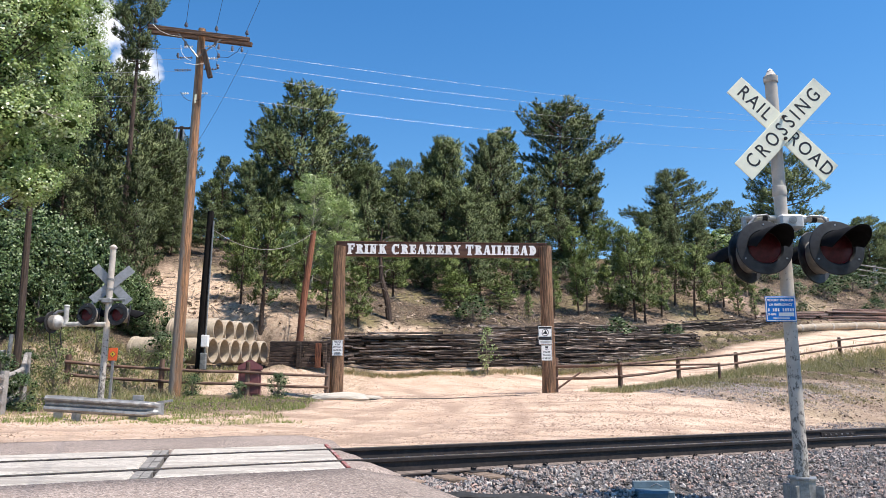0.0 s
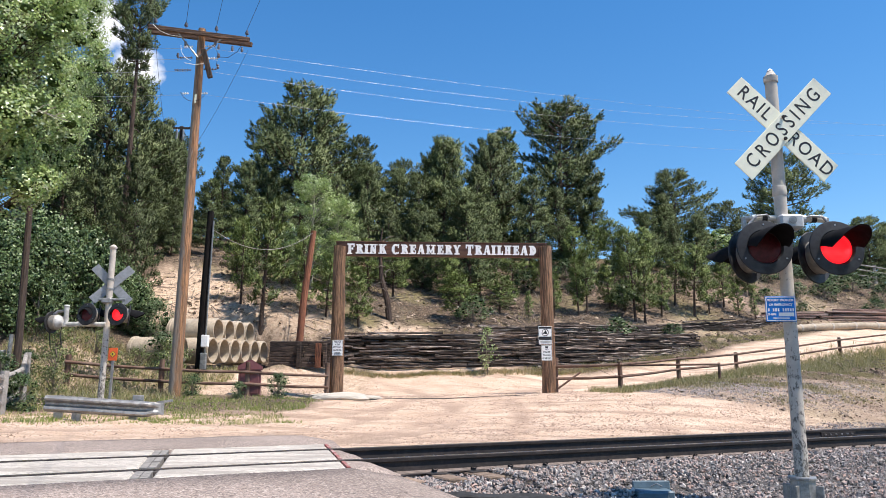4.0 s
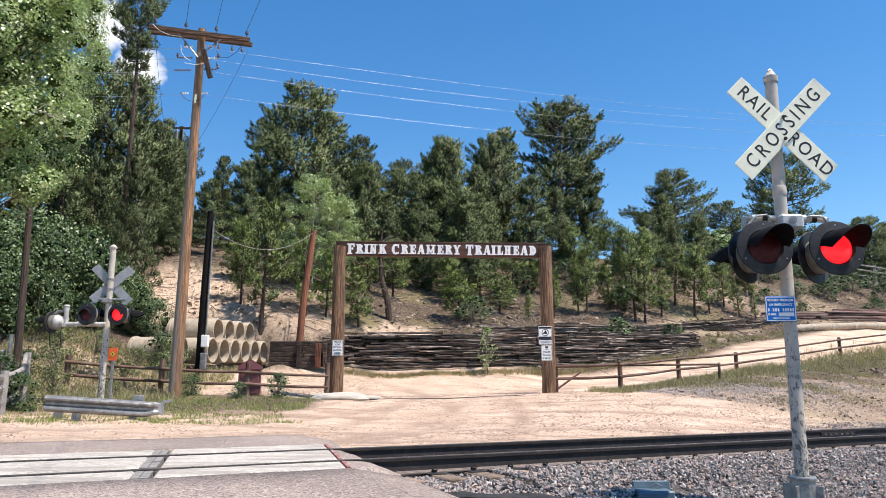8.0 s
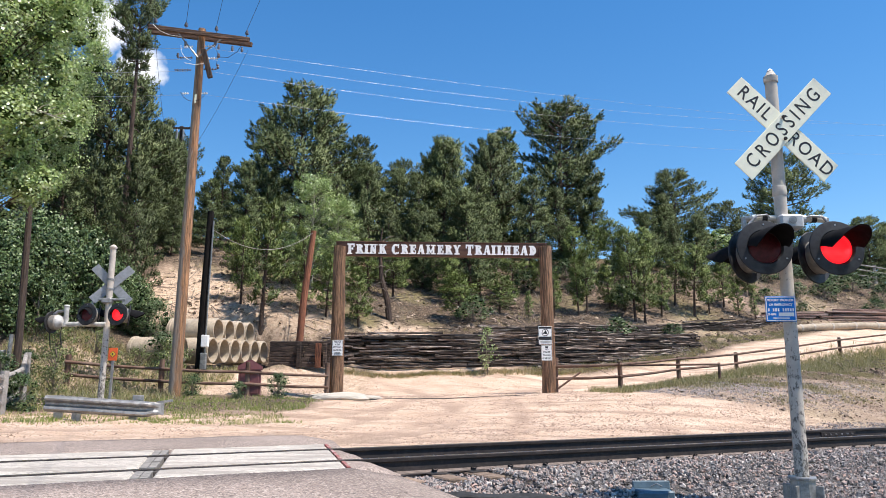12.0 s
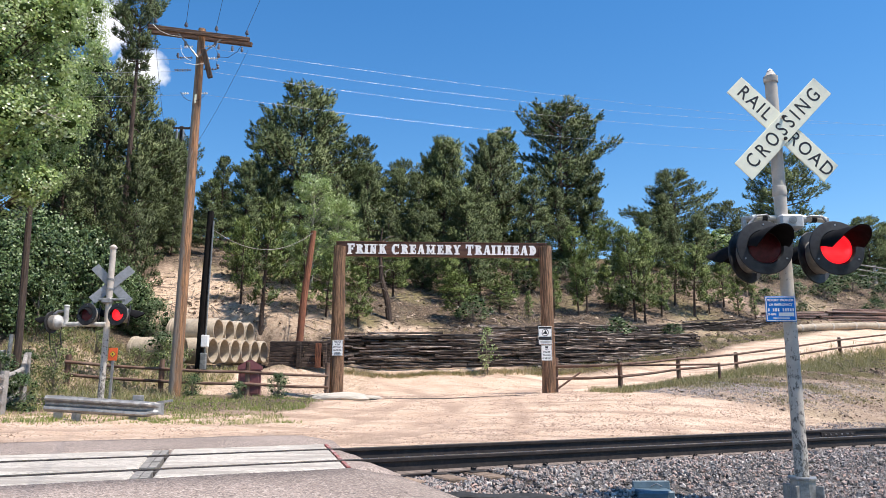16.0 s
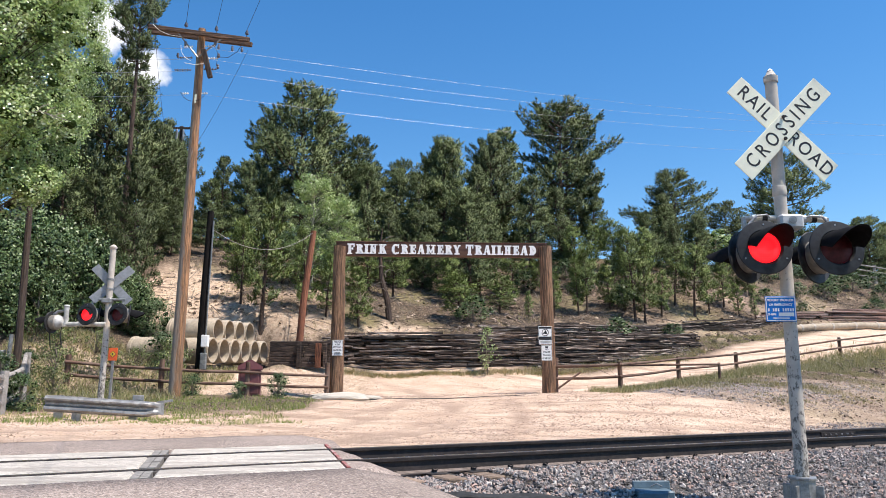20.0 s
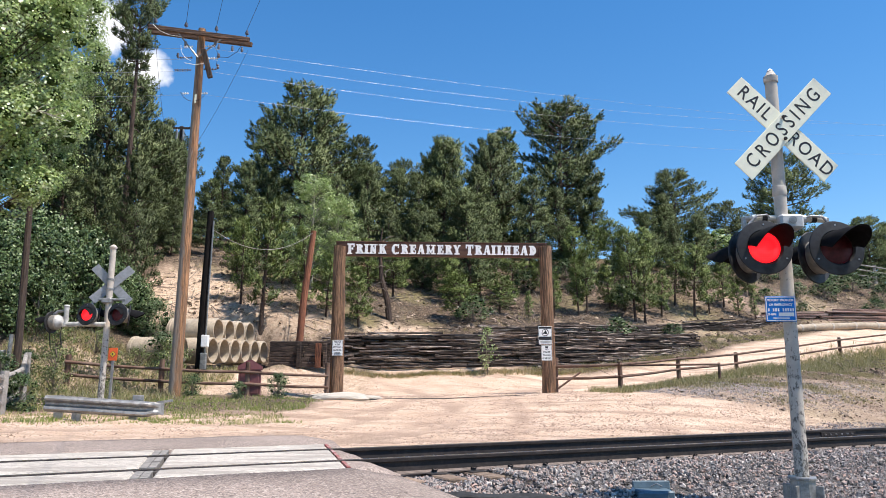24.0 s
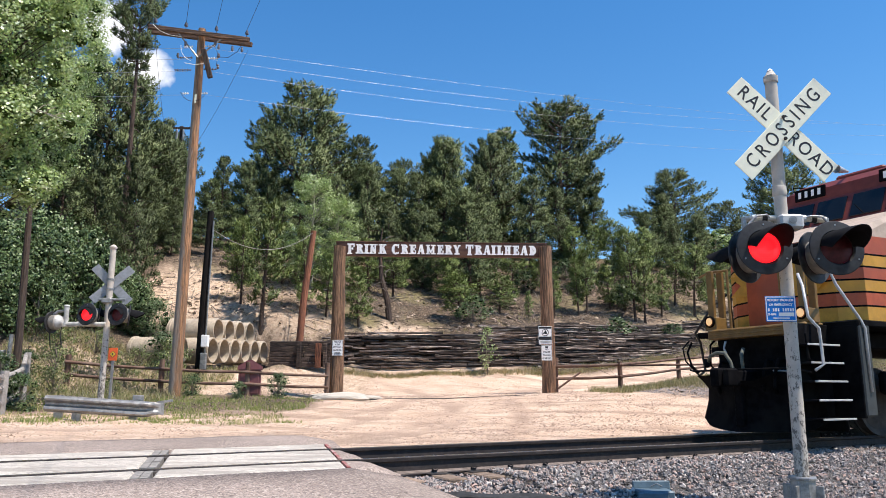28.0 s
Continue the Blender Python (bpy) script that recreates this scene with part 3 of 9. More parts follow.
    hill = mix(attr("lush"), hill, grassy)
    # bare ground, with the painted sunlit patches among it
    hill = mix(attr("worn"), hill, bare)
    L.new(mix(attr("road"), hill, road_c), p.inputs["Base Color"])
    bp = N.new("ShaderNodeBump")
    bp.inputs["Strength"].default_value, bp.inputs["Distance"].default_value = 1.0, 0.04
    L.new(noise_tex(12, 12, 0.85), bp.inputs["Height"])
    L.new(bp.outputs[0], p.inputs["Normal"])
    me.materials.append(m)
    tagged(new("ground", me), "pinkish dirt road and littered pine hillside", "ground", kind="structure")


build_ground()


# ---- asphalt on both sides of the crossing ----

def asphalt_z(n):
    d = abs(n - TRACK_N)
    return -0.006 - 0.03 * max(0, d - 1.6) ** 1.0 * (0.75 if n < TRACK_N else 0.2) if n < TRACK_N else -0.004 + 0.012 * max(0, d - 1.6)


def build_road():
    for nm, n0, n1, lab in (("road_near", -30, 6.58, "worn grey asphalt road up to the crossing"), ("road_far", 9.72, 11.6, "strip of worn asphalt behind the crossing")):
        sd = Solid()
        ns = steps(n0, n1, 0.25 if n1 - n0 < 5 else 0.7) + [n1]
        cols = 34
        for n in ns:
            edge = 3.35 + 0.27 * (n - 8) + 0.14 * noise.noise((n * 1.3, 4.0, 0)) + 0.05 * noise.noise((n * 5, 9.0, 0))
            if nm == "road_near":
                edge = 3.15 + 0.10 * (n - 6.6) + 0.10 * noise.noise((n * 1.3, 4.0, 0)) + 0.05 * noise.noise((n * 5, 9.0, 0))
            for k in range(cols + 1):
                s = -26 + (edge + 26) * (k / cols) ** 0.6
                nn = n
                if nm == "road_far" and n == ns[-1]:
                    nn = n + 0.18 * noise.noise((s * 0.9, 2.0, 5.0)) - 0.02 * (s - 3)
                z = asphalt_z(nn)
                if s > edge - 0.5:
                    z -= 0.10 * smooth01(edge - 0.5, edge, s)
                p = tp(s, nn, z)
                sd.v.append((p.x, p.y, p.z + 0.006 * noise.noise((p.x * 2, p.y * 2, 0))))
        w = cols + 1
        for j in range(len(ns) - 1):
            for i in range(cols):
                a = j * w + i
                sd.f.append((a, a + 1, a + 1 + w, a + w))
                sd.k.append(0)
        # a skirt gives the slab its thickness
        ring = [i for i in range(w)] + [j * w + cols for j in range(1, len(ns))] + [(len(ns) - 1) * w + i for i in range(cols - 1, -1, -1)] + [j * w for j in range(len(ns) - 2, 0, -1)]
        b = len(sd.v)
        for i in ring:
            x, y, z = sd.v[i]
            sd.v.append((x, y, z - 0.35))
        for k in range(len(ring)):
            k2 = (k + 1) % len(ring)
            sd.f.append((ring[k2], ring[k], b + k, b + k2))
            sd.k.append(0)
        tagged(part(nm, sd, asphalt, smooth=True), lab, "road", kind="structure")


build_road()

# ---- railway track ----
RAIL_H = 0.175


def rail_profile():
    return [(-0.07, -RAIL_H), (0.07, -RAIL_H), (0.07, -RAIL_H + 0.012), (0.018, -RAIL_H + 0.032), (0.010, -0.05), (0.036, -0.038), (0.037, -0.008), (0.028, 0.0), (-0.028, 0.0), (-0.037, -0.008), (-0.036, -0.038), (-0.010, -0.05), (-0.018, -RAIL_H + 0.032), (-0.07, -RAIL_H + 0.012)]


def build_track():
    prof = rail_profile()
    k = len(prof)
    for n, nm in ((7.33, "near"), (8.83, "far")):
        rail = thing("rail", "long rusty steel rail with a polished head on ties", "rail", group="rails of the track")
        sd = Solid()
        ends = [-200, -60, -20, 0, 4, 8, 12, 16, 24, 40, 90, 300, 700]
        for s in ends:
            for a, z in prof:
                p = tp(s, n + a, z)
                sd.v.append(tuple(p))
        for i in range(len(ends) - 1):
            for j in range(k):
                a, b = i * k + j, i * k + (j + 1) % k
                sd.f.append((a, a + k, b + k, b))
                sd.k.append(1 if j == 7 else 2 if j in (1, 2, 12, 13) else 0)
        part("rail_bar", sd, [rail_steel, rail_shine, rail_foot], rail)
        # joint bars with bolts
        for s in ((13.2,) if nm == "far" else (15.0,)):
            bar = part("joint_bar", Solid().box(tp(s, n - 0.022, -0.085), (1.0, 0.025, 0.085), 0.008, Matrix.Translation(tp(s, n - 0.022, -0.085)) @ TRACK_TURN @ Matrix.Translation(-tp(s, n - 0.022, -0.085))), rail_steel, rail)
            for q in (-0.4, -0.25, -0.08, 0.08, 0.25, 0.4):
                part("bolt", Solid().tube([tp(s + q, n - 0.03, -0.085), tp(s + q, n - 0.06, -0.085)], 0.014, 6), galv, bar)
    # sleepers and clips
    tie_me = Solid().box((0, 0, -RAIL_H - 0.10), (0.23, 2.6, 0.18), 0.015).mesh("tie", tie_wood)
    clip = Solid()
    clip.box((0, 0, 0.022), (0.10, 0.05, 0.03), 0.006)
    clip.tube([(-0.05, 0.0, 0.03), (-0.04, -0.03, 0.055), (0.0, -0.045, 0.06), (0.04, -0.03, 0.055), (0.05, 0.0, 0.03)], 0.010, 6)
    clip_me = clip.mesh("rail_clip", rail_steel)
    plate_me = Solid().box((0, 0, 0), (0.2, 0.36, 0.02), 0.004).mesh("tie_plate", rail_steel)
    ties = tagged(new("track_ties"), "row of creosoted wooden ties under the rails", "ties", kind="structure")
    i = 0
    s = 3.4
    while s < 26:
        part("tie", tie_me, None, ties, at=Matrix.Translation(tp(s, TRACK_N, 0.0)) @ TRACK_TURN @ pose(0, 0, 0, 0, 0, random.uniform(-1, 1)))
        for n in (7.33, 8.83):
            part("tie_plate", plate_me, None, ties, at=Matrix.Translation(tp(s, n, -RAIL_H - 0.008)) @ TRACK_TURN)
            part("rail_clip", clip_me, None, ties, at=Matrix.Translation(tp(s, n - 0.065, -RAIL_H + 0.010)) @ TRACK_TURN @ Matrix.Scale(0.62, 4))
            part("rail_clip", clip_me, None, ties, at=Matrix.Translation(tp(s, n + 0.085, -RAIL_H + 0.004)) @ TRACK_TURN @ pose(0, 0, 0, 0, 0, 180) @ Matrix.Scale(0.62, 4))
        s += 0.49
    # stone bed
    sd = Solid()
    prof = [(3.2, -0.62), (4.6, -0.44), (5.6, -0.36), (6.45, -0.235), (7.2, -0.225), (8.9, -0.185), (9.7, -0.17), (10.6, -0.16), (11.2, -0.5)]
    ss = steps(3.0, 24, 0.3) + steps(24, 80, 3) + steps(80, 720, 80)
    for s in ss:
        for q, (n, z) in enumerate(prof):
            drop = 0.0 if s > 4.2 or n < 6.3 else -0.10 * smooth01(4.2, 3.0, s)
            if n > 10 and s < 9.5:
                z -= 0.25
            if 6.4 < n < 7.3 and s > 4.5:
                z += 0.042
            p = tp(s, n + 0.1 * noise.noise((s, n, 3)), z + drop + 0.02 * noise.noise((s * 3, n * 3, 1)))
            sd.v.append(tuple(p))
    w = len(prof)
    for j in range(len(ss) - 1):
        for i in range(w - 1):
            a = j * w + i
            sd.f.append((a, a + w, a + w + 1, a + 1))
            sd.k.append(0)
    # bed toned darker than its stones: shade of the crevices put into colour
    bed = mat("ballast bed", (0.10, 0.09, 0.083), 0.95, 0.6, 26, 0.9, 30, second=(0.06, 0.052, 0.048), second_scale=14, bdist=0.05)
    tagged(part("track_bed", sd, bed, smooth=True), "bed of crushed grey and pink ballast stone", "track bed", kind="structure")

    def bed_z(n):
        for (n0, z0), (n1, z1) in zip(prof, prof[1:]):
            if n0 <= n <= n1:
                return z0 + (z1 - z0) * (n - n0) / (n1 - n0)
        return -0.6

    # loose stones
    rg = np.random.RandomState(5)
    ph = (1 + 5 ** 0.5) / 2
    ico = np.array([(-1, ph, 0), (1, ph, 0), (-1, -ph, 0), (1, -ph, 0), (0, -1, ph), (0, 1, ph), (0, -1, -ph), (0, 1, -ph), (ph, 0, -1), (ph, 0, 1), (-ph, 0, -1), (-ph, 0, 1)]) / 1.9
    ico_f = [(0, 11, 5), (0, 5, 1), (0, 1, 7), (0, 7, 10), (0, 10, 11), (1, 5, 9), (5, 11, 4), (11, 10, 2), (10, 7, 6), (7, 1, 8), (3, 9, 4), (3, 4, 2), (3, 2, 6), (3, 6, 8), (3, 8, 9), (4, 9, 5), (2, 4, 11), (6, 2, 10), (8, 6, 7), (9, 8, 1)]
    sd = Solid()

    octa = np.array([(1, 0, 0), (-1, 0, 0), (0, 1, 0), (0, -1, 0), (0, 0, 0.9), (0, 0, -0.9)])
    octa_f = [(0, 2, 4), (2, 1, 4), (1, 3, 4), (3, 0, 4), (2, 0, 5), (1, 2, 5), (3, 1, 5), (0, 3, 5)]

    def stone(s, n, z, r):
        if s > 5.2 or rg.uniform() < 0.6:
            v = (octa + rg.uniform(-0.28, 0.28, (6, 3))) * rg.uniform(0.75, 1.3, (6, 1)) * r * rg.uniform(0.6, 1.35, 3)
            q = Euler(rg.uniform(0, 6.3, 3)).to_matrix()
            p = tp(s, n, z)
            sd.add([(p + q @ Vector(a)) for a in v], octa_f)
            return
        v = ico * rg.uniform(0.55, 1.2, (12, 1)) * r * rg.uniform(0.55, 1.35, 3)
        q = Euler(rg.uniform(0, 6.3, 3)).to_matrix()
        p = tp(s, n, z)
        sd.add([(p + q @ Vector(a)) for a in v], ico_f)
    for _ in range(36000):
        s = 3.2 + 17 * rg.uniform() ** 1.45
        n = rg.uniform(4.0, 7.2)
        if n > 6.70 and s < 5.3 and (s < 3.5 or abs((s - 3.4 + 0.245) % 0.49 - 0.245) < 0.13):
            continue
        stone(s, n, bed_z(n) + (0.042 * smooth01(5.6, 6.45, n) if s > 4.5 else 0.0) + rg.uniform(0.0, 0.025), 0.011 + 0.019 * rg.uniform() ** 1.5)
    for _ in range(1500):
        s = rg.uniform(4.0, 20)
        n = rg.uniform(7.45, 8.7)
        stone(s, n, -0.19 + rg.uniform(0.0, 0.02), rg.uniform(0.022, 0.042))
    for _ in range(9500):
        s = 9.3 + 14 * rg.uniform() ** 0.8
        n = 9.0 + 2.7 * rg.uniform() ** 1.25 * min(1, (s - 8.0) / 9)
        zz = max(bed_z(n), ground_z(*tp(s, n).xy)) if n < 11.1 else ground_z(*tp(s, n).xy)
        stone(s, n, zz + 0.008, rg.uniform(0.016, 0.034))
    tagged(part("ballast_stones", sd, ballast_mat), "loose crushed grey and pink ballast stones", "ballast", kind="stuff")


build_track()


def build_gravel():
    rg = np.random.RandomState(8)
    oc = np.array([(1, 0, 0), (-1, 0, 0), (0, 1, 0), (0, -1, 0), (0, 0, 0.7), (0, 0, -0.4)])
    of = [(0, 2, 4), (2, 1, 4), (1, 3, 4), (3, 0, 4)]
    sd = Solid()
    n_ = 0
    while n_ < 62000:
        s, n = rg.uniform(-5, 24), 9.9 + 9.0 * rg.uniform() ** 1.3
        p = tp(s, n)
        yard = n_ % 5 == 0
        if yard:
            p = Vector((rg.uniform(-6.5, 5.0), rg.uniform(21.5, 29.8), 0))
        elif p.y > 22.2 or (n < 10.9 and s < 4.2):
            continue
        if noise.noise((p.x * 0.6, p.y * 0.6, 5.0)) + 0.45 * (s > 7) - 0.7 * rut_mask(p.x, p.y) < rg.uniform(-0.5, 0.4):
            continue
        r = rg.uniform(0.007, 0.018) if rg.uniform() < (0.95 if s < 9 else 0.82) else rg.uniform(0.016, 0.032)
        r *= 1.3 if yard else 1.0
        v = oc * r * rg.uniform(0.6, 1.3, (6, 1))
        c, q = math.cos(s * 97.0), math.sin(s * 97.0)
        z = ground_z(p.x, p.y)
        sd.add([(p.x + a * c - b * q, p.y + a * q + b * c, z + d) for a, b, d in v], of)
        n_ += 1
    tagged(part("loose_gravel", sd, gravel_mat), "loose pinkish gravel strewn over the dirt", "gravel", kind="stuff")
    # a spill of old grey ballast on the mound beside the fence
    sd = Solid()
    while len(sd.f) < 34000:
        s, n = rg.normal(19.0, 3.2), rg.normal(15.2, 1.1)
        p = tp(s, n)
        if n < 12.4 or road_mask(p.x, p.y) > 0.5 or noise.noise((p.x * 0.5, p.y * 0.5, 7.0)) < rg.uniform(-0.45, 0.2):
            continue
        v = oc * rg.uniform(0.016, 0.045) * rg.uniform(0.6, 1.3, (6, 1))
        c, q = math.cos(s * 97.0), math.sin(s * 97.0)
        z = ground_z(p.x, p.y)
        sd.add([(p.x + a * c - b * q, p.y + a * q + b * c, z + d) for a, b, d in v], of)
    tagged(part("mound_stones", sd, ballast_mat), "old grey ballast stones spilt over the roadside mound", "stones", kind="stuff")


build_gravel()


# ---- concrete crossing panels ----
def build_crossing():
    def sheared(s, n):
        return s + (0.21 + 0.045 * (s - 0.9)) * (n - 6.6) if s > -2 else s + 0.08 * (n - 6.6)
    cross = tagged(new("level_crossing"), "worn concrete crossing panels between rubber-lined rails", "crossing", kind="structure")
    joint = 0.80
    for s0, s1 in ((-9.6, -5.4), (-5.3, -1.2), (-1.1, joint - 0.05), (joint + 0.13, 2.62)):
        for n0, n1 in ((6.62, 7.21), (7.50, 8.67), (8.95, 9.66)):
            vs = []
            for z, ins in ((-0.002, 0.02), (-0.02, 0.0), (-0.18, 0.0)):
                for s, n in ((s0 + ins, n0 + ins), (s1 - ins, n0 + ins), (s1 - ins, n1 - ins), (s0 + ins, n1 - ins)):
                    vs.append(tp(sheared(s, n), n, z))
            fs = [(0, 1, 2, 3)]
            for b in (0, 4):
                fs += [(b + 4 + i, b + 4 + (i + 1) % 4, b + (i + 1) % 4, b + i) for i in range(4)]
            part("panel", Solid().add(vs, fs), panel_concrete, cross)
    for n0, n1 in ((7.212, 7.290), (7.37, 7.498), (8.672, 8.79), (8.87, 8.948)):
        vs = [tp(sheared(s, n), n, z) for z in (-0.016, -0.15) for s, n in ((-9.6, n0), (2.60, n0), (2.60, n1), (-9.6, n1))]
        part("rubber_seal", Solid().add(vs, [(0, 1, 2, 3), (0, 4, 5, 1), (1, 5, 6, 2), (2, 6, 7, 3), (3, 7, 4, 0)]), seal_rubber, cross)
    # rubber strips across the joint
    for n0, n1 in ((6.64, 7.20), (7.51, 8.05), (8.12, 8.66), (8.96, 9.62)):
        for q in (0.0, 0.075):
            vs = [tp(sheared(s, n), n, z) for z in (-0.006, -0.12) for s, n in ((joint - 0.045 + q, n0), (joint + 0.022 + q, n0), (joint + 0.022 + q, n1), (joint - 0.045 + q, n1))]
            part("joint_strip", Solid().add(vs, [(0, 1, 2, 3), (0, 4, 5, 1), (1, 5, 6, 2), (2, 6, 7, 3), (3, 7, 4, 0)]), joint_rubber, cross)
    for n0, n1 in ((6.62, 7.21), (7.50, 8.67), (8.95, 9.66)):
        vs = [tp(sheared(s, n), n, z) for z, e in ((0.0, 0), (-0.10, 0.09)) for s, n in ((2.625, n0), (2.655 + e, n0), (2.655 + e, n1), (2.625, n1))]
        part("deflector", Solid().add(vs, [(0, 1, 2, 3), (0, 4, 5, 1), (1, 5, 6, 2), (2, 6, 7, 3), (3, 7, 4, 0)]), red_edge, cross, "faded red steel end deflector")


build_crossing()


def build_fill():
    """Asphalt packed against the ends of the panels, running down to the ties."""
    for n0, n1, run, z0 in ((6.30, 7.255, 0.85, -0.010), (7.41, 8.755, 0.80, -0.018), (8.905, 9.80, 0.60, -0.012)):
        sd = Solid()
        rows, cols = 10, 16
        for j in range(rows + 1):
            n = n0 + (n1 - n0) * j / rows
            start = 2.66 + 0.289 * (n - 6.6)
            ln = run * (1 + 0.22 * noise.noise((n * 2.0, 3.0, 1.0)) - 0.25 * abs(2 * j / rows - 1) * (n > 7.3))
            for i in range(cols + 1):
                f = i / cols
                s = start + ln * f
                sd.v.append(tuple(tp(s, n, z0 - 0.235 * smooth01(0.12, 1.0, f) - 0.22 * (1 - smooth01(6.30, 6.62, n)) + 0.012 * noise.noise((s * 6, n * 6, 2.0)) * smooth01(0.0, 0.2, f))))
        for j in range(rows):
            for i in range(cols):
                a = j * (cols + 1) + i
                sd.f.append((a, a + 1, a + cols + 2, a + cols + 1))
                sd.k.append(0)
        tagged(part("asphalt_fill", sd, asphalt, smooth=True), "crumbling asphalt fill at the end of the crossing panels", "asphalt", kind="structure")


build_fill()

# ---- crossing signals ----
def led_mat():
    m = bpy.data.materials.new("lit red light panel")
    m.use_nodes = True
    N, L = m.node_tree.nodes, m.node_tree.links
    p = N["Principled BSDF"]
    p.inputs["Base Color"].default_value = (0.5, 0.01, 0.015, 1)
    p.inputs["Roughness"].default_value = 0.3
    tc = N.new("ShaderNodeTexCoord")
    vo = N.new("ShaderNodeTexVoronoi")
    vo.inputs["Scale"].default_value = 60.0
    vo.inputs["Randomness"].default_value = 0.0
    L.new(tc.outputs["Object"], vo.inputs["Vector"])
    cr = N.new("ShaderNodeValToRGB")
    cr.color_ramp.elements[0].position, cr.color_ramp.elements[0].color = 0.25, (1.0, 0.022, 0.03, 1)
    cr.color_ramp.elements[1].position, cr.color_ramp.elements[1].color = 0.6, (0.75, 0.008, 0.014, 1)
    L.new(vo.outputs["Distance"], cr.inputs["Fac"])
    L.new(cr.outputs["Color"], p.inputs["Emission Color"])
    p.inputs["Emission Strength"].default_value = 1.25
    return m


led_red = led_mat()
dark_lens = mat("unlit dark red lens", (0.065, 0.008, 0.013), 0.5, 0.25, 30, 0.1, 90, spec=0.3)
housing_paint = mat("worn aluminium lamp housing", (0.30, 0.28, 0.245), 0.5, 0.12, 9, 0.05, metal=0.3)
hood_black = mat("matt black lamp hood", (0.010, 0.010, 0.011), 0.95, 0.2, 12, 0, spec=0.12)
LENSES = {"L": [], "R": [], "off": []}


def lamp_head(parent, at, phase, hood_len=0.36):
    """A flasher head that faces local -y."""
    lamp = part("lamp", Solid().lathe([(0.150, 0.012), (0.165, 0.030), (0.250, 0.020), (0.256, 0.010), (0.250, 0.0), (0.165, 0.008), (0.150, -0.004)], pose(0, 0, 0, 90), 40, True), black_paint, parent, at=at)
    auto_smooth(lamp)
    h = Solid().lathe([(0.163, 0.0), (0.168, 0.05), (0.163, 0.115), (0.175, 0.12), (0.175, 0.14), (0.150, 0.17), (0.09, 0.215), (0.0, 0.225)], pose(0, 0, 0, -90), 32)
    auto_smooth(part("housing", h, housing_paint, lamp, "grey cast lamp housing"))
    hood = Solid()
    n = 22
    inner, outer = [], []
    for k in range(n + 1):
        a = radians(6 + 168 * k / n)
        ln = 0.07 + (hood_len - 0.07) * max(0.0, math.sin(a)) ** 0.55
        for r, lst in ((0.152, inner), (0.159, outer)):
            x, z = r * math.cos(a), r * math.sin(a)
            lst.append([Vector((x, -0.005, z)), Vector((x * 0.98, -ln * 0.55, z * 0.99 - 0.025)), Vector((x * 0.94, -ln, z * 0.97 - 0.055))])
    vs, fs = [], []
    for row in inner + outer:
        vs += row
    o = (n + 1) * 3
    for k in range(n):
        for j in range(2):
            a = k * 3 + j
            fs.append((a, a + 1, a + 4, a + 3))
            fs.append((o + a, o + a + 3, o + a + 4, o + a + 1))
        fs.append((k * 3 + 2, o + k * 3 + 2, o + k * 3 + 5, k * 3 + 5))
    for e in (0, n):
        for j in range(2):
            a = e * 3 + j
            fs.append((a, o + a, o + a + 1, a + 1) if e == 0 else (a + 1, o + a + 1, o + a, a))
    auto_smooth(part("hood", hood.add(vs, fs), hood_black, lamp), 50)
    ls = Solid()
    prof = [(0.0, 0.030), (0.06, 0.028), (0.11, 0.020), (0.147, 0.004)]
    ls.lathe(list(reversed(prof)), pose(0, 0, 0, 90), 32)
    ls.m = 1
    ls.lathe([(r, -z) for r, z in prof], pose(0, 0, 0, 90), 32)
    ls.m = 1
    ls.lathe([(0.147, 0.004), (0.147, -0.004)], pose(0, 0, 0, 90), 32)
    lens = part("lens", ls, [led_red, dark_lens], lamp, "round red signal lens, glowing when turned on", smooth=True)
    LENSES[phase].append(lens)
    for k in range(3):
        a = radians(90 + 120 * k)
        part("bolt", Solid().tube([(0.215 * math.cos(a), -0.012, 0.215 * math.sin(a)), (0.215 * math.cos(a), -0.028, 0.215 * math.sin(a))], 0.009, 6), galv, lamp)
    return lamp


def crossbuck(parent, at, words=True, face=sign_white):
    """Two crossed boards facing local -y."""
    for turn, y, txt in ((-45, 0.0, (("RAIL", -0.36), ("ROAD", 0.36))), (45, -0.022, (("CROSSING", 0.0),))):
        m = at @ pose(0, y, 0, 0, -turn, 0)
        b = Solid().box((0, 0, 0), (1.25, 0.012, 0.228), 0.003)
        board = part("crossbuck_board", b, face, parent, at=m)
        if words:
            for t, x in txt:
                me = letters(t, 0.198, 0.0008, 0.0012, 1.22 if len(t) < 5 else 1.46)
                me.materials.clear()
                me.materials.append(sign_black)
                part("lettering", me, None, board, at=pose(x, -0.0066, 0, 90) @ Matrix.Diagonal((0.84, 1, 1, 1)))
    for z in (0.11, -0.11):
        part("bolt", Solid().tube([(0, -0.03, 0), (0, -0.045, 0)], 0.016, 8), rail_steel, parent, at=at @ pose(0.0, -0.003, z))


cast_grey = mat("pale cast aluminium", (0.50, 0.50, 0.49), 0.55, 0.15, 9, 0.08, 60, metal=0.2, second=(0.33, 0.32, 0.30), second_scale=5, second_amount=0.3)
cream_pipe = mat("chipped cream conduit paint", (0.62, 0.58, 0.50), 0.6, 0.2, 12, 0.1, 60, second=(0.22, 0.16, 0.12), second_scale=9, second_amount=0.35)


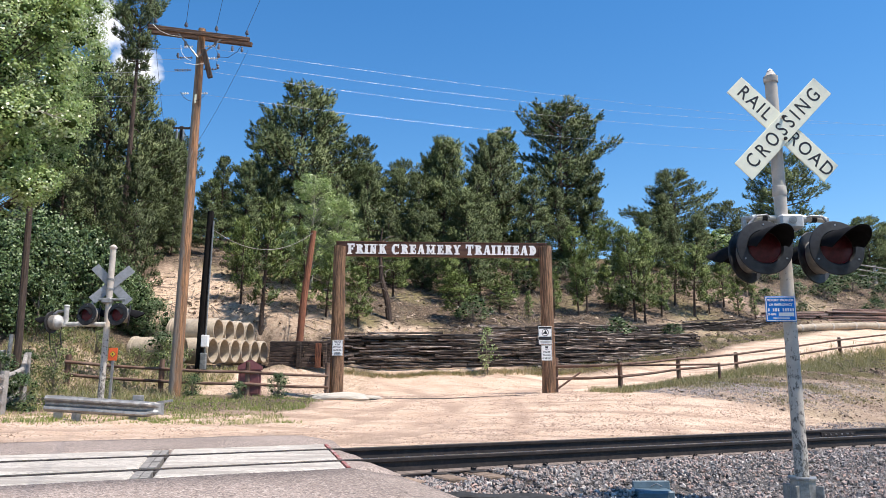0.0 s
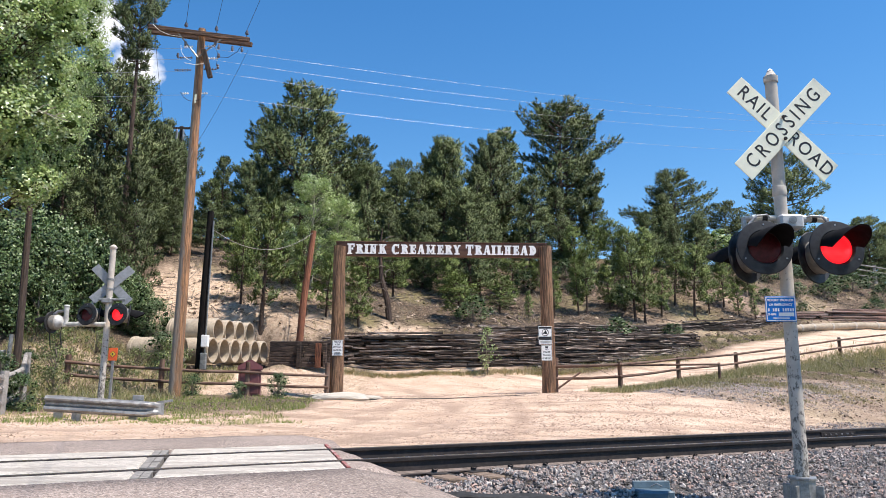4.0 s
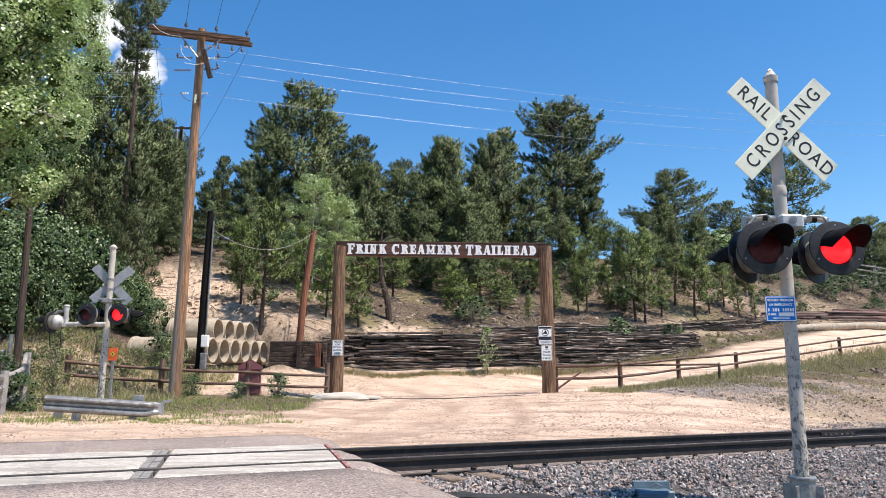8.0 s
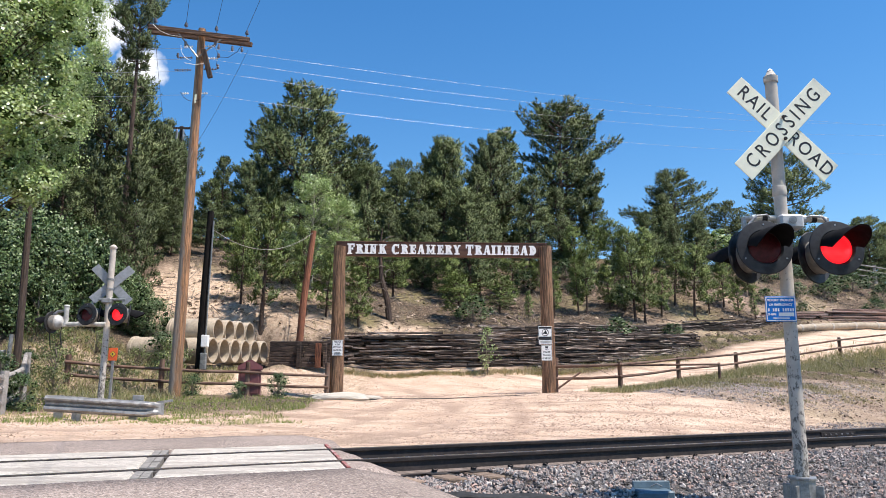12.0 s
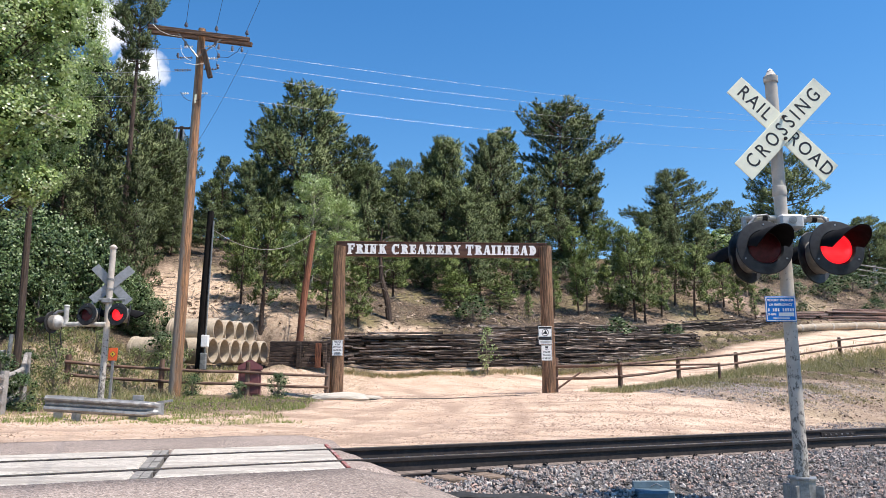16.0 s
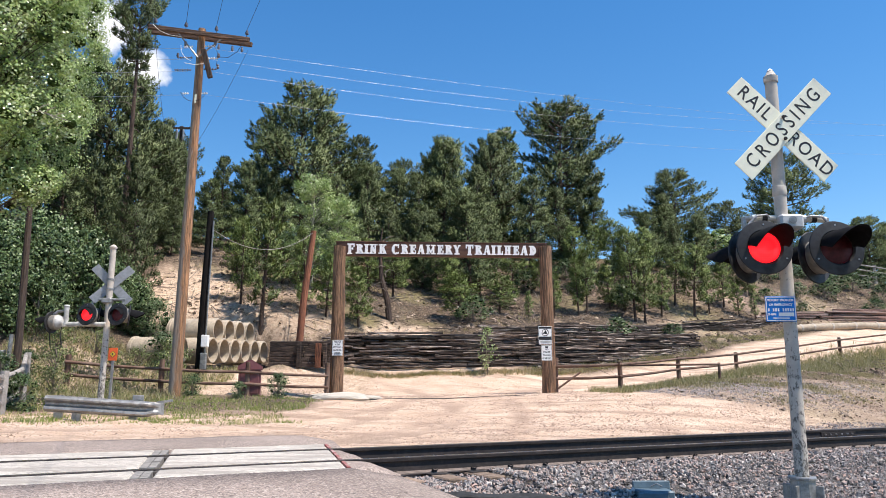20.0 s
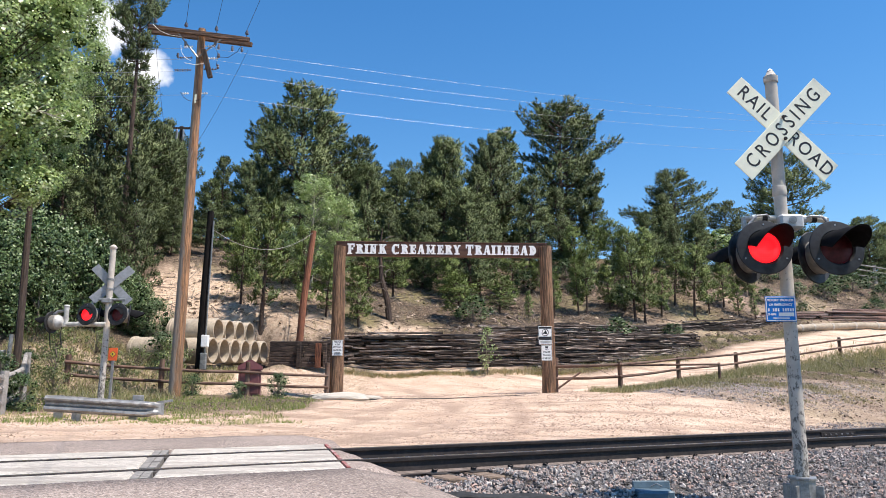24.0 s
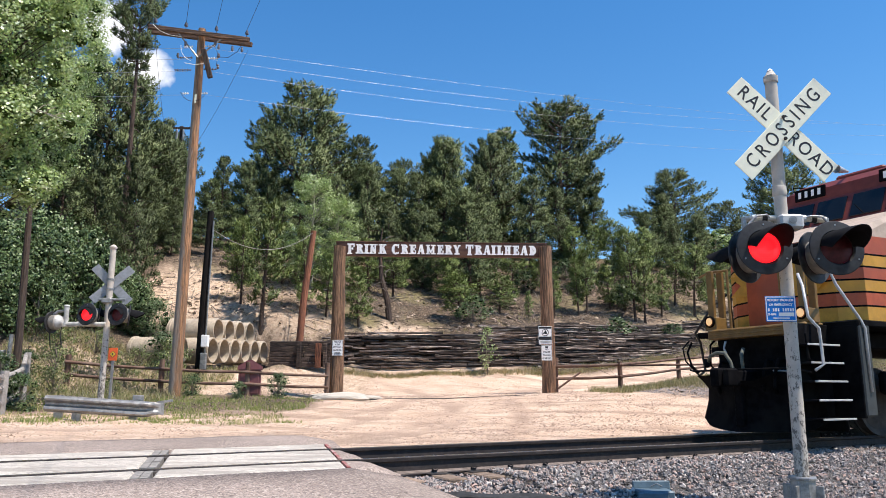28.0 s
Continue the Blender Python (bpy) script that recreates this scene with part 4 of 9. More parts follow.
def near_signal():
    th = thing("crossing_signal", "railroad crossing signal with crossbuck and twin red flashers", "crossing signal", pose(3.205, 6.85, -0.42, 0, 0.55, 0), "crossing signals")
    mast = Solid().tube([(0, 0, 0.3), (0.0, 0, 2.2), (0.0, 0, 4.17)], [0.060, 0.059, 0.057], 24)
    auto_smooth(part("mast", mast, mast_steel, th))
    auto_smooth(part("sleeve", Solid().lathe([(0.061, 2.94), (0.066, 2.95), (0.066, 3.03), (0.061, 3.04)], None, 24), mast_steel, th))
    cap = Solid().lathe([(0.064, 4.10), (0.067, 4.11), (0.067, 4.165), (0.05, 4.18), (0.03, 4.22), (0.012, 4.245), (0.0, 4.25)], None, 20)
    auto_smooth(part("cap", cap, mast_steel, th, "finial cap"))
    part("cap_tip", Solid().lathe([(0.031, 4.222), (0.02, 4.24), (0.0, 4.256)], None, 12), white_paint, th, "white tip")
    ped = Solid()
    ped.lathe([(0.0, 0.36), (0.12, 0.36), (0.125, 0.35), (0.125, 0.335), (0.11, 0.33), (0.13, 0.0), (0.20, -0.01), (0.20, -0.05), (0, -0.05)], None, 8)
    part("pedestal", ped, galv, th, "galvanised cast pedestal")
    for k in range(4):
        a = radians(45 + 90 * k)
        part("rib", Solid().box((0, 0, 0), (0.02, 0.09, 0.3), 0.004, pose(0.13 * math.cos(a), 0.13 * math.sin(a), 0.14, 0, 0, 135 + 90 * k)), galv, th)
    crossbuck(th, pose(0.025, -0.105, 3.585, 0, 0, 5.0) @ pose(0, 0, 0, 0, -1.3, 0))
    for z in (3.47, 3.68):
        part("band", Solid().lathe([(0.062, z - 0.015), (0.068, z - 0.015), (0.068, z + 0.015), (0.062, z + 0.015)], None, 20, True), galv, th)
    # junction box and arm tubes
    jb = part("junction_box", Solid().box((0.05, -0.03, 2.675), (0.225, 0.17, 0.140), 0.022), cast_grey, th, "pale grey cast junction box")
    part("cover", Solid().lathe([(0.0, 0.0), (0.035, 0.0), (0.038, 0.006), (0.0, 0.008)], pose(0.05, -0.115, 2.685, 90), 18), galv, jb)
    part("arm", Solid().tube([(-0.36, 0, 2.715), (-0.2, 0, 2.725), (0.2, 0, 2.725), (0.42, 0, 2.715)], 0.030, 12), cream_pipe, th, "cream painted conduit arm")
    for x in (-0.27, -0.17, 0.20, 0.30):
        part("coupling", Solid().tube([(x - 0.022, 0, 2.723), (x + 0.022, 0, 2.723)], 0.038, 12), rail_steel if x in (-0.17, 0.30) else cast_grey, th)
    for x in (-0.36, 0.42):
        part("elbow", Solid().tube([(x, 0, 2.73), (x, 0, 2.62), (x, 0.0, 2.50)], 0.026, 10), galv, th)
        part("knuckle", Solid().lathe([(0, 0.05), (0.04, 0.045), (0.05, 0.0), (0.04, -0.045), (0, -0.05)], pose(x, 0, 2.47), 14), galv, th)
    for x, ph in ((-0.31, "L"), (0.35, "R")):
        lamp_head(th, pose(x + 0.035, -0.20, 2.40, -3, 0, -2 if x < 0 else 1), ph, 0.47)
        lamp_head(th, pose(x + 0.01, 0.14, 2.375, 3, 0, 212), "off", 0.44)
        part("lamp_body", Solid().lathe([(0.10, -0.02), (0.15, 0.0), (0.15, 0.10), (0.10, 0.12)], pose(x + 0.02, 0.03, 2.39, 90), 24), housing_paint, th)
    # notice plate
    plate = part("notice_plate", Solid().box((0, 0, 0), (0.30, 0.006, 0.235), 0.002), sign_blue, th, "blue emergency notice plate with white writing", at=pose(-0.115, -0.085, 1.85, 0, 0, -6) @ Matrix.Diagonal((0.9, 1, 1, 1)))
    edge = Solid()
    for c, sz in (((0, 0, 0.108), (0.29, 0.003, 0.008)), ((0, 0, -0.108), (0.29, 0.003, 0.008)), ((0.141, 0, 0), (0.008, 0.003, 0.224)), ((-0.141, 0, 0), (0.008, 0.003, 0.224))):
        edge.box(c, sz)
    part("border", edge, white_paint, plate, at=pose(0, -0.0045, 0))
    for t, z, h in (("REPORT PROBLEM", 0.078, 0.030), ("OR EMERGENCY", 0.036, 0.030), ("X-ING", -0.052, 0.028)):
        me = letters(t, h, 0.002, 0.0009, 1.05)
        me.materials.clear()
        me.materials.append(white_paint)
        part("lettering", me, None, plate, at=pose(-0.09 if z < -0.05 else 0, -0.0045, z, 90))
    bars = Solid()
    for x in range(11):
        if x not in (1, 5):
            bars.box((-0.12 + 0.024 * x, 0, -0.010), (0.014, 0.003, 0.028))
    bars.box((0.05, 0, -0.052), (0.15, 0.003, 0.034)).box((0, 0, -0.086), (0.16, 0.003, 0.010))
    part("bars", bars, white_paint, plate, at=pose(0, -0.0045, 0))
    # cable conduit loops by the lamps
    part("conduit", Solid().tube([(-0.10, 0.0, 2.71), (-0.16, -0.04, 2.75), (-0.27, -0.07, 2.73), (-0.36, -0.08, 2.64)], 0.012, 8), galv, th)
    part("conduit", Solid().tube([(0.16, 0.0, 2.70), (0.25, -0.04, 2.74), (0.36, -0.06, 2.73), (0.42, -0.06, 2.64)], 0.012, 8), galv, th)


old_white = mat("dull weathered white paint", (0.47, 0.46, 0.43), 0.6, 0.2, 9, 0.1, 50, second=(0.28, 0.27, 0.25), second_scale=5, second_amount=0.35)


board_back = mat("dull sheet aluminium", (0.26, 0.27, 0.28), 0.5, 0.15, 6, 0.05, metal=0.4)


def far_signal():
    base = Vector((-7.74, 17.0, ground_z(-7.74, 17.0)))
    top = 4.02 - base.z
    th = thing("crossing_signal", "far crossing signal seen from behind with red flashers", "crossing signal", base, "crossing signals")
    auto_smooth(part("mast", Solid().tube([(0, 0, -0.2), (0, 0, 1.6), (0.0, 0, top)], 0.068, 18), mast_steel, th))
    auto_smooth(part("cap", Solid().lathe([(0.085, top - 0.04), (0.09, top), (0.06, top + 0.03), (0.0, top + 0.07)], None, 16), mast_steel, th))
    part("pedestal", Solid().lathe([(0.0, 0.22), (0.13, 0.22), (0.14, 0.0), (0.22, 0.0), (0.22, -0.05)], None, 8), galv, th)
    z0 = 3.15 - base.z
    crossbuck(th, pose(0, 0.09, z0, 0, 0, 182 + 22) @ Matrix.Scale(0.9, 4), True, board_back)
    for z in (z0 + 0.1, z0 - 0.12):
        part("band", Solid().lathe([(0.069, z - 0.02), (0.08, z - 0.02), (0.08, z + 0.02), (0.069, z + 0.02)], None, 18, True), galv, th)
    zl = 2.42 - base.z
    part("junction_box", Solid().box((-0.02, -0.03, zl + 0.33), (0.22, 0.18, 0.12), 0.02), galv, th, "galvanised junction box")
    part("arm", Solid().tube([(-0.37, 0, zl + 0.36), (0.37, 0, zl + 0.36)], 0.03, 12), galv, th)
    for x, ph in ((-0.37, "L"), (0.33, "R")):
        part("elbow", Solid().tube([(x, 0, zl + 0.37), (x, 0.0, zl + 0.05)], 0.028, 10), galv, th)
        lamp_head(th, pose(x, -0.22, zl, -3, 0, -14), ph, 0.13)
        lamp_head(th, pose(x + 0.06, 0.22, zl + 0.01, 3, 0, 112), "off")
    # long side arm with a lamp for the lane beside the track
    part("side_arm", Solid().tube([(0, -0.05, zl - 0.22), (-0.62, -0.05, zl - 0.21), (-0.93, -0.05, zl - 0.22)], 0.055, 14), old_white, th, "white cross tube")
    part("side_post", Solid().tube([(-0.93, -0.05, zl - 0.27), (-0.93, -0.05, zl + 0.18)], 0.055, 14), old_white, th)
    part("side_cap", Solid().lathe([(0.06, 0.18), (0.068, 0.2), (0.05, 0.23), (0, 0.24)], Matrix.Translation((-0.93, -0.05, zl)), 14), old_white, th)
    part("bracket", Solid().tube([(-0.93, -0.05, zl + 0.1), (-1.12, -0.05, zl + 0.08), (-1.22, -0.05, zl + 0.0)], 0.035, 10), galv, th)
    lamp_head(th, pose(-1.24, -0.05, zl - 0.17, 0, 0, -98), "off", 0.42)
    auto_smooth(part("rear_cover", Solid().lathe([(0.0, 0.16), (0.10, 0.13), (0.16, 0.04), (0.17, 0.0), (0.0, 0.0)], pose(-1.10, -0.06, zl - 0.17, 0, 90, 0), 20), old_white, th, "dull white lamp back cover"))
    for x in (-0.99, -1.24):
        part("hanging_cable", Solid().tube([(x, -0.08, zl - 0.2), (x - 0.01, -0.1, zl - 0.45), (x + 0.02, -0.06, zl - 0.75)], 0.012, 6), rubber, th)


near_signal()
far_signal()

# small orange trail sign on a thin post
sx, sy = -7.31, 16.5
sz = ground_z(sx, sy)
sg = thing("marker_sign", "small orange marker sign on a thin steel post", "sign", Vector((sx, sy, sz)))
orange_sheet = mat("orange sign sheeting", (0.80, 0.13, 0.03), 0.5, 0.1, 12, 0)
yellow_sheet = mat("yellow sign sheeting", (0.85, 0.55, 0.04), 0.5, 0.05, 12, 0)
part("post", Solid().box((0, 0, 0.55), (0.055, 0.04, 1.5), 0.006), galv, sg)
pl = part("plate", Solid().box((0, -0.03, 1.50 - sz), (0.20, 0.01, 0.28), 0.003), orange_sheet, sg)
part("diamond", Solid().box((0, 0, 0), (0.105, 0.004, 0.105), 0, pose(0, -0.037, 1.50 - sz, 0, 45, 0)), sign_black, pl)
part("diamond", Solid().box((0, 0, 0), (0.088, 0.004, 0.088), 0, pose(0, -0.040, 1.50 - sz, 0, 45, 0)), yellow_sheet, pl)
part("symbol", Solid().box((0, -0.0435, 1.50 - sz), (0.035, 0.002, 0.05), 0), sign_black, pl)


# ---- trailhead gateway ----
def gateway():
    yg = 22.5
    th = thing("trailhead_gateway", "timber gateway with white letters on a dark beam", "gateway", Vector((0, yg, 0.6)))
    xs = (-3.21, 3.18)
    for x in xs:
        sd = Solid()
        sd.tube([(x, 0, -0.6), (x + 0.01, 0, 1.5), (x, 0, 3.2), (x, 0, 4.52)], [0.215, 0.205, 0.195, 0.185], 16, True, 0.035, 3)
        auto_smooth(part("post", sd, gate_wood, th, "thick weathered log post"))
    top = pose(-0.05, 0.0, 4.43, 0, 0.6, 0)          # the beam sags a little to one side
    part("beam", Solid().box((0, 0.12, 0), (6.56, 0.12, 0.42), 0.012, top), beam_wood, th, "dark stained plank beam")
    part("back_beam", Solid().box((0, 0.26, 0), (6.40, 0.10, 0.40), 0.012, top), beam_wood, th)
    part("cap_board", Solid().box((0, 0.195, 0.227), (6.60, 0.29, 0.03), 0.006, top), beam_wood, th)
    words = "FRINK CREAMERY TRAILHEAD"
    big = {0, 6, 15}
    wid = {"I": 0.58, "M": 1.32, " ": 0.45, "F": 0.9, "L": 0.88, "E": 0.92, "T": 0.95, "K": 1.06, "R": 1.02, "N": 1.08}
    total = sum(wid.get(ch, 1.0) * (1.12 if i in big else 1.0) for i, ch in enumerate(words))
    span = 5.92
    unit = span / total
    x = -3.0
    cache = {}
    for i, ch in enumerate(words):
        w = wid.get(ch, 1.0) * (1.12 if i in big else 1.0) * unit
        if ch != " ":
            key = (ch, i in big)
            if key not in cache:
                cache[key] = slab_letter(ch, w * 0.95, 0.335 if i in big else 0.30, 0.035)
            part("letter", cache[key], None, th, at=top @ pose(x + 0.05 + w / 2, 0.046, 0.0, 90))
        x += w
    return th


def slab_letter(ch, w, h, depth):
    """A heavy letter with slab feet, drawn with strokes in x-y, facing +z."""
    sd = Solid()
    t, s = (0.070 if ch in "MHN" else 0.090), 0.036          # stem width and slab thickness
    lift = [0.0]

    def lay(outline):
        lift[0] += 0.0011
        sd.prism(outline, depth, pose(0, 0, lift[0]))
    x0, x1, y0, y1 = -w / 2, w / 2, -h / 2, h / 2

    def bar(ax, ay, bx, by, th):
        d = Vector((bx - ax, by - ay))
        n = Vector((-d.y, d.x)).normalized() * th / 2
        lay([(ax - n.x, ay - n.y), (bx - n.x, by - n.y), (bx + n.x, by + n.y), (ax + n.x, ay + n.y)])

    def slab(cx, y, half):
        sy = s if y < 0 else -s
        a, b = sorted((y, y + sy))
        lay([(cx - half, a), (cx + half, a), (cx + half, b), (cx - half, b)])

    def arc(cx, cy, rx, ry, a0, a1, th, k=12):
        pts = [(cx + rx * math.cos(radians(a0 + (a1 - a0) * i / k)), cy + ry * math.sin(radians(a0 + (a1 - a0) * i / k))) for i in range(k + 1)]
        pin = [(cx + (rx - th) * math.cos(radians(a0 + (a1 - a0) * i / k)), cy + (ry - th * 0.62) * math.sin(radians(a0 + (a1 - a0) * i / k))) for i in range(k + 1)]
        for i in range(k):
            q = [pts[i], pts[i + 1], pin[i + 1], pin[i]]
            ar = sum(q[j][0] * q[(j + 1) % 4][1] - q[(j + 1) % 4][0] * q[j][1] for j in range(4))
            sd.prism(q if ar > 0 else q[::-1], depth)
    lx = x0 + 0.045 + t / 2
    rx = x1 - 0.045 - t / 2
    foot = t / 2 + 0.035
    if ch in "FRKELDHNMI":
        c = 0 if ch == "I" else lx
        bar(c, y0, c, y1, t)
        slab(c, y0, foot)
        slab(c, y1, foot)
    if ch in "FE":
        bar(lx, y1 - 0.026, x1 - 0.02, y1 - 0.026, 0.052)
        bar(lx, 0.01, x1 - 0.06, 0.01, 0.045)
        bar(x1 - 0.035, y1, x1 - 0.035, y1 - 0.11, 0.034)
        bar(x1 - 0.07, 0.055, x1 - 0.07, -0.035, 0.028)
    if ch in "EL":
        bar(lx, y0 + 0.026, x1 - 0.01, y0 + 0.026, 0.052)
        bar(x1 - 0.027, y0, x1 - 0.027, y0 + 0.12, 0.034)
    if ch == "R":
        arc(lx + 0.02, h / 4 + 0.005, x1 - lx - 0.05, h / 4 - 0.003, -90, 90, t * 0.85)
        bar(lx, y1 - 0.022, lx + 0.04, y1 - 0.022, 0.044)
        bar(lx, 0.012, lx + 0.04, 0.012, 0.04)
        bar(lx + 0.06, 0.01, x1 - 0.04, y0 + 0.02, t * 0.8)
        slab(x1 - 0.04, y0, 0.04)
    if ch == "D":
        arc(lx + 0.01, 0, x1 - lx - 0.02, h / 2, -90, 90, t)
    if ch == "C":
        arc(0.01, 0, w / 2 - 0.01, h / 2, 48, 312, t)
        bar(x1 - 0.05, y1 - 0.01, x1 - 0.05, y1 - 0.13, 0.036)
        bar(x1 - 0.05, y0 + 0.02, x1 - 0.05, y0 + 0.09, 0.03)
    if ch == "K":
        bar(lx + 0.02, -0.02, x1 - 0.06, y1 - 0.015, 0.045)
        bar(lx + 0.06, 0.03, x1 - 0.05, y0 + 0.015, t * 0.9)
        slab(x1 - 0.06, y1, 0.045)
        slab(x1 - 0.05, y0, 0.045)
    if ch in "HNM":
        bar(rx, y0, rx, y1, t * (0.85 if ch == "M" else 1) if ch != "N" else 0.045)
        slab(rx, y1, foot)
        if ch != "N":
            slab(rx, y0, foot)
    if ch == "H":
        bar(lx, 0, rx, 0, 0.05)
    if ch == "N":
        bar(lx - 0.01, y1 - 0.02, rx + 0.005, y0 + 0.02, t * 0.95)
    if ch == "M":
        bar(lx, y1 - 0.02, 0, y0 + 0.04, 0.05)
        bar(rx, y1 - 0.02, 0, y0 + 0.04, 0.036)
    if ch == "A":
        bar(x0 + 0.05, y0, -0.01, y1, 0.042)
        bar(x1 - 0.055, y0, 0.005, y1, t * 0.95)
        bar(x0 + 0.08, y0 + 0.1, x1 - 0.08, y0 + 0.1, 0.04)
        slab(x0 + 0.05, y0, 0.045)
        slab(x1 - 0.055, y0, 0.05)
    if ch == "Y":
        bar(0, y0, 0, 0.0, t)
        slab(0, y0, foot)
        bar(x0 + 0.055, y1 - 0.01, 0, -0.01, t * 0.9)
        bar(x1 - 0.055, y1 - 0.01, 0, -0.01, 0.045)
        slab(x0 + 0.055, y1, 0.05)
        slab(x1 - 0.055, y1, 0.045)
    if ch == "T":
        bar(0, y0, 0, y1, t)
        slab(0, y0, foot)
        bar(x0 + 0.015, y1 - 0.026, x1 - 0.015, y1 - 0.026, 0.052)
        bar(x0 + 0.03, y1, x0 + 0.03, y1 - 0.12, 0.034)
        bar(x1 - 0.03, y1, x1 - 0.03, y1 - 0.12, 0.034)
    return sd.mesh("letter", white_paint)


gateway()


def notice(name, label, x, y, z, w, h, lines, lean=0.0, extra=None):
    th = thing(name, label, "sign", pose(x, y, z, 0, lean, 0))
    plate = part("plate", Solid().box((0, 0, 0), (w, 0.008, h), 0.003), white_paint, th)
    e = Solid()
    for c, s in (((0, 0, h / 2 - 0.012), (w - 0.02, 0.003, 0.006)), ((0, 0, -h / 2 + 0.012), (w - 0.02, 0.003, 0.006)), ((w / 2 - 0.012, 0, 0), (0.006, 0.003, h - 0.02)), ((-w / 2 + 0.012, 0, 0), (0.006, 0.003, h - 0.02))):
        e.box(c, s)
    part("border", e, sign_black, plate, at=pose(0, -0.0055, 0))
    for t, zz, size in lines:
        me = letters(t, size, 0.002, 0.0012, 1.0)
        me.materials.clear()
        me.materials.append(sign_black)
        part("lettering", me, None, plate, at=pose(0, -0.0055, zz, 90))
    if extra:
        part("bars", extra, sign_black, plate, at=pose(0, -0.0055, 0))
    return th


b1 = Solid().box((0, 0, -0.165), (0.2, 0.003, 0.012)).box((0, 0, -0.19), (0.2, 0.003, 0.012)).box((0, 0, -0.14), (0.16, 0.003, 0.012))
notice("notice_sign", "white notice about pets on a gateway post", -3.17, 22.29, 1.98, 0.32, 0.47, (("PLEASE", 0.175, 0.066), ("KEEP", 0.095, 0.066), ("PETS ON", 0.015, 0.062), ("LEASHES", -0.065, 0.062)), 0, b1)
b2 = Solid().box((0, 0, 0.232), (0.37, 0.003, 0.062)).box((0, 0, -0.085), (0.37, 0.003, 0.10)).box((0, 0, -0.175), (0.30, 0.003, 0.010)).box((0, 0, -0.20), (0.26, 0.003, 0.010)).box((0, 0, -0.225), (0.30, 0.003, 0.010))
b2.lathe([(0.105, 0.0), (0.105, 0.004), (0.088, 0.004), (0.088, 0.0)], pose(0, 0.002, 0.085, 90), 24)
b2.prism([(-0.075, -0.045), (0.075, -0.05), (0.035, 0.02), (0.015, 0.07), (-0.03, 0.01)], 0.003, pose(0, 0.001, 0.09, 90))
notice("notice_sign", "white warning notice with a round picture on a gateway post", 3.08, 22.29, 2.35, 0.40, 0.54, (), 0, b2)
b3 = Solid().box((0, 0, 0.17), (0.09, 0.003, 0.05))
notice("notice_sign", "white notice about horse trailer parking on a gateway post", 3.11, 22.29, 1.83, 0.32, 0.46, (("NO", 0.10, 0.068), ("HORSE", 0.02, 0.066), ("TRAILER", -0.07, 0.062), ("PARKING", -0.16, 0.062)), 0, b3)


# ---- utility pole and wires ----
insul = mat("glazed insulator", (0.16, 0.15, 0.17), 0.25, 0.2, 10, 0, spec=0.6)
wire_mat = mat("bright wire", (0.46, 0.48, 0.51), 0.4, 0.05, 5, 0, metal=0.4)
dark_wire = mat("dark cable", (0.05, 0.05, 0.055), 0.6, 0.1, 5, 0)
POLE = Vector((-7.12, 20.0, 0.0))


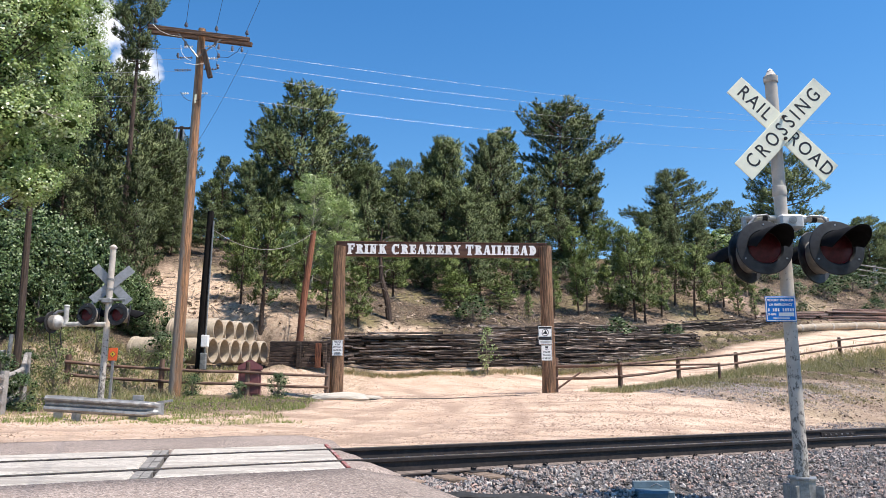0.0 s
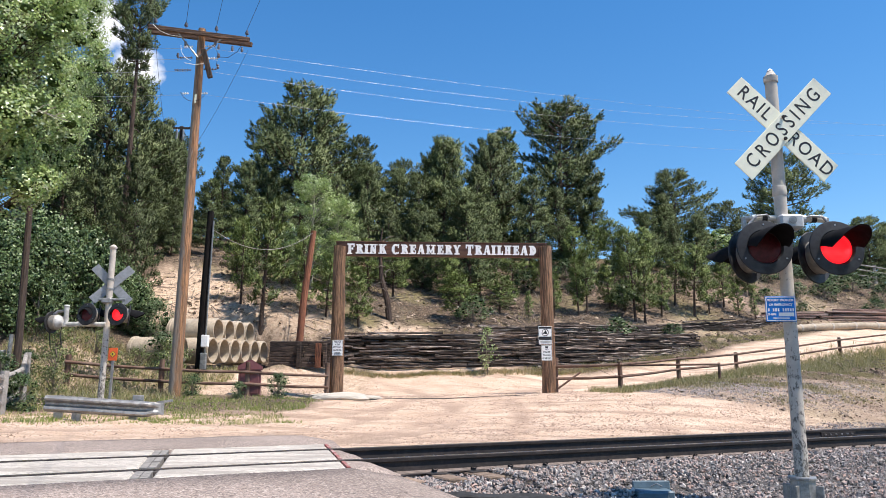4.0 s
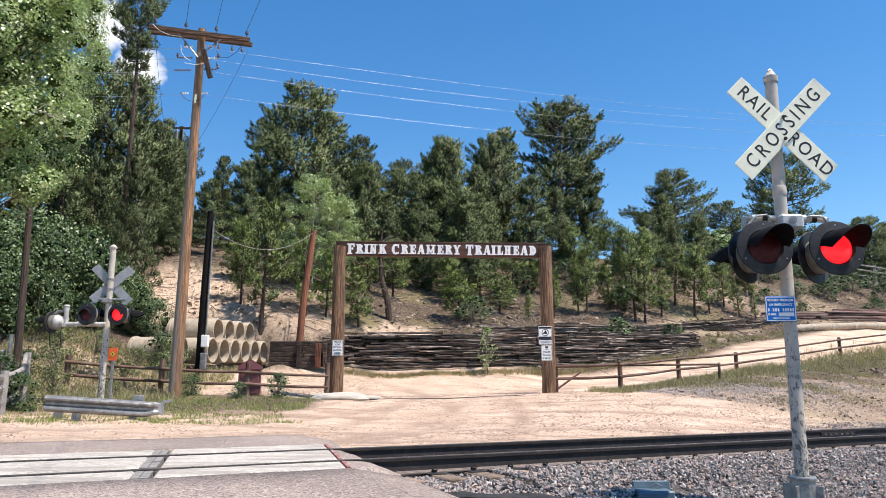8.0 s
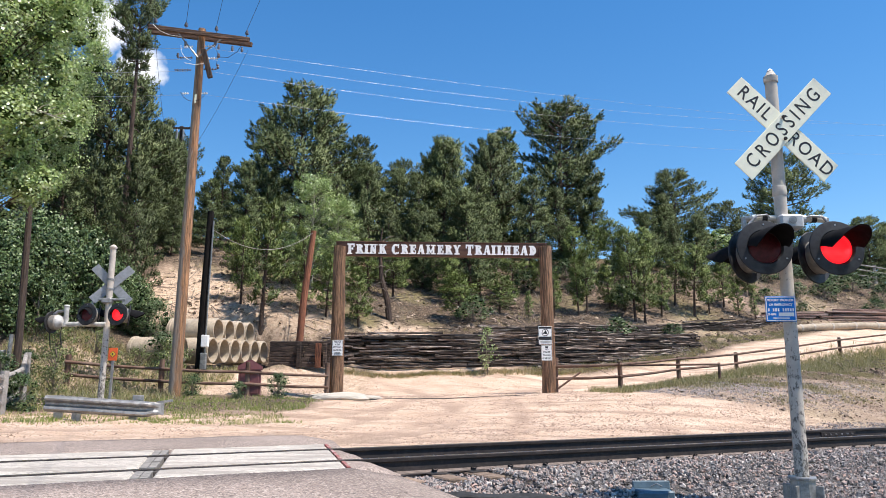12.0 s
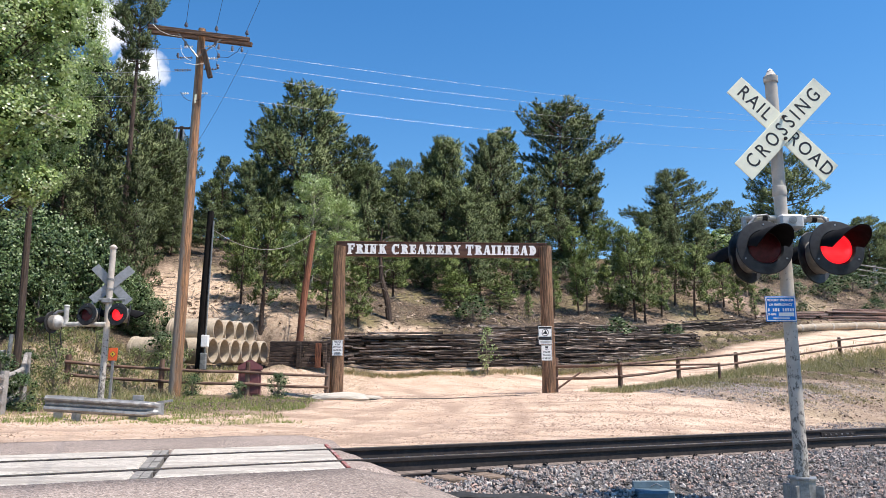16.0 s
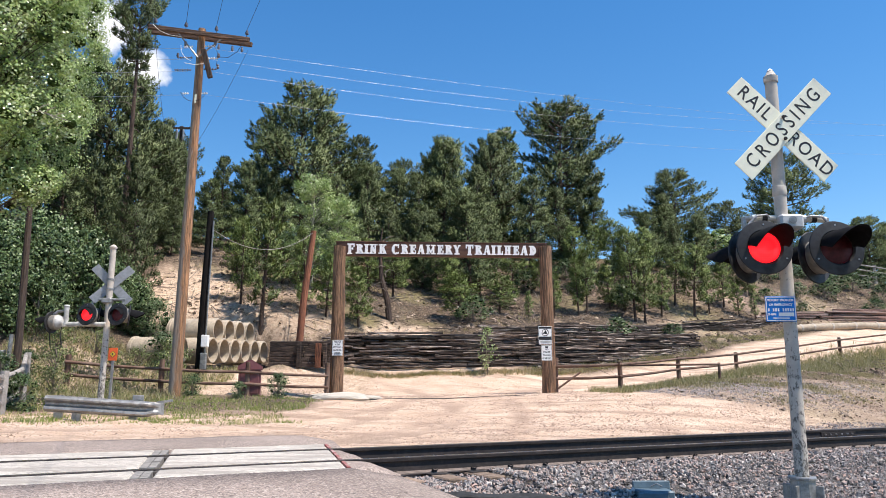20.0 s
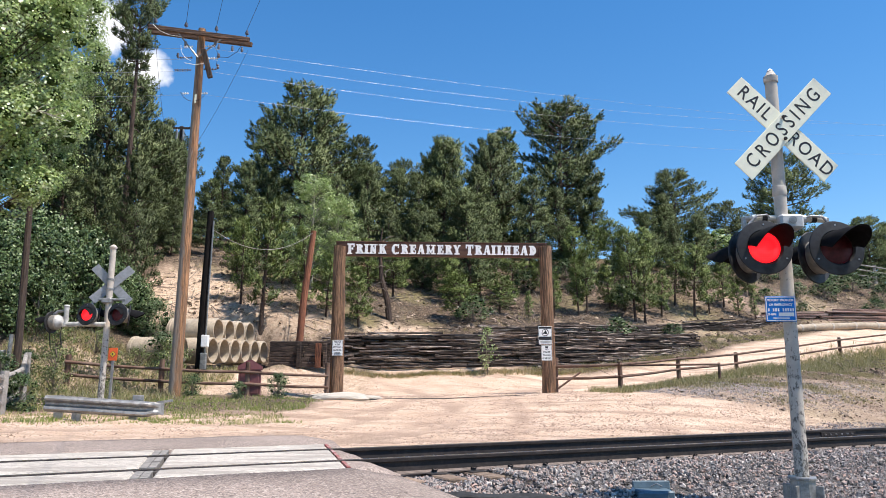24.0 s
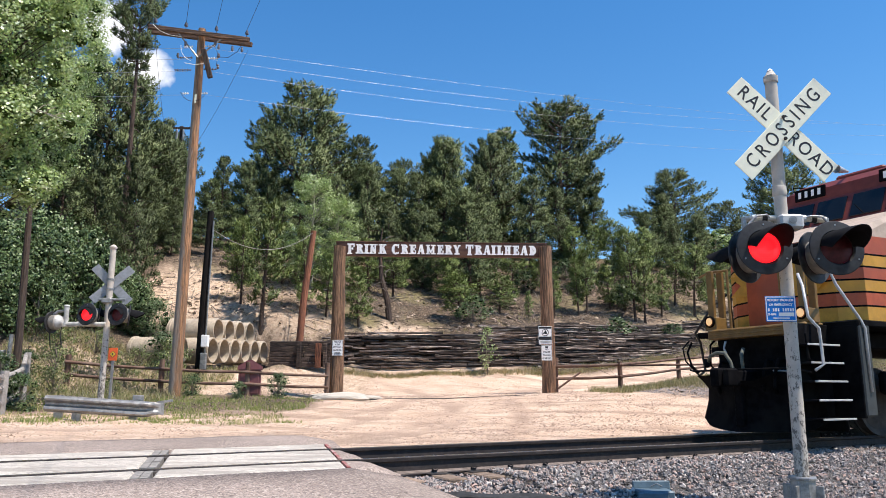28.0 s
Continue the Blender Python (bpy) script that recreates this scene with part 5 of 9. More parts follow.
def utility_pole():
    z0 = ground_z(POLE.x, POLE.y)
    th = thing("utility_pole", "tall weathered wooden utility pole with a crossarm", "utility pole", Vector((POLE.x, POLE.y, z0)))
    top = 11.12 - z0
    auto_smooth(part("shaft", Solid().tube([(-0.04, 0, -0.6), (0.0, 0, 3), (0.03, 0, 6.5), (0.06, 0, top)], [0.165, 0.15, 0.13, 0.105], 18, True, 0.015), pole_wood, th))
    a, b = Vector((-1.46, -0.16, 11.12 - z0)), Vector((1.5, -0.12, 10.72 - z0))
    d = (b - a)
    m = Matrix.Translation((a + b) / 2) @ d.to_track_quat("X", "Z").to_matrix().to_4x4()
    for off in (-0.0, 0.30):
        arm = part("crossarm", Solid().box((0, off, 0), (d.length, 0.10, 0.135), 0.012, m), beam_like, th)
        for f in (0.07, 0.37, 0.67, 0.97):
            p = a + d * f + Vector((0, off, 0.08))
            ins = Solid().lathe([(0.012, 0), (0.012, 0.08), (0.05, 0.09), (0.055, 0.13), (0.035, 0.14), (0.04, 0.19), (0.02, 0.21), (0, 0.21)], Matrix.Translation(p), 12)
            if off == 0:
                part("insulator", ins, insul, arm)
    for x0 in (-0.62, 0.66):
        part("brace", Solid().tube([(x0, -0.07, 10.78 - z0 if x0 > 0 else 10.98 - z0), (0.03, -0.13, 9.72 + 0.45 - z0)], 0.022, 6), galv, th)
    # angle plank and small hardware below the arm
    part("plank", Solid().box((0, 0, 0), (0.14, 0.1, 0.9), 0.01, pose(0.33, -0.2, 9.95 - z0, 0, -16, 0)), old_wood, th)
    def strain(name, x0, x1, z, pale):
        """A short rod with ribbed insulators strung along it."""
        k = max(3, int(abs(x1 - x0) / 0.07))
        ln = (x1 - x0) / k
        prof = [(0.0, 0.0)]
        for q in range(k):
            big = 0.036 if q % 2 else 0.026
            prof += [(0.010, ln * (q + 0.2)), (big, ln * (q + 0.35)), (big, ln * (q + 0.65)), (0.010, ln * (q + 0.8))]
        part(name, Solid().lathe(prof + [(0.0, ln * k)], pose(x0, -0.1, z, 0, 90, 0), 9), white_paint if pale else insul, th)
    for z, x0, x1, pale in ((10.52, -0.42, -0.12, True), (10.54, 0.18, 0.52, True), (10.18, -0.58, -0.12, False), (10.16, 0.22, 0.62, True), (9.80, -0.64, -0.14, False), (9.82, 0.2, 0.6, False), (9.08, -0.36, -0.16, True), (9.08, 0.18, 0.38, True)):
        strain("strain_insulator", x0, x1, z - z0, pale)
    for x, z in ((-0.56, 10.2), (0.62, 10.18), (0.62, 9.84), (-0.36, 10.56), (0.5, 10.56)):
        part("pin_insulator", Solid().lathe([(0, -0.02), (0.03, 0.0), (0.045, 0.04), (0.03, 0.06), (0.04, 0.1), (0.02, 0.13), (0, 0.13)], Matrix.Translation((x, -0.1, z - z0)), 10), insul, th)
    for x in (0.62, 1.02, 1.3):            # hung below the arm
        part("hung_insulator", Solid().lathe([(0, 0.0), (0.03, -0.02), (0.03, -0.08), (0.045, -0.1), (0.03, -0.16), (0, -0.18)], Matrix.Translation((x, -0.14, 10.66 - 0.12 * x - z0)), 10), insul, th)
    loops = (((-1.30, 11.16), (-1.1, 10.96), (-0.8, 10.82), (-0.45, 10.76)), ((-0.44, 10.5), (-0.42, 10.3), (-0.3, 10.12), (-0.12, 10.02)), ((-0.36, 9.06), (-0.25, 8.9), (-0.1, 8.8), (-0.05, 8.8)), ((0.1, 8.8), (0.22, 8.84), (0.32, 8.95), (0.36, 9.06)), ((1.38, 10.62), (1.2, 10.3), (0.95, 10.12), (0.6, 10.14)), ((-0.3, 9.95), (0.0, 9.9), (0.2, 9.92), (0.35, 10.0)), ((0.5, 10.5), (0.6, 10.36), (0.64, 10.2), (0.62, 9.86)))
    for q, lp_ in enumerate(loops):
        part("jumper_wire", Solid().tube([(x, -0.24, z - z0) for x, z in lp_], 0.008, 5), white_paint if q in (0, 1, 5) else dark_wire, th)
    part("tag", Solid().box((0.05, -0.145, 8.3 + 0.0 - z0 + 0.6), (0.06, 0.01, 0.26), 0.002), sign_white, th)


def weathered_face(m, x0, x1, grey):
    """Bleached grey on the face towards -x, brown on the other."""
    N, L = m.node_tree.nodes, m.node_tree.links
    p = N["Principled BSDF"]
    was = p.inputs["Base Color"].links[0].from_socket
    tc = N.new("ShaderNodeTexCoord")
    ns = N.new("ShaderNodeTexNoise")
    ns.inputs["Scale"].default_value, ns.inputs["Detail"].default_value = 7.0, 6.0
    mp = N.new("ShaderNodeMapping")
    mp.inputs["Scale"].default_value = (3, 3, 0.4)
    L.new(tc.outputs["Object"], mp.inputs["Vector"])
    L.new(mp.outputs[0], ns.inputs["Vector"])
    sx = N.new("ShaderNodeSeparateXYZ")
    L.new(tc.outputs["Object"], sx.inputs[0])
    ad = N.new("ShaderNodeMath")
    ad.operation = "MULTIPLY_ADD"
    ad.inputs[1].default_value = 0.22
    L.new(ns.outputs["Fac"], ad.inputs[0])
    L.new(sx.outputs["X"], ad.inputs[2])
    mr = N.new("ShaderNodeMapRange")
    mr.inputs["From Min"].default_value, mr.inputs["From Max"].default_value = x0 + 0.11, x1 + 0.11
    mr.inputs["To Min"].default_value, mr.inputs["To Max"].default_value = 0.8, 0.0
    L.new(ad.outputs[0], mr.inputs["Value"])
    mx = N.new("ShaderNodeMix")
    mx.data_type = "RGBA"
    L.new(mr.outputs[0], mx.inputs["Factor"])
    L.new(was, mx.inputs["A"])
    mx.inputs["B"].default_value = (*grey, 1)
    L.new(mx.outputs["Result"], p.inputs["Base Color"])


weathered_face(pole_wood, -0.03, 0.05, (0.34, 0.30, 0.26))
beam_like = mat("weathered crossarm timber", (0.17, 0.098, 0.065), 0.85, 0.6, 4, 0.7, 22, stretch=(0.5, 9, 9), second=(0.055, 0.040, 0.033), second_scale=2.5, second_amount=0.6)
utility_pole()


def wire(label, a, b, sag, r=0.011, material=None, k=26):
    a, b = Vector(a), Vector(b)
    pts = [a.lerp(b, i / k) - Vector((0, 0, sag * 4 * (i / k) * (1 - i / k))) for i in range(k + 1)]
    ob = tagged(part("overhead_wire", Solid().tube(pts, r, 5), material or wire_mat), label, "wire", "overhead wires")
    return ob


fp = thing("utility_pole", "distant dark utility pole with a crossarm among pines", "utility pole", on_ground(-16.4, 44.0))
fz = ground_z(-16.4, 44.0)
part("shaft", Solid().tube([(0, 0, -0.4), (0, 0, 17.05 - fz)], [0.15, 0.11], 10), old_wood, fp)
fa = part("crossarm", Solid().box((-0.05, -0.14, 16.88 - fz), (2.0, 0.10, 0.13), 0.01), old_wood, fp)
for x in (-0.20, 0.20):
    part("insulator", Solid().lathe([(0, 0), (0.06, 0.0), (0.075, 0.25), (0.06, 0.75), (0.03, 0.85), (0, 0.85)], Matrix.Translation((x, -0.22, 15.95 - fz)), 10), galv, fa)


# wires along the hill, running off to the right and to the left
for z, far_z, sag in ((10.52, 17.2, 0.92), (10.18, 18.9, 1.65), (9.80, 18.0, 1.55), (9.08, 16.7, 1.45)):
    wire("bright overhead wire strung from the utility pole", (POLE.x + 0.3, POLE.y, z), (44.0, 45.0, far_z), sag, 0.0029)
    wire("overhead wire strung from the utility pole", (POLE.x - 0.3, POLE.y, z), (-34.0, 14.0, z - 1.2), 0.55, 0.0038)
# wires overhead towards the road
for f, run in ((0.07, 16.0), (0.37, 18.5), (0.67, 18.5), (0.97, 20.5)):
    p = Vector((POLE.x - 1.46 + 2.96 * f, POLE.y - 0.15, 11.4 - 0.4 * f))
    wire("dark overhead wire crossing above the road", p, (p.x + run, -26.0, 12.2), 1.2, 0.006, dark_wire)
wire("slack dark service cable hanging behind the pole", (POLE.x + 1.4, 20.1, 10.5), (-17.5, 40.0, 11.6), 1.6, 0.005, dark_wire)
wire("dark service cable hanging behind the pole", (POLE.x - 1.35, 20.1, 11.0), (-13.35, 37.0, 12.8), 2.2, 0.005, dark_wire)
wire("pale cable slung between two posts", (-8.1, 25.0, 6.3), (-5.5, 30.4, 7.25), 0.75, 0.012, grey_wood)

creosote = mat("tarred black pole", (0.014, 0.012, 0.011), 0.9, 0.4, 6, 0.4, 20, stretch=(5, 5, 0.4), spec=0.12)
# black metal post with a conduit and meter box
z0 = ground_z(-8.14, 25.0)
bp_ = thing("service_post", "black service post with grey conduit and meter box", "post", Vector((-8.14, 25.0, z0)))
auto_smooth(part("shaft", Solid().tube([(-0.05, 0, -0.5), (0, 0, 3.0), (0.05, 0, 6.85 - z0)], [0.13, 0.125, 0.11], 14), creosote, bp_))
part("conduit", Solid().tube([(0.16, -0.1, -0.2), (0.17, -0.1, 3), (0.2, -0.1, 6.5 - z0)], 0.026, 10), galv, bp_)
part("meter_box", Solid().box((0.18, -0.2, 2.35 - z0), (0.24, 0.16, 0.40), 0.02), white_paint, bp_, "white meter box")
part("lower_box", Solid().box((0.16, -0.2, 1.68 - z0), (0.2, 0.14, 0.55), 0.02), galv, bp_)

# leaning reddish pole by the yard
z0 = ground_z(-5.9, 30.5)
rp = thing("leaning_pole", "leaning reddish-brown wooden pole behind the yard", "pole", Vector((-5.92, 30.5, z0)))
part("shaft", Solid().tube([(-0.03, 0, -0.4), (0.12, 0, 2), (0.45, 0, 7.37 - z0)], [0.15, 0.14, 0.115], 12), mat("reddish pole wood", (0.26, 0.10, 0.055), 0.85, 0.3, 5, 0.3, 20, stretch=(6, 6, 0.4)), rp)

# broken dark post standing among the shrubs
z0 = ground_z(-10.9, 19.0)
dp = thing("old_post", "tall dark weathered post among shrubs", "post", Vector((-10.85, 19.0, z0)))
part("shaft", Solid().tube([(0, 0, -0.3), (-0.06, 0, 2.5), (-0.12, 0, 5.6 - z0)], [0.095, 0.09, 0.075], 10, True, 0.06), old_wood, dp)
part("conduit", Solid().tube([(-0.2, -0.1, 0), (-0.15, -0.12, 1.2)], 0.05, 8), galv, dp)
part("box", Solid().box((-0.45, -0.1, 0.55), (0.3, 0.2, 0.5), 0.02), galv, dp)


# ---- guardrail ----
def guardrail():
    a, b = Vector((-7.61, 14.41, 0)), Vector((-5.52, 14.9, 0))
    d = (b - a).normalized()
    nrm = Vector((d.y, -d.x, 0))
    th = thing("guardrail", "short galvanised steel guardrail on posts in grass", "guardrail", Vector((0, 0, 0)))
    prof = [(0.0, 0.155), (0.07, 0.130), (0.10, 0.10), (0.095, 0.07), (0.0, 0.02), (0.0, -0.02), (0.095, -0.07), (0.10, -0.10), (0.07, -0.130), (0.0, -0.155)]
    sd = Solid()
    ln = (b - a).length
    st = [0, 0.4, 0.8, 1.2, 1.5, ln - 0.36, ln - 0.28, ln - 0.18, ln - 0.08, ln]
    zr = lambda q: 0.47 - 0.15 * q / ln
    for side in (0, 0.006):
        for q in st:
            flat = smooth01(ln - 0.34, ln - 0.1, q)
            for o, z in prof:
                oo = o * (1 - flat) + 0.03 * flat - side - 0.5 * max(0.0, q - ln + 0.26) ** 1.3
                sd.v.append(tuple(a + d * q + nrm * oo + Vector((0, 0, zr(q) + z * (1 - 0.25 * flat) + 0.03 * flat))))
    k, m = len(prof), len(st)
    for i in range(m - 1):
        for j in range(k - 1):
            p = i * k + j
            sd.f.append((p, p + k, p + k + 1, p + 1))
            q = m * k + p
            sd.f.append((q, q + 1, q + k + 1, q + k))
            sd.k += [0, 0]
    for i in range(m - 1):
        for e in (0, k - 1):
            p = i * k + e
            sd.f.append((p, m * k + p, m * k + p + k, p + k))
            sd.k.append(0)
    for i in (0, m - 1):
        for j in range(k - 1):
            p = i * k + j
            sd.f.append((p, p + 1, m * k + p + 1, m * k + p))
            sd.k.append(0)
    part("rail", sd, galv, th, smooth=False)
    for q in (0.20, 0.56, 1.56):           # bolt heads in the valley of the rail
        p = a + d * q + nrm * 0.002 + Vector((0, 0, zr(q)))
        part("bolt", Solid().tube([p, p + nrm * 0.022], 0.017, 7), galv, th)
    part("end_tail", Solid().box((0, 0, 0), (0.30, 0.012, 0.05), 0.003, Matrix.Translation(b - nrm * 0.10 + d * 0.0 + Vector((0, 0, 0.49))) @ d.to_track_quat("X", "Z").to_matrix().to_4x4() @ pose(0, 0, 0, 0, -9, 0)), galv, th)
    for q, off in ((0.20, -0.14), (0.55, -0.03), (1.56, -0.15)):
        p = a + d * q + nrm * off
        z = ground_z(p.x, p.y)
        t = Matrix.Translation(p + Vector((0, 0, (z + zr(q) + 0.16) / 2 - 0.05))) @ d.to_track_quat("X", "Z").to_matrix().to_4x4()
        hh = zr(q) + 0.26 - z
        post = Solid().box((0, 0, 0), (0.15, 0.012, hh), 0.002, t).box((-0.07, 0.05, 0), (0.012, 0.09, hh), 0.002, t).box((0.07, 0.05, 0), (0.012, 0.09, hh), 0.002, t)
        part("post", post, galv, th)
    part("block", Solid().box((0, 0, 0), (0.2, 0.12, 0.16), 0.01, pose(*(b - nrm * 0.12 - d * 0.5 + Vector((0, 0, 0.54))), 0, 0, 15)), galv, th)


guardrail()


# ---- fences ----
def fence(label, posts, tops, material, rails=(0.40, 0.78), r=0.045, pr=0.075):
    th = thing("fence", label, "fence", Vector((0, 0, 0)), "rail fences")
    g = [ground_z(x, y) for x, y in posts]
    for (x, y), z, t in zip(posts, g, tops):
        auto_smooth(part("post", Solid().tube([(x, y, z - 0.3), (x, y, z + t * 0.6), (x, y, z + t)], [pr, pr, pr * 0.95], 10, True, 0.04, int(x * 10)), material, th))
    for i in range(len(posts) - 1):
        (x0, y0), (x1, y1) = posts[i], posts[i + 1]
        for h in rails:
            a, b = Vector((x0, y0 - 0.09, g[i] + h)), Vector((x1, y1 - 0.09, g[i + 1] + h))
            mid = (a + b) / 2 - Vector((0, 0, 0.02))
            part("rail", Solid().tube([a - (b - a) * 0.02, mid, b + (b - a) * 0.02], [r, r * 0.9, r * 0.85], 8, True, 0.05, i), material, th)
    return th


fence("brown round-rail wooden fence beside the gateway", [(-9.85, 19.6), (-7.72, 20.5), (-5.56, 21.3), (-3.45, 22.3)], (0.85, 0.92, 0.95, 1.05), fence_wood, (0.33, 0.66))
fence("brown round-rail wooden fence climbing beside the dirt road", [(3.40, 22.55), (5.33, 22.5), (8.2, 26.0), (11.8, 30.0), (18.7, 35.0), (25.5, 39.5)], (1.05, 0.86, 0.86, 0.86, 0.9, 0.9), fence_wood, (0.42, 0.78))
fence("grey weathered split-rail fence in brush", [(-9.9, 13.4), (-8.79, 15.0), (-9.52, 17.0), (-10.6, 19.0)], (0.85, 0.85, 0.85, 0.8), grey_wood, (0.2, 0.5, 0.72), 0.06, 0.085)
br = thing("fence_brace", "diagonal wooden brace leaning on the fence", "brace", Vector((0, 0, 0)))
part("bar", Solid().tube([(3.42, 22.3, 0.78), (4.1, 22.36, 1.25)], 0.03, 8), fence_wood, br)
gb = thing("barrier_pole", "low horizontal barrier pole behind the fence", "barrier", Vector((0, 0, 0)))
part("bar", Solid().tube([(3.5, 23.4, 1.48), (9.6, 25.9, 1.62)], 0.035, 8), fence_wood, gb)
part("post", Solid().tube([(9.6, 25.95, 0.8), (9.6, 25.95, 1.68)], 0.05, 8), fence_wood, gb)
# pale fence on the ridge
fence("pale post-and-rail fence along the ridge", [(30.0, 57.5), (34.5, 58.2), (39.0, 59.0), (43.0, 60.0)], (1.5, 1.5, 1.5, 1.5), grey_wood, (0.5, 0.95, 1.35), 0.06, 0.11)
fence("pale rail fence among the hillside pines", [(-8.4, 46.0), (-4.6, 46.5), (-1.0, 47.0)], (1.1, 1.1, 1.1), grey_wood, (0.45, 0.9), 0.06, 0.08)


# ---- trash bin, stone edging ----
maroon = mat("maroon painted metal", (0.19, 0.065, 0.068), 0.6, 0.15, 8, 0.1, second=(0.10, 0.04, 0.04))
zb = ground_z(-5.5, 21.6)
tb = thing("trash_bin", "maroon hooded trash bin behind the fence", "bin", pose(-5.57, 21.6, zb, 0, 0, 12))
part("body", Solid().box((0, 0, 0.36), (0.62, 0.6, 0.74), 0.02), maroon, tb)
part("roof", Solid().prism([(-0.35, 0.0), (0.35, 0.0), (0.33, 0.10), (0.06, 0.27), (-0.06, 0.27), (-0.33, 0.10)], 0.66, pose(0, -0.33, 0.74, 90, 0, 0)), maroon, tb)
part("door", Solid().box((0.0, -0.31, 0.36), (0.5, 0.02, 0.6), 0.01), maroon, tb)


def boulder(name, label, x, y, r, flat, seed, material, cat="rock"):
    rg = random.Random(seed)
    bm = bmesh.new()
    bmesh.ops.create_icosphere(bm, subdivisions=3, radius=1)
    for v in bm.verts:
        v.co *= 1 + 0.28 * noise.noise(v.co * 1.3 + Vector((seed, 0, 0))) + 0.08 * noise.noise(v.co * 4)
        v.co.x *= r
        v.co.y *= r * 0.6
        v.co.z *= r * flat
    me = bpy.data.meshes.new(name)
    bm.to_mesh(me)
    bm.free()
    me.materials.append(material)
    ob = tagged(new(name, me), label, cat)
    ob.matrix_world = pose(x, y, ground_z(x, y) + r * flat * 0.25, 0, 0, rg.uniform(-20, 20))
    return ob


pale_stone = mat("pale concrete slab stone", (0.50, 0.455, 0.385), 0.9, 0.12, 7, 0.4, 30, second=(0.45, 0.40, 0.33))
boulder("stone_slab", "low pale stone slab at the gateway post", -3.0, 21.75, 0.95, 0.16, 3, pale_stone)
boulder("stone_slab", "small pale stone slab beside the dirt road", -2.1, 21.6, 0.35, 0.2, 8, pale_stone)


# ---- concrete pipes ----
def pipes():
    R, T, LEN = 0.45, 0.062, 1.75
    sd = Solid()
    sd.lathe([(R - T, 0), (R - 0.02, -0.004), (R, 0.02), (R, LEN - 0.12), (R + 0.03, LEN - 0.1), (R + 0.03, LEN), (R - T, LEN)], None, 36, True)
    me = sd.mesh("concrete_pipe", concrete)
    me.polygons.foreach_set("use_smooth", [True] * len(me.polygons))
    me.set_sharp_from_angle(angle=radians(40))
    ax = Vector((-0.990, 0.139, 0)).normalized()
    turn = ax.to_track_quat("Z", "Y").to_matrix().to_4x4()
    spots = []
    p0 = Vector((-8.05, 26.0, 0))
    row = Vector((0.125, 0.965, 0))
    for i in range(6):
        spots.append((p0 + row * i, 0.59))
    for i in range(4):
        spots.append((p0 + row * (i + 0.5) + ax * 0.05, 0.59 + 0.70))
    spots.append((p0 - row * 0.98 + ax * 0.65, 0.59))
    for p, h in spots:
        ob = tagged(new("concrete_pipe", me), "beige concrete drain pipe stacked in the yard", "pipe", "stacked drain pipes")
        ob.matrix_world = Matrix.Translation((p.x, p.y, 1.52 + h + 0.04 * (p.y - 26.0))) @ turn
    # timber under the stack
    for q in (0.2, 1.7):
        a, b = p0 + ax * q - row * 1.4, p0 + ax * q + row * 5.6
        tagged(part("bearer", Solid().tube([(a.x, a.y, 1.50 - 0.04 * 1.4), (b.x, b.y, 1.50 + 0.04 * 5.4)], 0.09, 8), old_wood), "dark timber bearer under the stacked pipes", "timber", "pipe bearers")


pipes()

# long pale pipe lying by the upper road
lp = thing("long_pipe", "long pale pipe with couplings lying by the upper road", "pipe", Vector((0, 0, 0)))
pp = [(19.4, 40.95), (21.0, 41.4), (24.0, 42.2), (27.0, 43.0), (31.0, 44.0)]
pz = [ground_z(x, y) + 0.17 for x, y in pp]
auto_smooth(part("pipe", Solid().tube([(x, y, z) for (x, y), z in zip(pp, pz)], 0.20, 16), concrete, lp))
for i in range(4):
    a, b = Vector((*pp[i], pz[i])), Vector((*pp[i + 1], pz[i + 1]))
    for f in (0.3, 0.8):
        c = a.lerp(b, f)
        d = (b - a).normalized() * 0.06
        part("coupling", Solid().tube([c - d, c + d], 0.222, 16), pale_stone, lp)


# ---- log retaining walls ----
# backfill earth toned dark so the gaps between logs read as shade
gap_shade_soil = mat("soil darkened as shade between logs", (0.05, 0.037, 0.028), 0.95, 0.5, 6, 0.6, 20, second=(0.14, 0.10, 0.075), second_scale=1.2, second_amount=0.4, bdist=0.04)


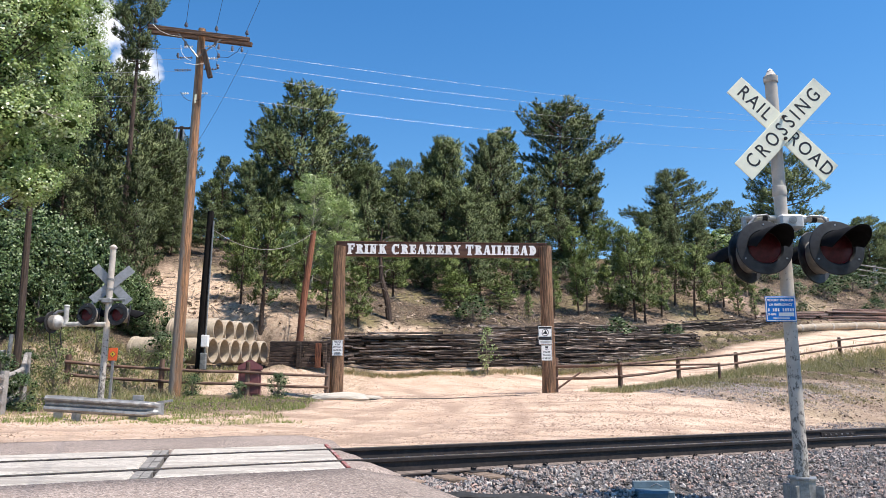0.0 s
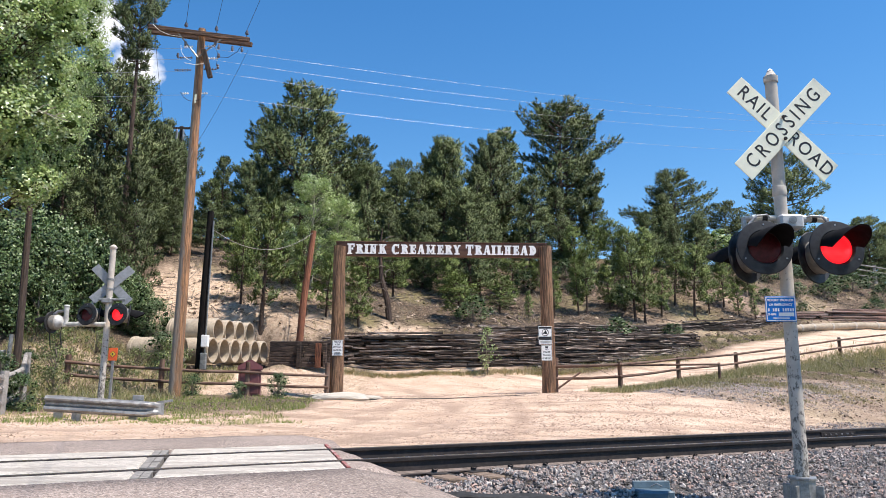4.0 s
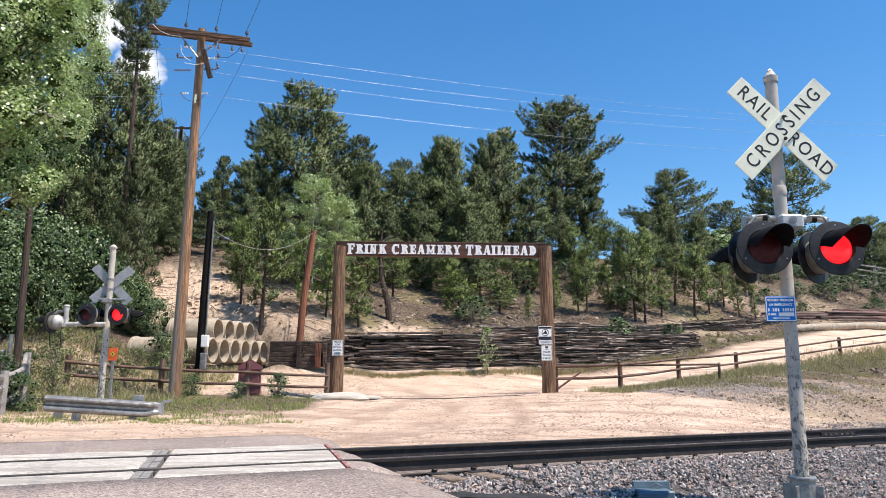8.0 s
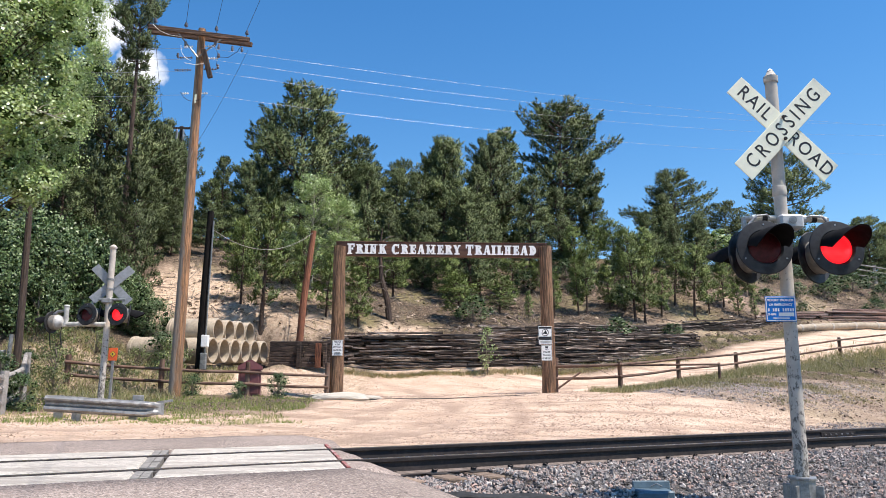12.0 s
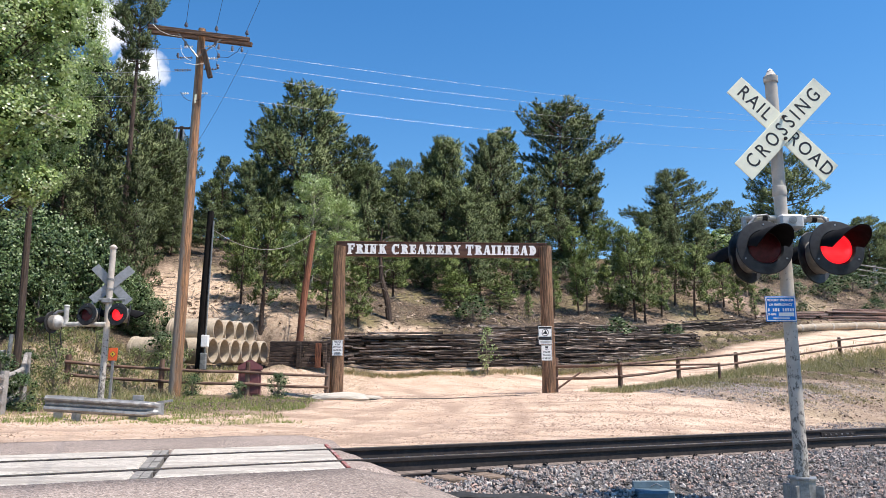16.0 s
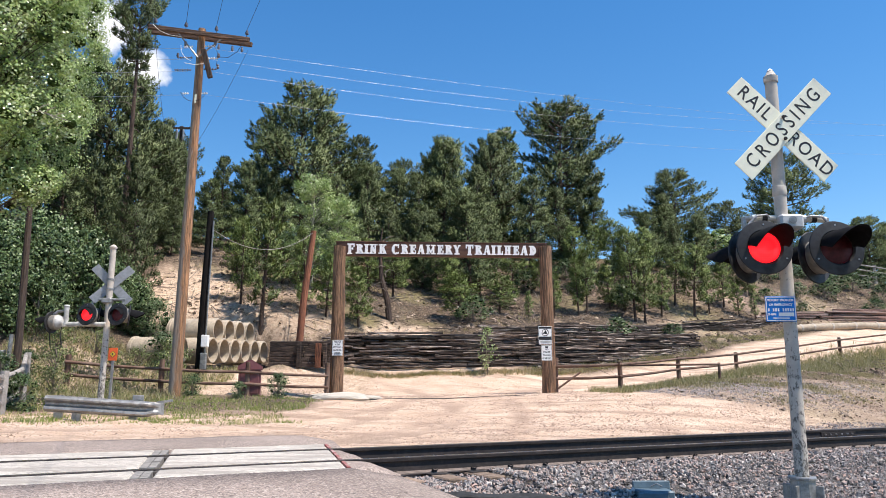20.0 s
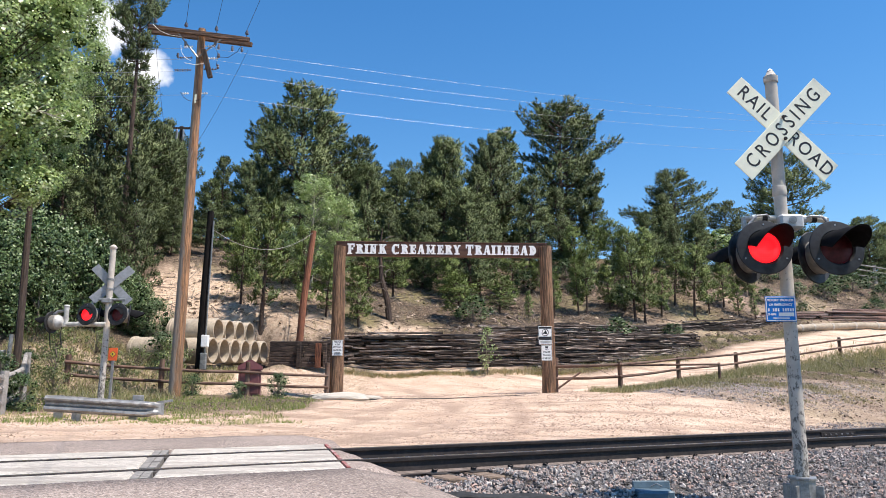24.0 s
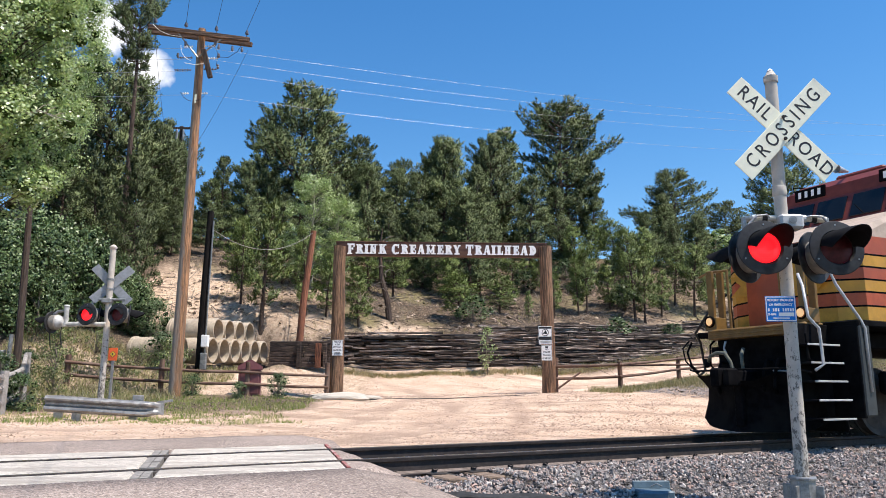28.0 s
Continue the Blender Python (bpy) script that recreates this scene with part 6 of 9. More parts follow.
def log_wall(name, label, path, base, height, course, seed, logs_len=(0.8, 2.6), wood=None):
    """Courses of weathered logs stacked along a path; every log is a piece of its own."""
    th = tagged(new(name), label, "retaining wall", kind="structure")
    rg = random.Random(seed)
    pts = [Vector((x, y, 0)) for x, y in path]
    lens = [0]
    for a, b in zip(pts, pts[1:]):
        lens.append(lens[-1] + (b - a).length)

    def at(u):
        u = min(max(u, 0), lens[-1])
        for i in range(len(pts) - 1):
            if u <= lens[i + 1] or i == len(pts) - 2:
                f = (u - lens[i]) / (lens[i + 1] - lens[i])
                return pts[i].lerp(pts[i + 1], f), base[i] + (base[i + 1] - base[i]) * f, height[i] + (height[i + 1] - height[i]) * f
    shared = []
    for k in range(7):
        sd = Solid()
        r = course * rg.uniform(0.36, 0.50)
        q = 6
        sd.tube([(-0.5 + i / q, 0.02 * rg.uniform(-1, 1), 0.02 * rg.uniform(-1, 1)) for i in range(q + 1)], [r * rg.uniform(0.85, 1.1) for _ in range(q + 1)], 8, True, 0.12, seed + k)
        if k % 3:                          # split timbers with flat, torn faces
            sd = Solid()
            hy, hz = course * rg.uniform(0.4, 0.8), course * rg.uniform(0.28, 0.43)
            for i in range(q + 1):
                for sy_, sz_ in ((-1, -1), (1, -1), (1, 1), (-1, 1)):
                    sd.v.append((-0.5 + i / q, sy_ * hy * rg.uniform(0.75, 1.15), sz_ * hz * rg.uniform(0.75, 1.12)))
            for i in range(q):
                for e in range(4):
                    sd.f.append((i * 4 + e, i * 4 + (e + 1) % 4, i * 4 + 4 + (e + 1) % 4, i * 4 + 4 + e))
            sd.f += [(3, 2, 1, 0), (q * 4, q * 4 + 1, q * 4 + 2, q * 4 + 3)]
            sd.k = [0] * len(sd.f)
        shared.append(sd.mesh("log", wood or log_wood))
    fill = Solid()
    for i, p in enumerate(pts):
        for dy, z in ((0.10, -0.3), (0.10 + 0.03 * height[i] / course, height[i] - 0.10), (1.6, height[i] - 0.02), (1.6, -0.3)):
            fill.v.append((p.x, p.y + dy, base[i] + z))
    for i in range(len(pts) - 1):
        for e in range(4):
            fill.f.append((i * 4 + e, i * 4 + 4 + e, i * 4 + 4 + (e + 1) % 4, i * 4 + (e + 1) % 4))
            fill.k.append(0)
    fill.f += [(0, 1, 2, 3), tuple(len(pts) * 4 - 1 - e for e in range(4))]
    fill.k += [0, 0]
    part("backfill", fill, gap_shade_soil, th, "earth packed behind the logs, darkened as shade in the gaps")
    c = 0
    while True:
        z = c * course
        u = -rg.uniform(0, 1.5)
        any_ = False
        while u < lens[-1]:
            ln = rg.uniform(*logs_len)
            mid, _, h = at(u + ln / 2)
            if z + course * 0.5 < h + rg.uniform(-0.08, 0.08):
                any_ = True
                a, _, _ = at(u)
                e, _, _ = at(u + ln)
                _, za, _ = at(u)
                _, ze, _ = at(u + ln)
                d = Vector((e.x - a.x, e.y - a.y, ze - za))
                m = Matrix.Translation(Vector((mid.x, mid.y, (za + ze) / 2 + z + course / 2)) + Vector((rg.uniform(-0.03, 0.03), 0.03 * c + rg.uniform(-0.12, 0.07), rg.uniform(-0.02, 0.02)))) @ d.to_track_quat("X", "Z").to_matrix().to_4x4() @ Matrix.Rotation(rg.choice((0, 180)) * math.pi / 180, 4, "X") @ Matrix.Rotation(rg.uniform(-0.02, 0.02), 4, "Y") @ Matrix.Diagonal((d.length * rg.uniform(0.97, 1.05), 1, 1, 1))
                ob = new("log", rg.choice(shared))
                ob.parent = th
                ob.matrix_basis = m
            u += ln
        c += 1
        if not any_ or c > 30:
            break
    return th


log_wall("retaining_wall_lower", "stacked weathered log retaining wall below the hillside", [(-4.4, 30.0), (-3.0, 30.0), (0.4, 30.0), (3.9, 31.0), (8.0, 33.2), (12.6, 36.4)], [1.62, 1.62, 1.64, 1.72, 1.92, 2.15], [1.42, 1.45, 1.45, 1.45, 1.42, 1.4], 0.105, 11)
log_wall("retaining_wall_upper", "second stacked log wall behind the first", [(2.0, 33.0), (6.0, 34.6), (11.0, 37.6), (16.0, 40.5), (19.5, 42.5)], [3.1, 3.25, 3.5, 4.0, 4.35], [0.5, 0.62, 0.62, 0.62, 0.5], 0.11, 23)
log_wall("retaining_wall_right", "long stacked log wall above the pale pipe", [(19.0, 43.2), (24.0, 44.2), (29.0, 45.2), (34.0, 46.0)], [4.4, 4.5, 4.6, 4.7], [1.0, 1.05, 1.1, 1.1], 0.16, 37, (3.5, 6.0), pale_log)
# dark tie blocks beside the gateway
dark_tie = mat("dark creosoted wall tie", (0.050, 0.034, 0.027), 0.85, 0.7, 7, 0.7, 25, second=(0.19, 0.14, 0.11), second_scale=3.0, second_amount=0.25, stretch=(0.5, 4, 4), rand=0.5, bdist=0.02)
red_tie = mat("reddish weathered tie post", (0.16, 0.062, 0.035), 0.85, 0.6, 7, 0.7, 25, second=(0.05, 0.03, 0.022), second_scale=3.0, second_amount=0.4, stretch=(4, 4, 0.5), bdist=0.02)
ties_wall = tagged(new("retaining_wall_ties"), "short wall of dark heavy ties behind the gateway", "retaining wall", kind="structure")
rg = random.Random(41)
for c in range(5):
    for x0, x1 in ((-6.80, -5.5 + rg.uniform(-0.3, 0.3)), (None, -4.25)):
        x0 = last + 0.012 if x0 is None else x0
        last = x1
        part("tie", Solid().box(((x0 + x1) / 2, 29.15 + 0.03 * c + rg.uniform(-0.03, 0.03), 1.62 + 0.1 + 0.205 * c), (x1 - x0, 0.2, 0.195), 0.018), dark_tie, ties_wall)
for x, w_, h in ((-5.62, 0.16, 1.0), (-4.86, 0.22, 0.95), (-4.60, 0.14, 0.95)):
    part("post", Solid().box((x, 28.98, 1.6 + h / 2), (w_, 0.16, h), 0.015), red_tie if w_ > 0.2 else dark_tie, ties_wall)

# dead branches lying by the wall, small teal cabinet and black tarp near the track
tar = thing("rubber_mat", "crumpled black rubber mat lying on ballast", "mat", Vector((0, 0, 0)))
sd = Solid()
for j in range(5):
    for i in range(13):
        s, n = 2.75 + i * 0.09 + 0.02 * j, 5.92 - 0.05 * i - 0.08 * j
        sd.v.append(tuple(tp(s, n, -0.20 + 0.05 * abs(math.sin(j * 1.7 + 0.3 * i)) + 0.02 * noise.noise((i * 0.6, j, 0)))))
for j in range(4):
    for i in range(12):
        a = j * 13 + i
        sd.f.append((a, a + 13, a + 14, a + 1))
        sd.k.append(0)
mat_ob = part("sheet", sd, rubber, tar, smooth=True)
so = mat_ob.modifiers.new("thick", "SOLIDIFY")
so.thickness = 0.02
teal = mat("teal painted steel", (0.10, 0.15, 0.18), 0.5, 0.15, 8, 0.1, second=(0.16, 0.22, 0.25))
cb = thing("track_cabinet", "small open blue-grey steel junction box on ballast", "junction box", Matrix.Translation(tp(5.49, 5.66, -0.49)) @ TRACK_TURN @ pose(0, 0, 0, 0, 0, -28))
part("body", Solid().box((0, 0, 0.10), (0.34, 0.24, 0.24), 0.012), teal, cb)
part("lid", Solid().box((0.02, 0.13, 0.20), (0.38, 0.03, 0.22), 0.01, pose(0, 0, 0, -8)), teal, cb, "raised lid")
part("flange", Solid().box((-0.05, -0.14, 0.16), (0.30, 0.03, 0.10), 0.008), teal, cb)
part("handle", Solid().tube([(0.0, 0.10, 0.24), (0.05, 0.07, 0.27), (0.11, 0.10, 0.24)], 0.008, 6), galv, cb)

# thin dark line across the dirt at the gateway
cable = []
for i in range(25):
    f = i / 24
    x, y = -2.0 + 4.4 * f, 20.9 + 0.9 * f + 0.08 * math.sin(9 * f)
    cable.append(on_ground(x, y, 0.012))
tagged(part("ground_cable", Solid().tube(cable, 0.010, 6), rubber), "thin dark line across the dirt road", "cable")

# ---- locomotive: local x runs back along the track, y across, z up; origin at the pilot, rail level ----
loco_orange = mat("orange locomotive paint", (0.42, 0.075, 0.022), 0.45, 0.12, 4, 0.04, 30, second=(0.30, 0.065, 0.03), second_scale=1.1, second_amount=0.4, spec=0.5)
loco_yellow = mat("yellow locomotive paint", (0.56, 0.28, 0.03), 0.45, 0.12, 5, 0.04, 30, second=(0.50, 0.25, 0.04), second_scale=1.4)
loco_black = mat("sooty black locomotive paint", (0.006, 0.006, 0.007), 0.95, 0.4, 6, 0.1, 30, second=(0.014, 0.013, 0.012), second_scale=1.5, spec=0.05)
grey_plate = mat("grey sill paint", (0.045, 0.05, 0.05), 0.6, 0.15, 6, 0.05)
loco_dark = mat("dark red-brown locomotive roof paint", (0.17, 0.032, 0.020), 0.5, 0.15, 5, 0.04)
loco_beige = mat("beige anti-glare nose top", (0.42, 0.33, 0.26), 0.7, 0.12, 5, 0.05)
hose_rubber = mat("dusty grey-green hose", (0.11, 0.115, 0.09), 0.8, 0.25, 10, 0.1)
grey_rail = mat("silver handrail paint", (0.45, 0.45, 0.44), 0.5, 0.12, 8, 0, metal=0.2)
gold_rail = mat("yellow handrail paint", (0.19, 0.105, 0.028), 0.5, 0.15, 8, 0)
cab_glass = mat("dark cab glass", (0.008, 0.010, 0.012), 0.1, 0.1, 4, 0, spec=0.35)
lamp_warm = glow_mat("lit ditch light", (1.0, 0.60, 0.28), 0.45)
wheel_steel = mat("dirty wheel steel", (0.045, 0.038, 0.034), 0.7, 0.3, 8, 0.1, metal=0.2)


def locomotive():
    lo = thing("locomotive", "orange, black and yellow diesel locomotive with dark plow", "locomotive", Vector((0, 0, 0)))
    # pilot plow: two curved wings swept back from the middle
    for sy in (-1, 1):
        sd = Solid()
        prof = [(0.02, 0.07, 0.86), (0.08, 0.18, 0.99), (0.13, 0.34, 1.0), (0.15, 0.54, 0.95), (0.10, 0.74, 0.89), (0.02, 0.88, 0.95), (-0.05, 0.95, 0.99)]
        ys = [0.0, 0.25, 0.5, 0.72, 0.88, 1.0]
        half = 1.10 if sy > 0 else 1.16
        for back in (0.0, 0.03):
            for j, y in enumerate(ys):
                for x, z, edge in prof:
                    wide = half * y * (1 + (edge - 1) * y ** 3)
                    sd.v.append((x + 0.42 * y + back, sy * wide, z - (0.10 if z > 0.8 and y < 0.4 else 0.0) + (0.07 * y * y if z < 0.2 else 0.0)))
        k, m = len(prof), len(ys)
        o = k * m
        for i in range(m - 1):
            for j in range(k - 1):
                q = i * k + j
                sd.f += [(q, q + 1, q + k + 1, q + k), (o + q, o + q + k, o + q + k + 1, o + q + 1)]
            for j in (0, k - 1):
                q = i * k + j
                sd.f.append((q, q + k, o + q + k, o + q))
        for i in (0, m - 1):
            for j in range(k - 1):
                q = i * k + j
                sd.f.append((q, o + q, o + q + 1, q + 1))
        sd.k = [0] * len(sd.f)
        auto_smooth(part("plow_wing", sd, loco_black, lo, "scuffed black curved plow wing"))
        for y in (0.4, 0.9):
            part("plow_brace", Solid().box((0.80, sy * y, 0.55), (0.46, 0.04, 0.5), 0.01), loco_black, lo)
    part("plow_nose", Solid().box((0.10, 0, 0.5), (0.10, 0.16, 0.7), 0.02), loco_black, lo)
    part("pilot", Solid().box((0.66, -0.1, 1.20), (0.12, 1.8, 0.85), 0.02), loco_black, lo)
    part("lower_step", Solid().tube([(0.30, -0.85, 0.98), (0.28, -0.5, 1.0)], 0.012, 6), grey_rail, lo)
    part("pilot_plate", Solid().box((0.95, 0.0, 0.55), (0.08, 2.4, 0.9), 0.02), loco_black, lo, "black pilot backing plate")
    for y in (-0.8, 0.8):
        part("mu_receptacle", Solid().box((0.56, y, 1.36), (0.10, 0.14, 0.14), 0.02), loco_black, lo)
    part("cut_lever", Solid().tube([(0.40, 1.05, 1.0), (0.30, 1.12, 1.12), (0.28, 1.18, 1.35), (0.38, 1.16, 1.52)], 0.02, 6), loco_black, lo)
    part("cut_lever", Solid().tube([(0.40, 1.05, 0.95), (0.25, 1.2, 1.2), (0.28, 1.28, 1.42), (0.36, 1.2, 1.55)], 0.014, 6), loco_black, lo)
    # coupler
    part("coupler", Solid().box((0.1, 0, 0.90), (0.7, 0.22, 0.24), 0.03).box((-0.26, 0.08, 0.90), (0.24, 0.16, 0.30), 0.03).box((-0.24, -0.14, 0.90), (0.28, 0.10, 0.28), 0.03), loco_black, lo, "sooty steel knuckle coupler")
    hose = [(0.30, 0.76, 1.17), (0.26, 0.67, 1.26), (0.22, 0.51, 1.31), (0.20, 0.32, 1.30), (0.20, 0.22, 1.16), (0.20, 0.16, 1.00), (0.20, 0.07, 0.95), (0.20, -0.02, 1.04), (0.22, 0.01, 1.26), (0.32, 0.05, 1.36)]
    part("air_hose", Solid().tube(hose, 0.030, 9), hose_rubber, lo, "dusty grey-green looped brake hose", smooth=True)
    for y in (-0.62, -0.42, 0.45):
        part("air_hose", Solid().tube([(0.38, y, 1.15), (0.26, y, 1.16), (0.20, y + 0.02, 0.98), (0.20, y + 0.05, 0.74), (0.28, y + 0.09, 0.66), (0.32, y + 0.12, 0.8)], 0.026, 8), loco_black, lo)
    part("glad_hand", Solid().tube([(0.30, 0.80, 1.22), (0.28, 0.76, 1.10)], 0.045, 8), loco_black, lo)
    part("pipe", Solid().tube([(0.36, 0.42, 1.50), (0.33, 0.44, 1.38), (0.34, 0.40, 1.30)], 0.018, 6), grey_rail, lo)
    part("uncoupling_lever", Solid().tube([(-0.02, -1.35, 0.95), (-0.06, -1.1, 1.02), (-0.08, 0, 1.02), (0.1, 0.9, 1.02), (0.3, 1.15, 1.05)], 0.016, 6), loco_black, lo)
    # anticlimber and front platform
    part("anticlimber", Solid().box((0.62, -0.10, 1.63), (0.46, 1.84, 0.17), 0.02), gold_rail, lo, "yellow front platform edge")
    for z in (1.56, 1.62, 1.68):
        part("ledge", Solid().box((0.385, -0.10, z), (0.03, 1.76, 0.016), 0.004), gold_rail, lo)
    part("underframe", Solid().box((11.3, 0, 1.48), (20.8, 2.1, 0.26), 0.03), loco_black, lo)
    part("deck", Solid().box((11.6, 0, 1.68), (21.4, 3.05, 0.10), 0.02), loco_black, lo)
    for y in (-1.535, 1.535):
        part("sill_stripe", Solid().box((12.4, y, 1.64), (18.6, 0.012, 0.16)), grey_plate, lo)
    # front step wells with treads
    for sy in (-1, 1):
        back = 0.95 if sy > 0 else 0.0
        fore = -0.16 if sy < 0 else 0.0
        part("step_well", Solid().box((0.92 + back, sy * 1.24, 0.98), (0.05, 0.52, 1.35), 0.01).box((0.52 + back, sy * 1.02, 1.0), (0.80, 0.04, 1.36), 0.01), loco_black, lo)
        part("side_plate", Solid().box((1.05 + back, sy * 1.50, 1.02), (0.26, 0.04, 1.38), 0.02), grey_plate, lo, "grey step side plate")
        for j in range(5):
            z = 0.30 + 0.262 * j
            tr = part("tread", Solid().box((0.50 + back + fore, sy * (1.30 - 0.035 * j), z), (0.74, 0.34, 0.03), 0.006), loco_black, lo)
            part("tread_edge", Solid().box((0.50 + back + fore, sy * (1.475 - 0.035 * j), z + 0.002), (0.74, 0.016, 0.028), 0.004), grey_rail if sy < 0 else wheel_steel, tr, "worn tread edge")
        # handrails
        part("handrail", Solid().tube([(-0.08 + back, sy * 1.46, 0.98), (0.08 + back, sy * 1.48, 1.06), (0.02 + back, sy * 1.50, 1.56), (-0.14 + back, sy * 1.46, 1.72), (0.10 + back, sy * 1.25, 2.20), (0.30 + back, sy * 1.05, 2.42)], 0.022, 10), grey_rail if sy < 0 else wheel_steel, lo, "silver step handrail" if sy < 0 else "dark step handrail", smooth=True)
        part("handrail", Solid().tube([(1.06 + back, sy * 1.53, 0.68), (1.03 + back, sy * 1.54, 1.60), (0.98 + back, sy * 1.52, 1.72), (0.72 + back, sy * 1.36, 2.26), (0.70 + back, sy * 1.30, 2.45), (1.1 + back, sy * 1.28, 2.75)], 0.022, 10), grey_rail if sy < 0 else wheel_steel, lo, "silver step handrail" if sy < 0 else "dark step handrail", smooth=True)
        part("grab_loop", Solid().tube([(0.12 + back, sy * 1.22, 1.62), (0.02 + back, sy * 1.28, 1.50), (0.02 + back, sy * 1.30, 1.15), (0.10 + back, sy * 1.30, 1.08)], 0.018, 8), loco_black, lo)
        for x in (0.55, 0.80):
            part("platform_post", Solid().box((x, 0.82 if sy > 0 else -0.92, 2.22), (0.07, 0.12, 1.05), 0.01), gold_rail, lo)
        part("platform_chain_post", Solid().tube([(0.62, sy * 0.50, 1.70), (0.60, sy * 0.50, 2.72)], 0.022, 8), gold_rail, lo)
        part("platform_rail", Solid().tube([(0.62, sy * 0.50, 2.72), (0.62, sy * 0.92, 2.74), (0.72, sy * 1.2, 2.70)], 0.022, 8), gold_rail, lo)
        # ditch lights
        dl = part("ditch_light", Solid().lathe([(0.0, 0.14), (0.08, 0.12), (0.1, 0.02), (0.1, 0.0), (0.085, -0.01)], pose(0.46, (0.82 if sy > 0 else -0.92), 1.86, 0, 90, 0), 20), loco_black, lo)
        part("reflector", Solid().lathe([(0.066, 0.0), (0.04, 0.010), (0.0, 0.013)], pose(0.455, (0.82 if sy > 0 else -0.92), 1.86, 0, -90, 0), 18), lamp_warm, dl, "glowing warm ditch light")
        part("ditch_light_bracket", Solid().box((0.62, 0.82 if sy > 0 else -0.92, 1.82), (0.26, 0.24, 0.22), 0.01), gold_rail, lo)
    # nose: wide safety-cab nose, banded
    bands = [(1.76, 1.98, 2), (1.98, 2.01, 1), (2.01, 2.20, 0), (2.20, 2.23, 1), (2.23, 2.40, 2), (2.40, 2.43, 1), (2.43, 2.60, 0), (2.60, 2.63, 1), (2.63, 2.80, 2), (2.80, 2.83, 1), (2.83, 3.12, 0)]

    def ring(z):
        t = max(0.0, (z - 2.85) / 0.75)
        return [(1.22 + 0.16 * t, -0.60), (1.34 + 0.16 * t, -0.95), (1.62 + 0.1 * t, -1.26), (3.2, -1.40), (3.2, 1.40), (1.62 + 0.1 * t, 1.26), (1.34 + 0.16 * t, 0.95), (1.22 + 0.16 * t, 0.60)]
    nose = None
    for z0, z1, mm in bands:
        a, b = ring(z0), ring(z1)
        n = len(a)
        sd = Solid().add([(x, y, z0) for x, y in a] + [(x, y, z1) for x, y in b], [(i, n + i, n + (i + 1) % n, (i + 1) % n) for i in range(n)])
        ob = part("nose_band", sd, (loco_orange, loco_black, loco_yellow)[mm], lo, ("orange nose band", "black pinstripe", "yellow nose band")[mm])
        nose = nose or ob
    tp_ = Solid()
    a = ring(3.12)
    up = [(x + 0.12, y * 0.95) for x, y in a]
    n = len(a)
    tp_.add([(x, y, 3.12) for x, y in a] + [(x, y, 3.16 + 0.34 * max(0, x - 1.4)) for x, y in up], [(i, n + i, n + (i + 1) % n, (i + 1) % n) for i in range(n)] + [tuple(range(2 * n - 1, n - 1, -1))])
    part("nose_top", tp_, loco_beige, lo, "beige anti-glare nose top")
    nd = part("nose_door", Solid().box((1.215, 0.28, 2.55), (0.03, 0.66, 1.55), 0.02), loco_orange, lo)
    part("door_window", Solid().box((1.197, 0.28, 3.05), (0.012, 0.36, 0.36), 0.006), cab_glass, nd)
    part("headlight", Solid().box((1.26, -0.38, 3.00), (0.05, 0.36, 0.2), 0.02), loco_black, lo)
    emblem = Solid().prism([(-0.95, -0.16), (-0.2, -0.22), (0.75, -0.2), (0.95, 0.0), (0.7, 0.2), (-0.3, 0.16), (-0.95, 0.2), (-0.72, 0.02)], 0.006, pose(1.207, -0.0, 2.50, 90, 0, -90) @ pose(0, 0, 0, 0, 0, 0))
    part("emblem", emblem, loco_yellow, nose, "plain yellow emblem shape")
    # cab
    cab = Solid()
    prof = [(3.02, 1.76), (3.02, 3.62), (3.32, 4.22), (3.35, 4.45), (3.55, 4.60), (5.65, 4.60), (5.75, 4.45), (5.75, 1.76)]
    w = [(1.52, 1.52, 1.45, 1.38, 1.15, 1.15, 1.38, 1.52)][0]
    m_ = len(prof)
    cab.v = [(x, -w[i], z) for i, (x, z) in enumerate(prof)] + [(x, w[i], z) for i, (x, z) in enumerate(prof)]
    cab.f = [tuple(range(m_)), tuple(reversed(range(m_, 2 * m_)))] + [(i, m_ + i, m_ + (i + 1) % m_, (i + 1) % m_) for i in range(m_)]
    cab.k = [0] * len(cab.f)
    for i in (2, 3, 4, 5):
        cab.k[2 + i] = 1
    cab.k[3] = 1
    body = part("cab", cab, [loco_orange, loco_dark], lo, "orange cab with a dark red-brown brow and roof", at=Matrix.Translation((0.28, 0, 0.16)))
    sl = math.degrees(math.atan2(0.30, 0.60))
    for y0, y1 in ((-1.32, -0.74), (-0.66, -0.06), (0.06, 0.66), (0.74, 1.32)):
        part("windshield", Solid().box((0, 0, 0), (0.03, y1 - y0, 0.52), 0.01, pose(3.165, (y0 + y1) / 2, 3.93, 0, sl, 0)), cab_glass, body)
        part("wiper", Solid().tube([(3.04, (y0 + y1) / 2, 3.70), (3.10, (y0 + y1) / 2 + 0.2, 3.92)], 0.010, 6), loco_black, body)
    for sy in (-1, 1):
        for x0, x1 in ((3.3, 3.95), (4.05, 4.75)):
            part("side_window", Solid().box(((x0 + x1) / 2, sy * 1.495, 3.85), (x1 - x0, 0.03, 0.55), 0.01), cab_glass, body)
        nb = part("number_board", Solid().box((0, 0, 0), (0.04, 0.66, 0.24), 0.01, pose(3.34, sy * 0.86, 4.40, 0, 6, 0)), loco_black, body, "dark number board")
        bb = Solid()
